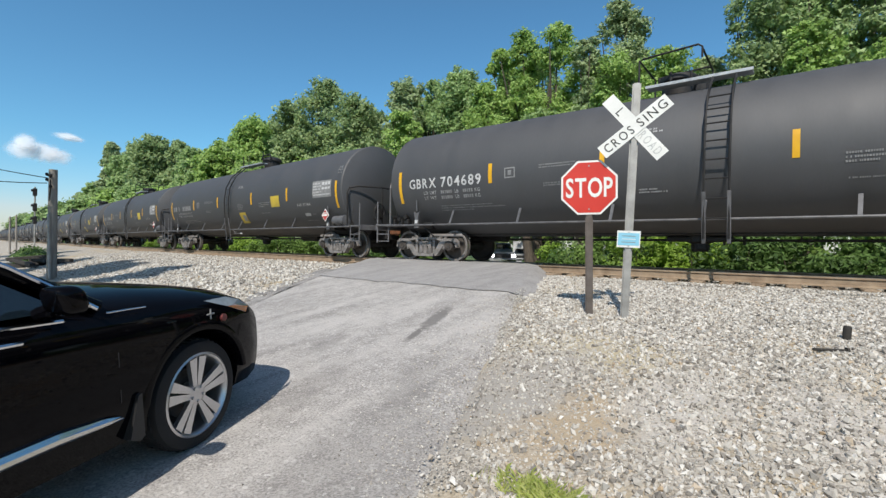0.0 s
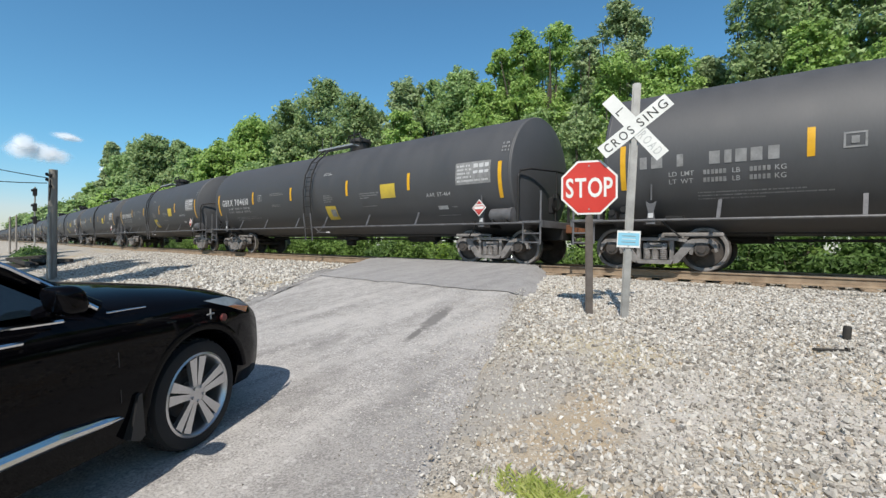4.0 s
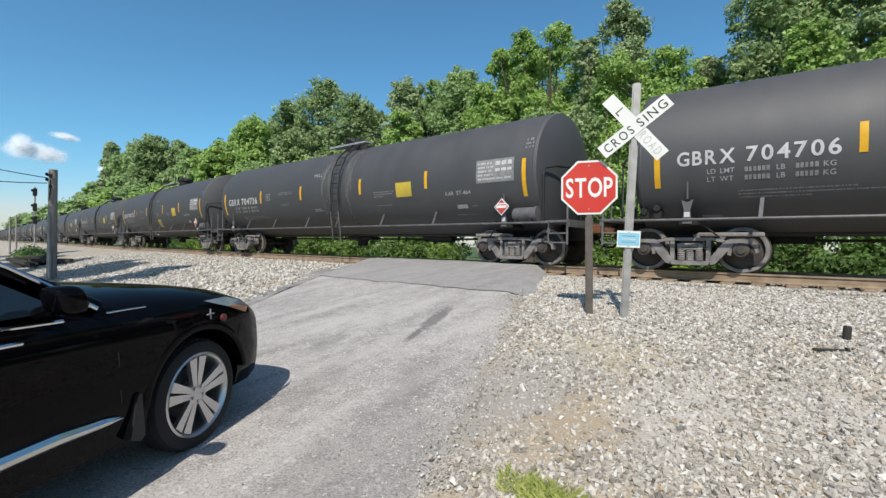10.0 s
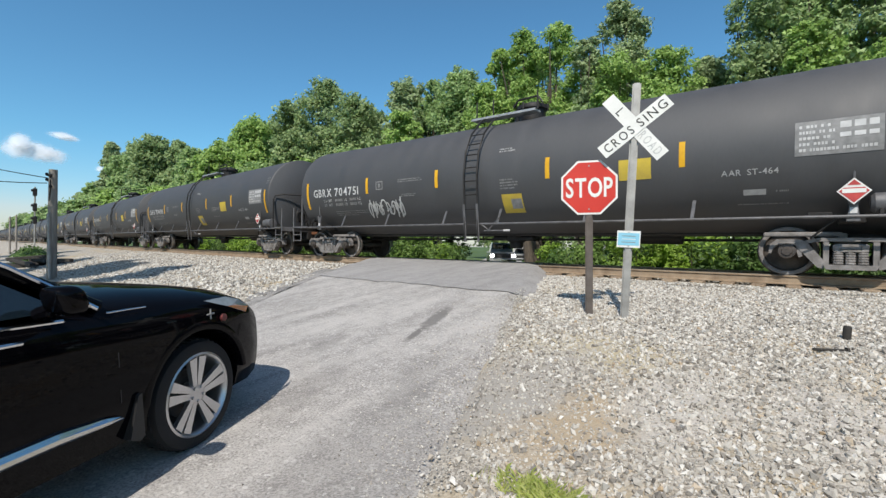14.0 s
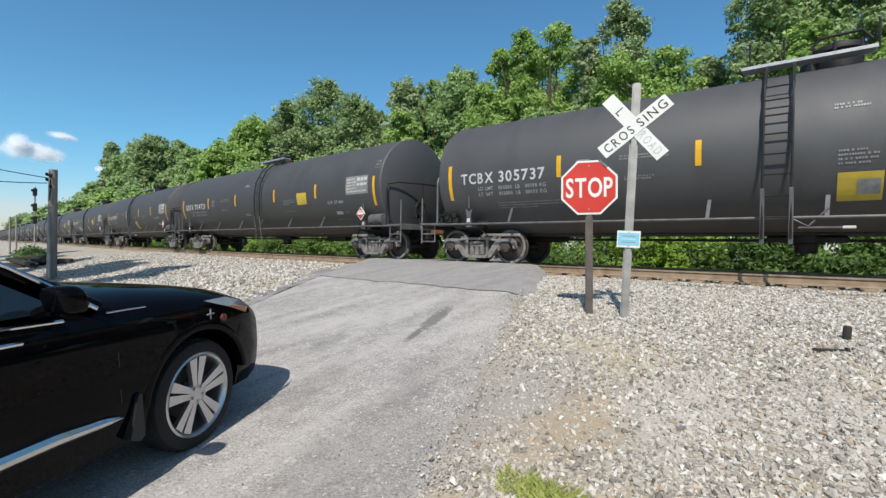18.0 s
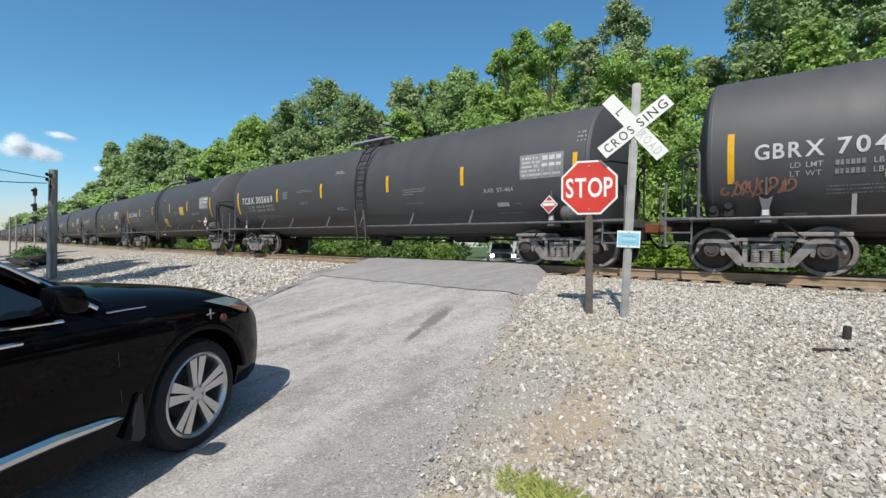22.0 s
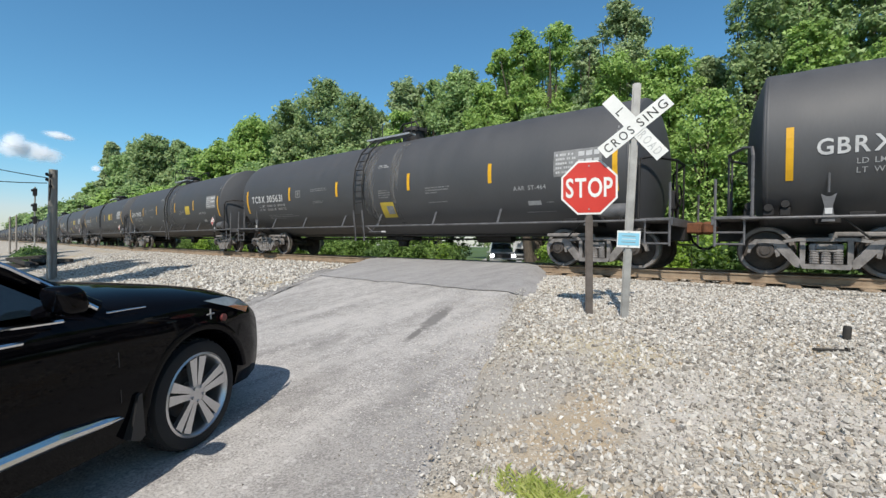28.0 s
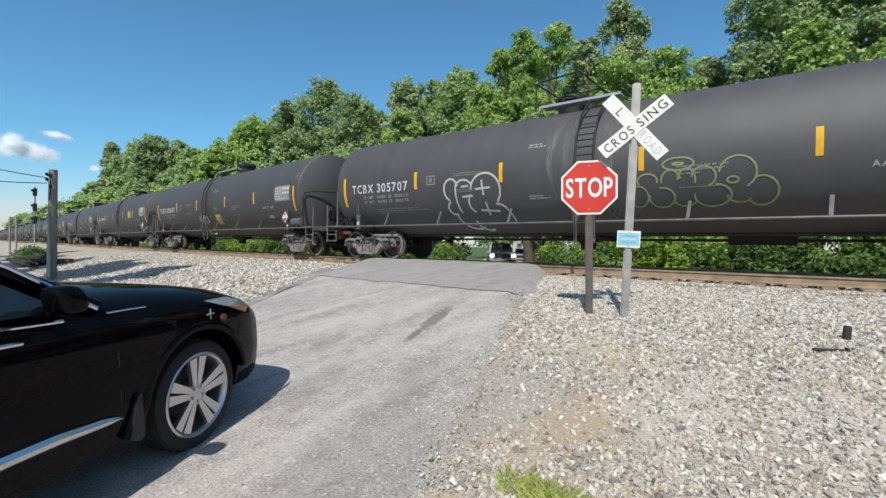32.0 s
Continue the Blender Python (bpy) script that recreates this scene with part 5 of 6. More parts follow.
        part("sill_trim", bm, M_CHROME, suv, "bright chrome sill moulding")
        bm = bm_new()
        prism(bm, [(-0.50, 0.31), (-0.535, 0.29), (-0.60, 0.32), (-0.54, 0.57), (-0.515, 0.58)], s_ * 0.92, s_ * 0.992)
        part("mud_flap", bm, M_TRIMBLACK, suv, "grey-black mud flap")
        for x in (-0.632, -2.15, -3.0):
            bm = bm_new()
            prism(bm, [(x, 0.56), (x - 0.006, 0.56), (x - 0.016, 0.86), (x - 0.010, 0.86)], s_ * 0.930, s_ * 0.9725)
            part("door_seam", bm, M_TRIMBLACK, suv)
        for x in (-1.22, -2.75):
            bm = bm_new()
            pipe(bm, [(x + 0.10, s_ * 0.960, 1.04), (x + 0.06, s_ * 1.002, 1.045), (x - 0.10, s_ * 1.002, 1.05), (x - 0.14, s_ * 0.960, 1.05)], 0.011)
            part("door_handle", bm, M_CHROME, suv, "chrome door handle")
        # mirror
        bm = bm_new()
        q = bmesh.ops.create_uvsphere(bm, u_segments=20, v_segments=14, radius=1.0)["verts"]
        for v in q:
            c = [math.copysign(abs(k_) ** 0.62, k_) for k_ in v.co]
            v.co = (-1.01 + 0.075 * c[0] - 0.3 * 0.075 * c[2], s_ * (1.072 + 0.085 * c[1]), 1.225 + 0.075 * c[2])
        rod(bm, (-1.03, s_ * 0.92, 1.15), (-1.02, s_ * 1.02, 1.185), 0.035, seg=8)
        mirror = part("door_mirror", bm, M_CARBLACK, suv, "black door mirror with chrome strip", smooth=40)
        bm = bm_new()
        pipe(bm, [(-0.945, s_ * 1.0, 1.188), (-0.925, s_ * 1.07, 1.188), (-0.95, s_ * 1.15, 1.192)], 0.008)
        part("mirror_trim", bm, M_CHROME, mirror)
        # lamps
        bm = bm_new()
        pts = [(0.05, 0.942, 1.05), (0.30, 0.925, 1.045), (0.46, 0.915, 1.0), (0.58, 0.905, 0.935), (0.53, 0.925, 0.885), (0.28, 0.955, 0.975)]
        f = [bm.verts.new((x, s_ * (y + 0.012), z)) for x, y, z in pts]
        c = bm.verts.new((0.38, s_ * 0.955, 0.985))
        for k in range(6):
            bm.faces.new((f[k], f[(k + 1) % 6], c))
        lamp = part("headlamp", bm, M_LENS, suv, "swept clear headlamp")
        bm = bm_new()
        f = [bm.verts.new((x, s_ * y, z)) for x, y, z in ((0.28, 0.972, 0.975), (0.40, 0.966, 0.965), (0.57, 0.935, 0.925), (0.53, 0.945, 0.885))]
        bm.faces.new(f)
        part("turn_signal", bm, M_AMBER, lamp, "amber turn signal")
        # arch lip
        for x in (0.0, -2.9):
            bm = bm_new()
            r_ = lathe(bm, ((0.44, s_ * 0.93), (0.45, s_ * 0.975), (0.47, s_ * 0.983), (0.51, s_ * 0.966)), 28, "y", (radians(8), radians(172)))
            bmesh.ops.translate(bm, vec=(x, 0, 0.40), verts=[v for g_ in r_ for v in g_])
            part("arch_lip", bm, M_CARBLACK, suv, smooth=50)
    # windscreen and rear window
    for name, q in (("windscreen", ((-0.68, 0.86, 1.165), (-1.50, 0.68, 1.62))), ("rear_window", ((-3.88, 0.78, 1.2), (-3.62, 0.58, 1.6)))):
        bm = bm_new()
        (x0, w0, z0), (x1, w1, z1) = q
        f = [bm.verts.new(p) for p in ((x0, -w0, z0), (x0 + (0.1 if x0 > -2 else -0.05), 0, z0 + 0.01), (x0, w0, z0), (x1, w1, z1), (x1 + 0.05, 0, z1 + 0.03), (x1, -w1, z1))]
        bm.faces.new((f[0], f[1], f[4], f[5]))
        bm.faces.new((f[1], f[2], f[3], f[4]))
        part(name, bm, M_GLASSDARK, suv, "tinted glass")
    # grille, bumper plate, stickers
    bm = bm_new()
    prism(bm, [(0.0, 0.0), (0.02, 0.0), (0.02, 0.2), (0.0, 0.2)], -0.28, 0.28)
    bmesh.ops.translate(bm, vec=(1.122, 0, 0.36), verts=bm.verts)
    part("grille", bm, M_CHROME, suv, "chrome radiator grille")
    bm = bm_new()
    for a, b in (((0.06, 0.948), (0.13, 0.948)), ((0.095, 0.91), (0.095, 0.985))):
        rod(bm, (a[0], -0.974, a[1]), (b[0], -0.972, b[1]), 0.006, seg=5)
    part("fender_emblem", bm, M_DIM, suv, "small grey cross emblem on the wing")
    bm = bm_new()
    lathe_r = lathe(bm, ((0.0001, -0.972), (0.028, -0.972), (0.028, -0.95)), 14, "y")
    bmesh.ops.translate(bm, vec=(0.244, 0, 0.894), verts=bm.verts)
    part("fender_badge", bm, M_BADGE, suv, "small red oval badge")
    # wheels
    for x, sy in ((0.0, -1), (0.0, 1), (-2.9, -1), (-2.9, 1)):
        bm = bm_new()
        lathe(bm, [(r, sy * o) for r, o in ((0.285, 0.70), (0.33, 0.695), (0.372, 0.72), (0.382, 0.76), (0.384, 0.82), (0.382, 0.90), (0.372, 0.935), (0.335, 0.95), (0.30, 0.948), (0.285, 0.93))], 40, "y")
        for k in range(44):
            a = 2 * math.pi * k / 44
            for oo in (0.755, 0.815, 0.875):
                q = box(bm, 0, 0, 0, 0.012, 0.045, 0.03)
                bmesh.ops.transform(bm, matrix=Matrix.Translation((0.383 * math.cos(a), sy * oo, 0.383 * math.sin(a))) @ Matrix.Rotation(math.pi - a + 0.3, 4, "Y"), verts=q)
        wheel = part("wheel", bm, M_RUBBER, suv, "black road tyre on an alloy rim", smooth=40)
        wheel.location = (x, 0, 0.384)
        bm = bm_new()
        lathe(bm, [(r, sy * o) for r, o in ((0.292, 0.932), (0.298, 0.945), (0.285, 0.952), (0.272, 0.94), (0.262, 0.90), (0.258, 0.74), (0.285, 0.72))], 40, "y")
        lathe(bm, [(r, sy * o) for r, o in ((0.0001, 0.935), (0.04, 0.935), (0.075, 0.925), (0.085, 0.90), (0.08, 0.84))], 20, "y")
        for k in range(5):
            a0 = 2 * math.pi * k / 5 + math.pi / 2
            for d in (-0.23, 0.23):
                c0, c1 = a0 + d * 1.25, a0 + d * 0.74
                w0, w1 = 0.018, 0.035
                vs = []
                for r, a, w, o in ((0.065, c0, w0, 0.93), (0.268, c1, w1, 0.943)):
                    for e in (-1, 1):
                        for oo in (0.0, -0.035):
                            vs.append(bm.verts.new((r * math.cos(a) - e * w * math.sin(a), sy * (o + oo), r * math.sin(a) + e * w * math.cos(a))))
                for ids in ((0, 2, 6, 4), (1, 3, 7, 5), (0, 1, 5, 4), (2, 3, 7, 6)):
                    bm.faces.new([vs[i_] for i_ in ids])
            rod(bm, (0.052 * math.cos(a0 + 0.63), sy * 0.925, 0.052 * math.sin(a0 + 0.63)), (0.052 * math.cos(a0 + 0.63), sy * 0.945, 0.052 * math.sin(a0 + 0.63)), 0.011, seg=6)
        part("rim", bm, M_ALLOY, wheel, "silver five-spoke alloy rim", smooth=40)
        bm = bm_new()
        lathe(bm, [(r, sy * o) for r, o in ((0.08, 0.80), (0.17, 0.80), (0.17, 0.83), (0.08, 0.83))], 28, "y")
        part("brake_disc", bm, M_WHEEL, wheel, smooth=40)
        bm = bm_new()
        lathe(bm, [(r, sy * o) for r, o in ((0.0001, 0.72), (0.275, 0.72))], 24, "y")
        part("wheel_back", bm, M_TRIMBLACK, wheel)
    bm = bm_new()
    box(bm, -1.45, 0, 0.30, 4.6, 1.2, 0.1, 0.02)
    part("underbody", bm, M_TRIMBLACK, suv)
    return tagged(suv, "glossy black SUV parked on the lane before the crossing", "car")


build_suv()

# ---- trees and undergrowth ----
def leaf_cloud(rng, centres, radii, per, size, flat=0.72):
    """Verts and faces of many bent leaf sprays that cover clumps about the centres."""
    n = len(centres)
    c = np.repeat(np.asarray(centres), per, 0)
    r = np.repeat(np.asarray(radii), per)
    d = rng.normal(size=(n * per, 3))
    d /= np.linalg.norm(d, axis=1, keepdims=True)
    rad = r * (0.15 + 1.05 * rng.uniform(size=n * per) ** 0.65)
    p = c + d * rad[:, None] * np.array([1, 1, flat])
    nrm = d * 0.62 + rng.normal(size=(n * per, 3)) * 0.46 + np.array([0.12, -0.22, 0.35])
    nrm /= np.linalg.norm(nrm, axis=1, keepdims=True)
    a = np.cross(nrm, rng.normal(size=(n * per, 3)))
    a /= np.linalg.norm(a, axis=1, keepdims=True) + 1e-9
    b = np.cross(nrm, a)
    s_ = size * rng.uniform(0.6, 1.3, n * per)[:, None]
    v = np.stack([p - a * s_ * 0.55, p + b * s_ * 0.42 + a * s_ * 0.1, p + a * s_ * 0.45 - b * s_ * 0.25], 1).reshape(-1, 3)
    k = np.arange(n * per) * 3
    f = np.stack([k, k + 1, k + 2], 1)
    return v, f


def foliage(name, v, f, material, parent):
    me = bpy.data.meshes.new(name)
    me.vertices.add(len(v))
    me.vertices.foreach_set("co", v.astype(np.float32).ravel())
    me.loops.add(f.size)
    me.loops.foreach_set("vertex_index", f.astype(np.int32).ravel())
    me.polygons.add(len(f))
    me.polygons.foreach_set("loop_start", (np.arange(len(f)) * f.shape[1]).astype(np.int32))
    me.materials.append(material)
    me.update(calc_edges=True)
    me.validate()
    me.shade_flat()
    ob = new(name, me)
    ob.parent = parent
    return ob


def build_tree(x, y, top, rad, leaf, seed, label, low=0.22, leaves=5200, size=0.30, open_=0.0, base=None, shift=0.0):
    """A tapered, forked trunk with limbs and a crown of leafy clumps; top: height above the rails."""
    rng = np.random.default_rng(seed)
    z0 = float(ground_z(x, y)) - 0.1 if base is None else base
    h = top - z0
    tree = new("tree")
    tree.location = (x, y, z0)
    # a crown of rounded boughs, each a cluster of leafy clumps; the highest bough reaches the top
    cz, rz = h * (low + 1) / 2, h * (1 - low) / 2
    cs, rs = [], []
    tall = rz / max(rad, 0.1)
    n_b = int((9 + rad * 2.2) * (1 + 0.50 * min(tall, 4)) * (1 - 0.40 * open_))
    for k in range(n_b):
        d = rng.normal(size=3)
        d /= np.linalg.norm(d)
        bough = rad * rng.uniform(0.30, 0.55) * (1 - 0.3 * open_)
        reach = rng.uniform(0.55, 1.0) if k % 3 else rng.uniform(0.2, 0.6)
        if k < 4:
            d = np.array([(-0.25, 0.1, 0.45, -0.55)[k], (0.1, -0.3, 0.2, -0.2)[k], 1.0])
            reach = (1.0, 0.96, 0.82, 0.80)[k]
        wide_ = 1.0 - 0.30 * max(0.0, d[2]) ** 2
        room = np.array([(rad - bough) * wide_, (rad - bough) * wide_, rz - bough * 0.9])
        c0 = d * reach * room
        m_b = 11 + int(bough * 4)
        for j in range(m_b):
            e = rng.normal(size=3) + np.array([0, 0, 0.25])
            e /= np.linalg.norm(e)
            rc = bough * rng.uniform(0.20, 0.46)
            p = c0 + e * (bough - rc * 0.8) * rng.uniform(0.55, 1.25)
            cs.append((p[0] + shift, p[1], min(cz + p[2], h - rc * 0.6)))
            rs.append(rc)
    n = len(cs)
    per = max(20, int(leaves / n))
    v, f = leaf_cloud(rng, cs, np.array(rs) * (1 + 0.6 * open_), per, size)
    foliage("crown", v, f, M_LEAF[leaf], tree)
    bm = bm_new()
    r0 = 0.018 * h + 0.06
    lean = rng.normal(size=2) * 0.03 * h
    mids = [Vector((0, 0, 0)), Vector((lean[0] * 0.4 + shift * 0.1, lean[1] * 0.4, h * 0.25)), Vector((lean[0] + shift * 0.6, lean[1], h * 0.5)), Vector((lean[0] * 0.6 + shift, lean[1] * 1.2, h * 0.74))]
    for a, b, ra, rb in zip(mids, mids[1:], (r0 * 1.25, r0 * 0.8, r0 * 0.5), (r0 * 0.8, r0 * 0.5, r0 * 0.12)):
        rod(bm, a, b, ra, rb, seg=8, caps=False)
    for k in range(0, n, max(1, n // 16)):
        t = 0.25 + 0.5 * (k / n)
        a = mids[1].lerp(mids[3], t * 0.8)
        c = Vector(cs[k])
        m = a.lerp(c, 0.55) + Vector((0, 0, -0.03 * h))
        rod(bm, a, m, r0 * 0.32, r0 * 0.2, seg=5, caps=False)
        rod(bm, m, c, r0 * 0.2, r0 * 0.06, seg=5, caps=False)
    part("trunk", bm, M_BARK, tree, "forked bark-covered trunk with limbs", smooth=60)
    return tagged(tree, label, "tree", "trees behind the line")


KINDS = {0: "leafy mid-green broadleaf tree behind the railway", 1: "dense dark green broadleaf tree behind the railway",
         2: "bright yellow-green young tree behind the railway", 3: "grey-green open-crowned tree behind the railway"}
# x, y, top above the rails, crown radius, leaf kind, lowest crown share, openness
TREES = [(-300, 40, 12.9, 11, 1, 0.05, 0), (-240, 34, 12.9, 9.4, 0, 0.05, 0), (-200, 30, 12.9, 8, 1, 0.05, 0), (-172, 25, 11.3, 6.5, 0, 0.05, 0), (-150, 26, 10.5, 9, 0, 0.1, 0), (-131, 22, 10.5, 8, 1, 0.1, 0), (-116, 17, 9.5, 6, 0, 0.1, 0), (-100, 16, 9.5, 5, 2, 0.1, 0),
         (-232.5, 33.2, 11.6, 9.9, 0, 0.05, 0), (-147.4, 23.6, 12.9, 3.5, 3, 0.1, 0.3), (-115.3, 20.4, 21.0, 2.7, 3, 0.15, 0.6), (-86.6, 18.5, 18.5, 5.2, 1, 0.08, 0), (-79.5, 19.8, 16.7, 3.4, 1, 0.08, 0), (-63.0, 15.1, 12.7, 3.0, 0, 0.05, 0),
         (-56.5, 15.5, 12.8, 2.5, 2, 0.08, 0), (-47.2, 14.6, 14.2, 2.6, 2, 0.08, 0.1), (-49.5, 17.8, 14.8, 2.4, 0, 0.08, 0), (-40.8, 14.9, 14.3, 2.6, 1, 0.06, 0), (-36.1, 15.5, 16.1, 3.0, 1, 0.06, 0), (-30.2, 14.0, 13.2, 2.7, 1, 0.06, 0), (-27.6, 18.0, 13.0, 2.4, 1, 0.06, 0),
         (-25.7, 15.6, 13.8, 2.1, 3, 0.1, 0.1), (-20.9, 10.2, 9.2, 2.1, 2, 0.05, 0), (-23.3, 16.4, 13.3, 1.8, 0, 0.1, 0), (-22.2, 15.3, 13.5, 2.0, 0, 0.3, 0.1, 2.0), (-13.2, 13.4, 10.9, 1.4, 2, 0.45, 0.1, -3.4), (-13.9, 16.3, 14.3, 1.3, 2, 0.35, 0.35, -3.5),
         (-14.1, 15.7, 14.7, 1.5, 2, 0.3, 0.3, -0.9), (-12.3, 15.0, 14.3, 1.8, 2, 0.1, 0.2), (-10.2, 14.0, 12.4, 1.1, 3, 0.15, 0.3), (-8.7, 15.0, 14.5, 1.6, 3, 0.2, 0.6), (-8.1, 13.0, 10.7, 1.7, 2, 0.1, 0.1), (-5.9, 14.0, 10.9, 1.7, 2, 0.08, 0.1),
         (-4.4, 16.1, 10.6, 1.2, 3, 0.1, 0.4), (-2.0, 14.1, 13.2, 1.9, 1, 0.1, 0.1), (0.0, 15.2, 13.9, 2.1, 0, 0.1, 0.1), (-0.2, 12.2, 9.6, 1.7, 2, 0.1, 0.2), (1.7, 14.2, 12.5, 1.7, 1, 0.1, 0.1), (2.2, 11.9, 8.4, 1.4, 2, 0.1, 0.2),
         (-102.7, 18.6, 16.7, 3.7, 0, 0.1, 0.1), (-108.2, 22.7, 20.2, 4.6, 1, 0.08, 0), (-72.3, 19.1, 14.0, 4.2, 0, 0.05, 0), (-54.1, 13.2, 11.3, 2.6, 2, 0.05, 0), (-54.1, 16.3, 13.3, 2.4, 0, 0.05, 0), (-125.3, 20.4, 13.1, 3.8, 0, 0.1, 0.1),
         (-15.8, 19.2, 14.3, 2.0, 2, 0.3, 0.1, -2.4), (-15.1, 18.6, 14.3, 2.0, 0, 0.2, 0.1), (-10.8, 18.0, 12.6, 2.0, 2, 0.1, 0.1), (-8.4, 18.0, 12.2, 1.7, 0, 0.1, 0.1), (-4.6, 18.1, 10.9, 1.5, 2, 0.1, 0.2), (-32.3, 18.2, 13.3, 2.1, 1, 0.1, 0),
         (8, 15, 14, 4.2, 1, 0.1, 0), (15, 16, 14, 4.6, 0, 0.1, 0), (23, 16, 14, 5, 1, 0.1, 0), (33, 17, 15, 5.5, 0, 0.1, 0),
         (-27.5, 11.5, 8.0, 2.9, 0, 0.03, 0), (-33, 11, 7.5, 3.1, 2, 0.03, 0), (-40, 11, 8.0, 3.3, 0, 0.03, 0), (-48, 12, 7.5, 3.5, 2, 0.03, 0), (-57, 12, 7.5, 3.7, 0, 0.03, 0), (-68, 13, 8, 4.4, 2, 0.03, 0), (-80, 14, 9, 4.6, 0, 0.03, 0),
         (-9.2, 11.0, 7.6, 2.2, 1, 0.02, 0), (-6.4, 10.8, 7.0, 2.2, 2, 0.02, 0.1), (-3.6, 11.0, 7.4, 2.3, 2, 0.02, 0), (-0.8, 10.8, 7.0, 2.2, 0, 0.02, 0), (2.4, 11, 7.2, 2.4, 1, 0.02, 0), (5.8, 11, 7.0, 2.5, 0, 0.02, 0),
         (-11.4, 13.5, 8.6, 2.1, 0, 0.42, 0, -1.5), (-26, 22, 12.5, 4, 1, 0.05, 0), (-17.0, 25, 11.5, 3.8, 1, 0.32, 0), (-20.5, 32, 12.5, 4.4, 1, 0.3, 0), (-36, 60, 12, 6.5, 1, 0.05, 0), (-28, 62, 12, 6.5, 1, 0.05, 0), (-46, 62, 12, 6.5, 1, 0.05, 0), (-18, 60, 12, 6.5, 1, 0.05, 0),
         (-34, 23, 13, 4.4, 1, 0.05, 0), (-46, 24, 13, 5, 1, 0.05, 0), (-60, 24, 12.5, 5, 1, 0.05, 0), (-72, 24, 13, 5, 1, 0.05, 0), (-9, 22, 11.0, 4, 1, 0.08, 0), (-2, 22, 11.5, 4, 1, 0.08, 0), (4, 22, 12.5, 4, 1, 0.08, 0)]
for k, (x, y, top, rad, leaf, low, op, *off) in enumerate(TREES):
    gap = math.hypot(x, y + 11.6)
    rad *= 1.5 if top > 9.7 and y < 20 and x > -60 else 1.15
    back = y > 20 and x > -80
    build_tree(x, y, top, rad, leaf, 100 + k, KINDS[leaf], low, int((9000 if back or top < 8.1 else 13000 + 4500 * min(rad, 5)) * (1 - 0.35 * op)), (0.08 + 0.0046 * gap) * (1.5 if back else 1.0) * (1.15 if rad > 3 else 1.0), op, shift=off[0] if off else 0.0)

# trees on the near side: their shade falls on the embankment
build_tree(-14.0, -12.85, 10.0, 1.7, 1, 301, "tall dark tree beside the lane", 0.56, 2600, 0.30)
build_tree(-21.2, -11.95, 9.6, 1.9, 0, 302, "slender green tree beside the lane", 0.5, 2600, 0.3)
build_tree(-18.2, -13.95, 11.5, 1.9, 1, 304, "tall dark tree beside the lane", 0.6, 2600, 0.3)
build_tree(-42.3, -9.0, 9.0, 2.7, 1, 305, "dark tree shading the scrap by the line", 0.4, 5200, 0.3)
build_tree(-51.0, -8.4, 9.5, 3.0, 1, 306, "dark tree shading the scrap by the line", 0.35, 5200, 0.3)
build_tree(-36.0, -11.2, 9.0, 2.0, 0, 307, "slender green tree beside the lane", 0.45, 2600, 0.3)
build_tree(-28.4, -9.6, 6.4, 1.7, 1, 303, "small dark tree at the foot of the embankment", 0.3, 2200, 0.24)
for k, (x, y) in enumerate(((-30, -32), (-16, -34), (-4, -33), (8, -30), (20, -28), (30, -14), (34, -4))):
    build_tree(x, y, 11 + 2 * (k % 3), 4.2, k % 2, 320 + k, "broadleaf tree on the far side of the lane", 0.08, 3600, 0.5)


def build_bush(x, y, h, rx, leaf, seed):
    rng = np.random.default_rng(seed)
    z0 = float(ground_z(x, y)) - 0.05
    bush = new("bush")
    bush.location = (x, y, z0)
    n = 26
    cs = [(rng.uniform(-rx, rx), rng.uniform(-0.6, 0.7), h * rng.uniform(0.08, 0.85) * (1 - 0.25 * abs(rng.normal()))) for _ in range(n)]
    v, f = leaf_cloud(rng, cs, rng.uniform(0.28, 0.5, n), 85, 0.17)
    foliage("leaves", v, f, M_SHRUB[leaf], bush)
    bm = bm_new()
    for c in cs[:9]:
        rod(bm, (c[0] * 0.25, c[1] * 0.25, 0), c, 0.025, 0.008, seg=5, caps=False)
    part("stems", bm, M_BARK, bush)
    return tagged(bush, "bright green leafy shrub beside the track" if leaf == 2 else "dense green shrub beside the track", "bush", "shrubs along the line")


rs_ = random.Random(4)
bx = -62.0
while bx < 14:
    yb = float(np.interp(bx, _x, _y))
    if not (-16.2 < bx < -7.6):
        build_bush(bx, yb + 6.0 + rs_.uniform(-0.4, 0.5), rs_.uniform(1.9, 2.7), 1.15, rs_.choice((0, 0, 1, 2)), int(1000 + bx * 10))
        build_bush(bx + 0.7, yb + 7.8 + rs_.uniform(-0.3, 0.5), rs_.uniform(2.4, 3.3), 1.2, rs_.choice((0, 1, 1)), int(5000 + bx * 10))
    bx += rs_.uniform(1.35, 1.75) * (1.0 if bx > -40 else 1.5)


# low dark shrubs stand in for unclear clutter lying in shade
for k, (x, y, h) in enumerate(((-36.5, -5.6, 0.5), (-39, -4.9, 0.6), (-43, -4.4, 0.7), (-48, -3.6, 0.8))):
    build_bush(x, y, h, 1.1, 1, 9000 + k)


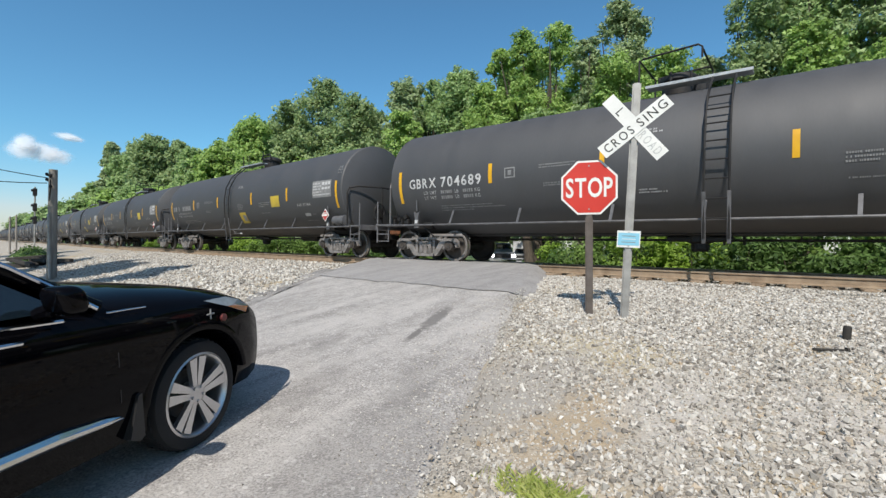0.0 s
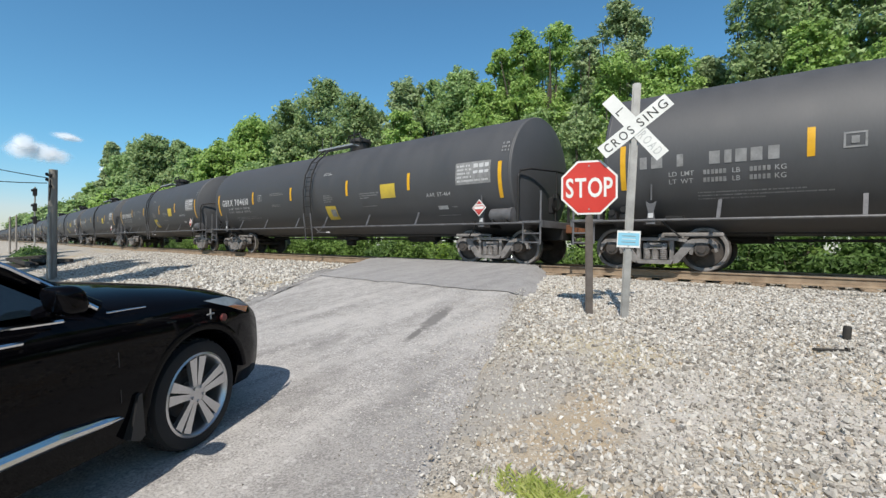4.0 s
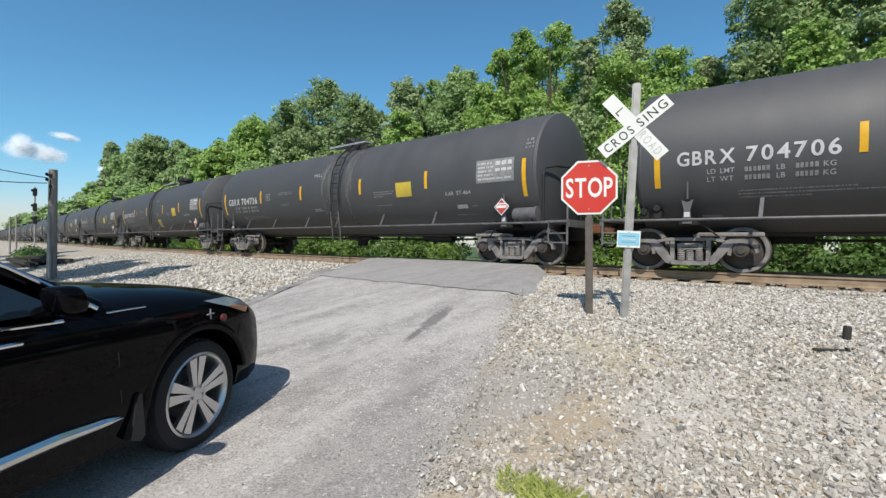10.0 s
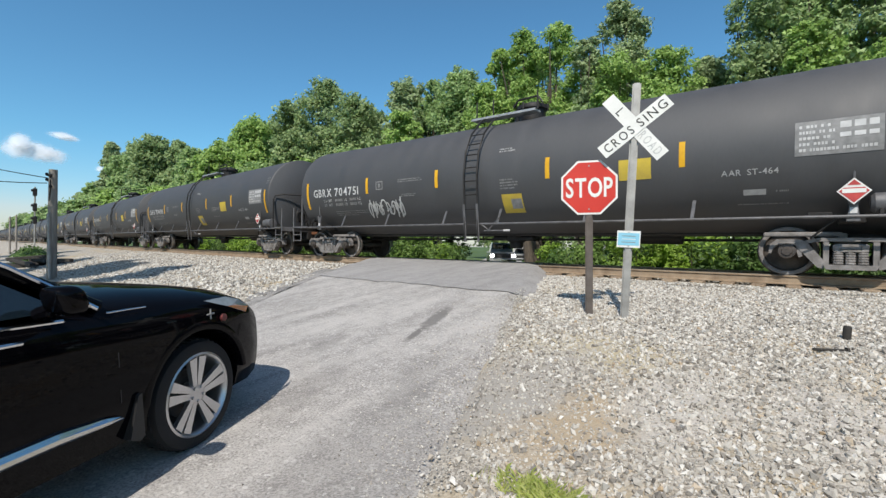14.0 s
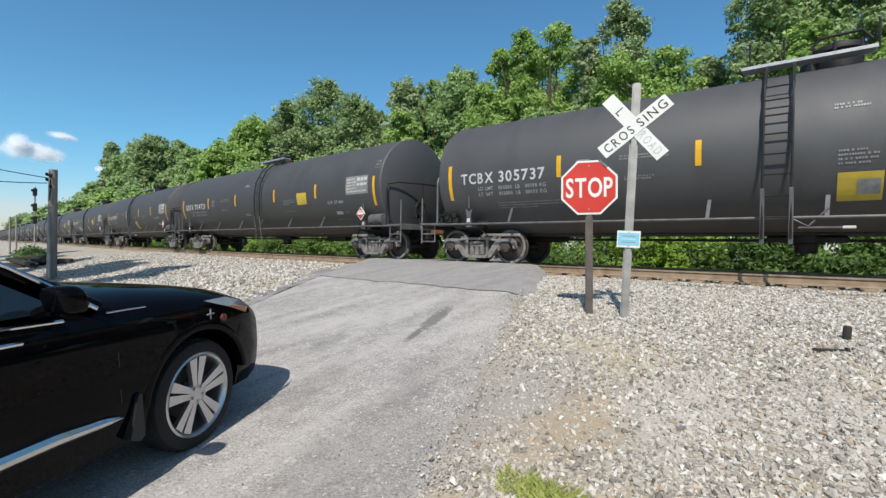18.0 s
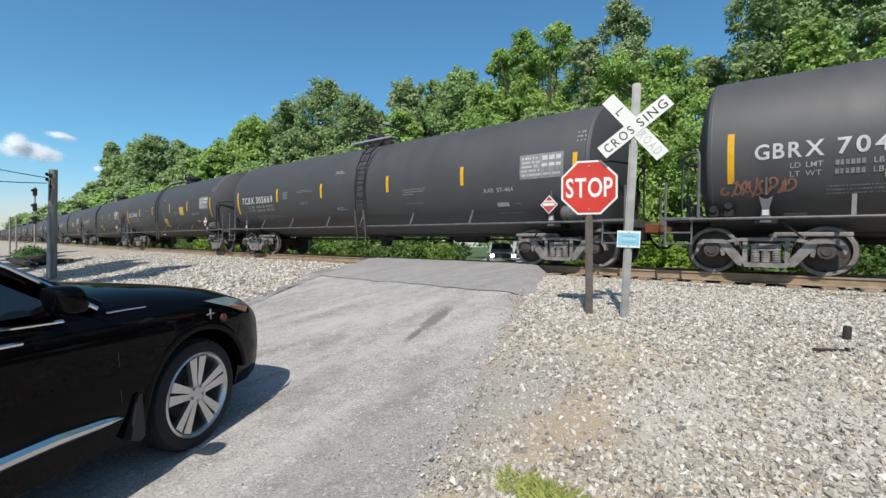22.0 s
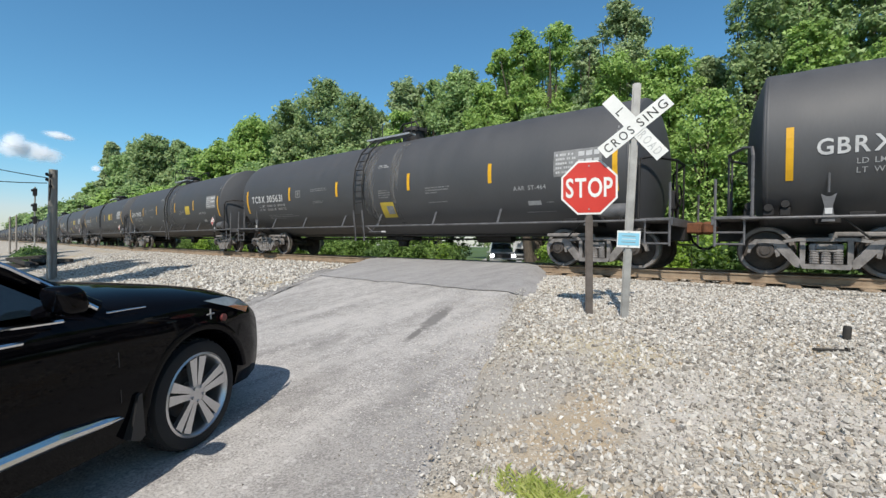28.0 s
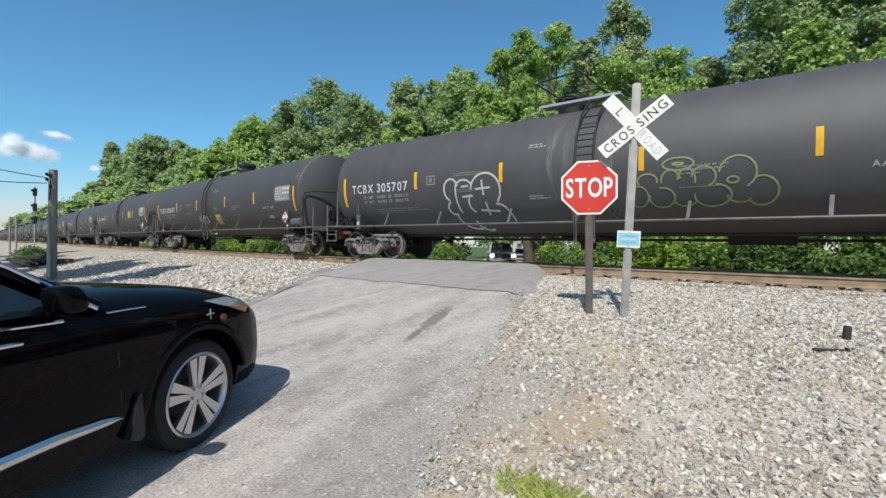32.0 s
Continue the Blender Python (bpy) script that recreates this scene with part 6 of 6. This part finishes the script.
for k, (x, y, h) in enumerate(((-22.4, 14.4, 2.4), (-21.1, 15.0, 2.2), (-26.8, 20.7, 2.6), (-25.4, 21.8, 2.6), (-28.6, 20.0, 2.8), (-18.2, 9.5, 2.2), (-20.2, 12.5, 2.4), (-22.3, 15.5, 2.2), (-24.4, 19, 2.4), (-27.0, 23, 2.4), (-8.6, 8.6, 1.8), (-10.0, 11.5, 2.4), (-12.4, 15.0, 2.3), (-14.8, 18.5, 2.3), (-17.0, 22.5, 2.4))):
    build_bush(x, y, h, 1.3, (0, 1, 2)[k % 3], 9500 + k)


# ---- beyond the crossing ----
def build_pickup(x, y, z, turn, paint, label, van=False):
    """An oncoming vehicle seen from the front; its local -y is its front."""
    v = new("pickup_truck" if not van else "delivery_van")
    v.matrix_basis = Matrix.Translation((x, y, z)) @ Matrix.Rotation(radians(turn), 4, "Z")
    H = 1.15
    bm = bm_new()
    prism(bm, [(-0.95, 0.45), (0.95, 0.45), (0.98, 0.8), (0.94, H), (-0.94, H), (-0.98, 0.8)], 0.0, 5.2)
    part("body", bm, paint, v)
    bm = bm_new()
    if van:
        prism(bm, [(-0.95, H), (0.95, H), (0.9, 2.6), (-0.9, 2.6)], 1.3, 5.2)
    else:
        a = [bm.verts.new(p) for p in ((-0.85, 1.2, H), (0.85, 1.2, H), (0.7, 1.9, 1.85), (-0.7, 1.9, 1.85), (-0.85, 3.6, H), (0.85, 3.6, H), (0.7, 3.3, 1.85), (-0.7, 3.3, 1.85))]
        for ids in ((0, 1, 2, 3), (4, 5, 6, 7), (0, 3, 7, 4), (1, 2, 6, 5), (3, 2, 6, 7)):
            bm.faces.new([a[i_] for i_ in ids])
    part("cab", bm, paint, v)
    bm = bm_new()
    prism(bm, [(-0.74, 1.22), (0.74, 1.22), (0.62, 1.76), (-0.62, 1.76)], 1.18 if van else 1.42, 1.22 if van else 1.5)
    part("windscreen", bm, M_GLASSDARK, v)
    bm = bm_new()
    prism(bm, [(-0.6, 0.72), (0.6, 0.72), (0.6, 1.04), (-0.6, 1.04)], -0.03, 0.01)
    part("grille", bm, M_TRIMBLACK, v)
    bm = bm_new()
    prism(bm, [(-0.96, 0.42), (0.96, 0.42), (0.96, 0.62), (-0.96, 0.62)], -0.12, 0.02)
    part("bumper", bm, M_CHROME, v)
    for sx in (-1, 1):
        bm = bm_new()
        box(bm, sx * 0.78, -0.02, 0.88, 0.30, 0.06, 0.22, 0.03)
        part("headlamp", bm, M_LAMPON, v, "lit headlamp")
        for yy in (0.9, 4.2):
            bm = bm_new()
            lathe(bm, ((0.0001, sx * 0.98), (0.2, sx * 0.98), (0.38, sx * 0.95), (0.38, sx * 0.75), (0.0001, sx * 0.75)), 18, "x")
            w = part("wheel", bm, M_RUBBER, v)
            w.location = (0, yy, 0.38)
    return tagged(v, label, "van" if van else "truck")


M_PALEPAINT = mat("pale_paint", (0.62, 0.63, 0.64), (0.52, 0.53, 0.54), 0.3, 0.1, 2, 30, 0, coat=0.6)
M_GREYPAINT = mat("grey_paint", (0.30, 0.32, 0.34), (0.22, 0.24, 0.26), 0.3, 0.2, 2, 30, 0, coat=0.6)
build_pickup(-17.9, 17.8, float(road_z(-17.9, 17.8)) + 0.02, 36, M_GREYPAINT, "silver-grey pickup truck waiting with lit headlamps")
build_pickup(-20.4, 28.6, float(road_z(-20.4, 28.6)) + 0.02, 30, M_PALEPAINT, "pale delivery van waiting behind the pickup", True)
build_pickup(-25.4, 34.0, float(road_z(-25.4, 34.0)) + 0.02, 30, M_PALEPAINT, "pale high-roofed van at the back of the queue", True)


def build_yellow_sign():
    s_ = new("warning_sign")
    s_.matrix_basis = facing(-10.9, 12.6, float(ground_z(-10.9, 12.6)), 0.42, -0.9)
    bm = bm_new()
    prism(bm, [(-0.03, -0.2), (0.03, -0.2), (0.03, 1.2), (-0.03, 1.2)], 0.01, 0.05)
    part("post", bm, M_GALVPOST, s_)
    bm = bm_new()
    prism(bm, [(0, 0.72), (0.42, 1.14), (0, 1.56), (-0.42, 1.14)], 0.0, 0.008)
    part("sign_plate", bm, M_MUSTARD, s_, "yellow diamond plate")
    return tagged(s_, "yellow diamond warning sign among the shrubs", "road sign")


build_yellow_sign()


# ---- left: pole, wires, signal, posts ----
def build_pole(x, y, top, label):
    p = new("utility_pole")
    z0 = float(ground_z(x, y)) - 0.3
    p.location = (x, y, z0)
    bm = bm_new()
    rod(bm, (0, 0, 0), (0.05, 0.02, top - z0), 0.165, 0.135, seg=14)
    part("shaft", bm, M_POLE, p, smooth=40)
    bm = bm_new()
    rod(bm, (0.22, -0.1, 0.3), (0.10, -0.12, (top - z0) * 0.62), 0.05, seg=8)
    part("conduit", bm, M_GALVPOST, p, "grey cable guard")
    for k, (dx, dz) in enumerate(((-0.3, -0.25), (-0.3, -0.45), (0.24, -0.35), (0.26, -0.75))):
        bm = bm_new()
        rod(bm, (0, -0.05, top - z0 + dz), (dx, -0.1, top - z0 + dz + 0.05), 0.025, seg=6)
        lathe_r = lathe(bm, ((0.0, 0.0), (0.05, 0.02), (0.06, 0.07), (0.03, 0.12), (0.0, 0.13)), 8, "z")
        bmesh.ops.translate(bm, vec=(dx, -0.1, top - z0 + dz + 0.03), verts=[v for g_ in lathe_r for v in g_])
        part("insulator", bm, M_IRON, p)
    bm = bm_new()
    pipe(bm, [(0.24, -0.1, top - z0 - 0.4), (0.36, -0.12, top - z0 - 0.7), (0.28, -0.12, top - z0 - 1.0), (0.16, -0.12, top - z0 - 1.2)], 0.02)
    part("drip_loop", bm, M_IRON, p)
    return tagged(p, label, "pole")


build_pole(-22.6, -7.2, 3.05, "short weathered wooden pole with line fittings")
build_pole(-26.5, -19.5, 6.5, "weathered wooden pole carrying a service wire")


def build_wire(a, b, sag, label):
    bm = bm_new()
    a, b = Vector(a), Vector(b)
    pts = [a.lerp(b, k / 16) - Vector((0, 0, sag * 4 * (k / 16) * (1 - k / 16))) for k in range(17)]
    pipe(bm, pts, 0.016, 5)
    return tagged(part("wire", bm, M_IRON), label, "wire")


build_wire((-22.85, -7.3, 2.75), (-26.4, -19.4, 6.2), 0.5, "sagging black wire between two poles")
build_wire((-22.85, -7.3, 2.55), (-26.4, -19.4, 5.6), 1.0, "slack black wire between two poles")


def build_signal():
    s_ = new("railway_signal")
    s_.location = (-59.0, -1.45, float(ground_z(-54.6, -1.6)))
    bm = bm_new()
    rod(bm, (0, 0, 0), (0, 0, 6.1), 0.07, seg=8)
    part("mast", bm, M_GALVPOST, s_)
    for k, zz in enumerate((2.9, 4.15, 5.6)):
        bm = bm_new()
        box(bm, 0, 0, zz, 0.42, 0.3, 0.75, 0.06)
        rod(bm, (0.1, -0.3, zz + 0.15), (0.1, 0.0, zz + 0.15), 0.12, seg=10)
        part("signal_head", bm, M_IRON, s_, "black signal head")
    bm = bm_new()
    for zz in np.arange(0.4, 5.6, 0.4):
        rod(bm, (-0.35, 0.1, zz), (-0.05, 0.1, zz), 0.02, seg=5)
    rod(bm, (-0.35, 0.1, 0.2), (-0.35, 0.1, 5.7), 0.025, seg=5)
    part("ladder", bm, M_GALVPOST, s_)
    return tagged(s_, "slim railway signal mast with three black heads", "signal")


build_signal()
for x, y, h in ((-59.24, -3.19, 3.5), (-58.76, -2.81, 3.6)):
    bm = bm_new()
    rod(bm, (0, 0, -0.3), (0, 0, h), 0.085, 0.07, seg=10)
    ob = part("wooden_post", bm, M_POLE, smooth=40)
    ob.location = (x, y, float(ground_z(x, y)))
    tagged(ob, "plain grey wooden post beside the line", "post", "posts beside the line")
# made-up heap of dark timbers in place of unclear dark clutter and shade
rs_ = random.Random(9)
for k in range(9):
    bm = bm_new()
    box(bm, 0, 0, 0, 2.5, 0.22, 0.18, 0.02)
    ob = part("standin_tie", bm, M_BIN)
    x, y = -31.2 + rs_.uniform(-1.2, 1.2), -6.2 + rs_.uniform(-0.7, 0.7)
    ob.matrix_basis = pose(x, y, float(ground_z(x, y)) + 0.1 + 0.19 * (k // 4), rs_.uniform(-5, 5), rs_.uniform(-6, 6), rs_.uniform(0, 50))
    tagged(ob, "dark timber standing in for unclear shaded clutter", "railway tie", "heap of old ties")


# ---- cloud ----
def cloud_mat():
    """Thin white vapour: dense in the middle of each billow, torn by noise towards its rim."""
    m, nt, b = nodes_of("cloud_white")
    N, Lk = nt.nodes, nt.links
    b.inputs["Base Color"].default_value = (0.93, 0.93, 0.94, 1)
    b.inputs["Roughness"].default_value = 1.0
    b.inputs["Specular IOR Level"].default_value = 0.0
    tc, uv, nz, gr, ad, ramp = (N.new("ShaderNode" + k) for k in ("TexCoord", "UVMap", "TexNoise", "TexGradient", "Math", "ValToRGB"))
    nz.inputs["Scale"].default_value, nz.inputs["Detail"].default_value = 0.09, 6
    gr.gradient_type = "SPHERICAL"
    Lk.new(tc.outputs["Object"], nz.inputs["Vector"])
    Lk.new(uv.outputs[0], gr.inputs[0])
    ad.operation = "MULTIPLY_ADD"
    ad.inputs[1].default_value = 0.5
    Lk.new(nz.outputs[0], ad.inputs[0])
    Lk.new(gr.outputs["Fac"], ad.inputs[2])
    ramp.color_ramp.interpolation = "EASE"
    ramp.color_ramp.elements[0].position, ramp.color_ramp.elements[1].position = 0.34, 1.2
    ramp.color_ramp.elements[1].color = (0.72, 0.72, 0.72, 1)
    Lk.new(ad.outputs[0], ramp.inputs[0])
    tr, mix, through_, soft_ = (N.new("ShaderNode" + k) for k in ("BsdfTransparent", "MixShader", "BsdfTranslucent", "MixShader"))
    through_.inputs[0].default_value = (0.95, 0.95, 0.96, 1)
    soft_.inputs[0].default_value = 0.3
    Lk.new(b.outputs[0], soft_.inputs[1])
    Lk.new(through_.outputs[0], soft_.inputs[2])
    Lk.new(ramp.outputs[0], mix.inputs[0])
    Lk.new(tr.outputs[0], mix.inputs[1])
    Lk.new(soft_.outputs[0], mix.inputs[2])
    Lk.new(mix.outputs[0], N["Material Output"].inputs[0])
    return m


M_CLOUD = cloud_mat()


def build_cloud(x, y, z, billows, label):
    """Bulging sheets of vapour, one behind another: centre, half width, half height, all in metres."""
    verts, faces, uvs = [], [], []
    n = 24
    for k, (cx, cz, rx, rz) in enumerate(billows):
        o = len(verts)
        for j in range(n + 1):
            for i in range(n + 1):
                u, w = 2 * i / n - 1, 2 * j / n - 1
                verts.append((cx + u * rx, 6 * k - 0.4 * rz * (1 - min(1, u * u + w * w)) + 0.75 * rz * w, cz + w * rz))
                uvs.append((u, w))
        faces += [(o + j * (n + 1) + i, o + j * (n + 1) + i + 1, o + (j + 1) * (n + 1) + i + 1, o + (j + 1) * (n + 1) + i) for j in range(n) for i in range(n)]
    ob = raw("cloud", verts, faces, M_CLOUD, smooth=True)
    layer = ob.data.uv_layers.new(name="uv")
    for lp in ob.data.loops:
        layer.data[lp.index].uv = uvs[lp.vertex_index]
    return tagged(ob, label, "cloud"), Matrix.Translation((x, y, z)) @ Matrix.Rotation(radians(80), 4, "Z")


CLOUDS = [build_cloud(-1141, 190, 171.5, ((-20, 9, 24, 24), (-22, -5, 34, 26), (4, -5, 44, 27), (24, -9, 36, 23)), "small white fair-weather cloud"),
          build_cloud(-1128.5, 231, 199.5, ((-4, 1, 26, 11), (8, -2, 24, 9)), "thin wisp of white cloud"),
          build_cloud(-1123.6, 289, 143.8, ((0, 0, 12, 10),), "scrap of white cloud above the trees")]


# ---- small things on the gravel ----
bm = bm_new()
lathe(bm, ((0.0, 0.0), (0.036, 0.0), (0.036, 0.15), (0.028, 0.165), (0.0, 0.165)), 12, "z")
ob = part("pipe_stub", bm, M_BIN, smooth=40)
ob.matrix_basis = pose(0.27, -5.41, float(ground_z(0.27, -5.41)) - 0.01, 4, 3, 0)
tagged(ob, "short dark iron pipe stub standing in gravel", "pipe")
bm = bm_new()
rod(bm, (-0.15, 0, 0), (0.15, 0, 0), 0.014, seg=8)
rod(bm, (0.13, 0, 0), (0.15, 0, 0), 0.03, seg=8)
ob = part("iron_bar", bm, M_BIN)
ob.matrix_basis = pose(0.14, -5.88, float(ground_z(0.14, -5.88)) + 0.035, 0, 0, 30)
tagged(ob, "rusty iron bar lying on the gravel", "bar")


def build_grass():
    rng = np.random.default_rng(3)
    n = 900
    u, w = rng.normal(0, 0.5, n), rng.normal(0, 0.5, n)
    x = -1.14 + 0.27 * u
    y = -9.22 + 0.10 * w
    z = ground_z(x, y) - 0.01
    h = rng.uniform(0.03, 0.085, n)
    a = rng.uniform(0, 6.28, n)
    lean = rng.uniform(0.01, 0.06, n)
    dx, dy = np.cos(a), np.sin(a)
    wd = 0.0035
    v = np.stack([np.stack([x - dy * wd, y + dx * wd, z], 1), np.stack([x + dy * wd, y - dx * wd, z], 1), np.stack([x + dx * lean * 0.5, y + dy * lean * 0.5, z + h * 0.7], 1), np.stack([x + dx * lean * 1.4, y + dy * lean * 1.4, z + h], 1)], 1)
    f = np.arange(n * 4).reshape(n, 4)
    ob = foliage("grass_tuft", v.reshape(-1, 3), f, leaf_mat("grass_blade", (0.27, 0.34, 0.07), (0.42, 0.50, 0.13), (0.58, 0.60, 0.24)), None)
    return tagged(ob, "bright green grass tuft in the gravel", "grass", kind="stuff")


build_grass()


# ---- ballast stones ----
def stone_mat():
    m, nt, b = nodes_of("limestone_ballast")
    N, Lk = nt.nodes, nt.links
    geo, nz, tc = N.new("ShaderNodeNewGeometry"), N.new("ShaderNodeTexNoise"), N.new("ShaderNodeTexCoord")
    nz.inputs["Scale"].default_value = 45
    Lk.new(tc.outputs["Object"], nz.inputs["Vector"])
    ramp = N.new("ShaderNodeValToRGB")
    cols = ((0.0, (0.22, 0.20, 0.175)), (0.16, (0.36, 0.33, 0.29)), (0.42, (0.53, 0.493, 0.435)), (0.74, (0.68, 0.643, 0.58)), (0.94, (0.82, 0.79, 0.735)), (1.0, (0.46, 0.34, 0.21)))
    ramp.color_ramp.elements[0].color, ramp.color_ramp.elements[1].color = (*cols[0][1], 1), (*cols[-1][1], 1)
    for p, c in cols[1:-1]:
        ramp.color_ramp.elements.new(p).color = (*c, 1)
    Lk.new(geo.outputs["Random Per Island"], ramp.inputs[0])
    mx = N.new("ShaderNodeMix")
    mx.data_type, mx.blend_type = "RGBA", "MULTIPLY"
    mx.inputs[0].default_value = 0.35
    Lk.new(ramp.outputs[0], mx.inputs[6])
    Lk.new(nz.outputs[0], mx.inputs[7])
    Lk.new(mx.outputs[2], b.inputs["Base Color"])
    b.inputs["Roughness"].default_value = 0.9
    return m


def build_stones(name, x0, x1, d0, d1, count, smin, smax, seed, label, lane=False):
    """Angular stones strewn between two distances from the track, thinned on the soil patches, none on the road."""
    rng = np.random.default_rng(seed)
    x = rng.uniform(x0, x1, count)
    d = rng.uniform(d0, d1, count)
    yc, hh = np.interp(x, _x, _y), np.interp(x, _x, _h)
    y = yc + d / np.cos(hh)
    u = road_u(x, y)
    keep = (u < -0.004 + 0.02 * rng.normal(size=count)) | (u > 1.0)
    soil = sum(np.exp(-(((x - px) / rx) ** 2 + ((y - py) / ry) ** 2)) * (0.9 if k == 0 else 0.6) for k, (px, py, rx, ry, _) in enumerate(PATCHES))
    soil = soil + 0.8 * np.exp(-((u / 0.045) ** 2)) * (y < -5)
    keep &= rng.uniform(size=count) > np.clip(soil, 0, 1) * (0.95 if smin > 0.015 else 0.1)
    if lane:
        keep = (u > -0.01) & (u < 0.02 + 0.10 * np.abs(rng.normal(size=count)))
    x, y = x[keep], y[keep]
    n = len(x)
    nb = np.array([0.025 * noise.noise(Vector((a * 1.3, b * 1.3, 0))) + 0.05 * noise.noise(Vector((a * 0.35, b * 0.35, 7))) for a, b in zip(x, y)])
    z = ground_z(x, y) + nb * (np.abs(lat_of(x, y)) > 1.6)
    if lane:
        z = road_z(x, y) + 0.004
    size = rng.uniform(smin, smax, n) * rng.choice([0.6, 1.0, 1.25], n, p=[0.35, 0.5, 0.15])
    lump = np.array([(1, 0, 0), (-1, 0, 0), (0, 1, 0), (0, -1, 0), (0, 0, 1), (0, 0, -1)], float)
    v = (lump[None] * rng.uniform(0.7, 1.15, (n, 6, 1)) + rng.uniform(-0.28, 0.28, (n, 6, 3))) * np.array([1.0, 0.82, 0.68]) * size[:, None, None] * 0.66
    q = rng.normal(size=(n, 4))
    q /= np.linalg.norm(q, axis=1, keepdims=True)
    w_, i_, j_, k_ = q.T
    Rm = np.stack([1 - 2 * (j_ ** 2 + k_ ** 2), 2 * (i_ * j_ - k_ * w_), 2 * (i_ * k_ + j_ * w_), 2 * (i_ * j_ + k_ * w_), 1 - 2 * (i_ ** 2 + k_ ** 2), 2 * (j_ * k_ - i_ * w_), 2 * (i_ * k_ - j_ * w_), 2 * (j_ * k_ + i_ * w_), 1 - 2 * (i_ ** 2 + j_ ** 2)], 1).reshape(n, 3, 3)
    v = np.einsum("nij,nkj->nki", Rm, v) + np.stack([x, y, z + size * 0.18], 1)[:, None]
    tri = np.array([(0, 2, 4), (2, 1, 4), (1, 3, 4), (3, 0, 4), (2, 0, 5), (1, 2, 5), (3, 1, 5), (0, 3, 5)])
    f = (tri[None] + (np.arange(n) * 6)[:, None, None]).reshape(-1, 3)
    ob = foliage(name, v.reshape(-1, 3), f, M_STONE, None)
    return tagged(ob, label, "gravel", kind="stuff")


M_STONE = stone_mat()
build_stones("ballast_stones", -5.5, 4.5, -9.6, -1.28, 98000, 0.022, 0.050, 1, "loose angular white limestone ballast")
build_stones("grit", -5.2, -0.5, -10.6, -4.2, 30000, 0.007, 0.018, 12, "loose grit strewn along the margin of the lane", True)
build_stones("grit", -4.5, 2.2, -9.6, -4.5, 40000, 0.010, 0.022, 7, "fine pale limestone grit between the stones")
build_stones("ballast_stones", -34, -7.0, -7.5, -1.28, 34000, 0.045, 0.09, 2, "pale limestone ballast on the embankment slope")
build_stones("ballast_stones", -3.0, 14.0, -17.0, -9.5, 14000, 0.03, 0.07, 8, "scattered limestone ballast beside the lane")
build_stones("ballast_stones", 4.4, 14.0, -9.6, -1.28, 12000, 0.03, 0.07, 9, "limestone ballast along the rails")
build_stones("ballast_stones", -70, 8, 0.95, 3.6, 9000, 0.06, 0.11, 3, "limestone ballast behind the rails")
build_stones("ballast_stones", -20, 6, -0.66, 0.66, 5000, 0.04, 0.08, 4, "limestone ballast between the rails")


# ---- ties ----
def build_ties():
    bm = bm_new()
    box(bm, 0, 0, 0, 0.23, 2.6, 0.18, 0.012)
    me = None
    rnd = random.Random(2)
    bed = tagged(new("track_bed"), "row of weathered timber ties under the rails", "railway ties", kind="structure")
    first = part("tie", bm, M_TIE, bed)
    s_ = -70.0
    while s_ < 24:
        x, y, h = line(s_)
        u = float(road_u(x, y))
        if not -0.02 < u < 1.02:
            ob = first if me is None else new("tie", me)
            me = first.data
            ob.parent = bed
            ob.matrix_basis = Matrix.Translation((x, y, RAIL_Z - 0.178 - 0.092)) @ Matrix.Rotation(h + rnd.uniform(-0.02, 0.02), 4, "Z") @ Matrix.Translation((0, rnd.uniform(-0.06, 0.06), 0))
        s_ += 0.52


build_ties()

def motions():
    for i, car in TRAIN:
        walk(car, [(t, car_pose(i, t)) for t in range(0, 33, 1)])
        # the wheels are keyed frame by frame while the car is near the crossing
        for bogie in [o for o in car.children if o.name.startswith("bogie")]:
            sets = [o for o in bogie.children if o.name.startswith("wheelset")]
            t_pass = 13 + (STRIPE0 + 7.72 + SPACING * i + 9) / SPEED
            f0, f1 = max(0, int((t_pass - 2.2) * FPS)), min(32 * FPS, int((t_pass + 3.4) * FPS))
            step = -math.degrees(SPEED / 0.457) / FPS
            for w in sets:
                x, y, z = w.location
                rows = [(0.0, pose(x, y, z))] if f0 > 0 or f1 <= 0 else []
                rows += [(f / FPS, pose(x, y, z, 0, (f - f0) * step, 0)) for f in range(f0, f1 + 1)] if f1 > f0 else []
                if not rows or rows[-1][0] < 32.0:
                    rows.append((32.0, rows[-1][1]))
                walk(w, rows)

    for (cloud, m), drift in zip(CLOUDS, (17.0, 17.0, 17.0)):
        walk(cloud, [(0.0, m), (32.0, Matrix.Translation((0, -drift, 0)) @ m)])


motions()
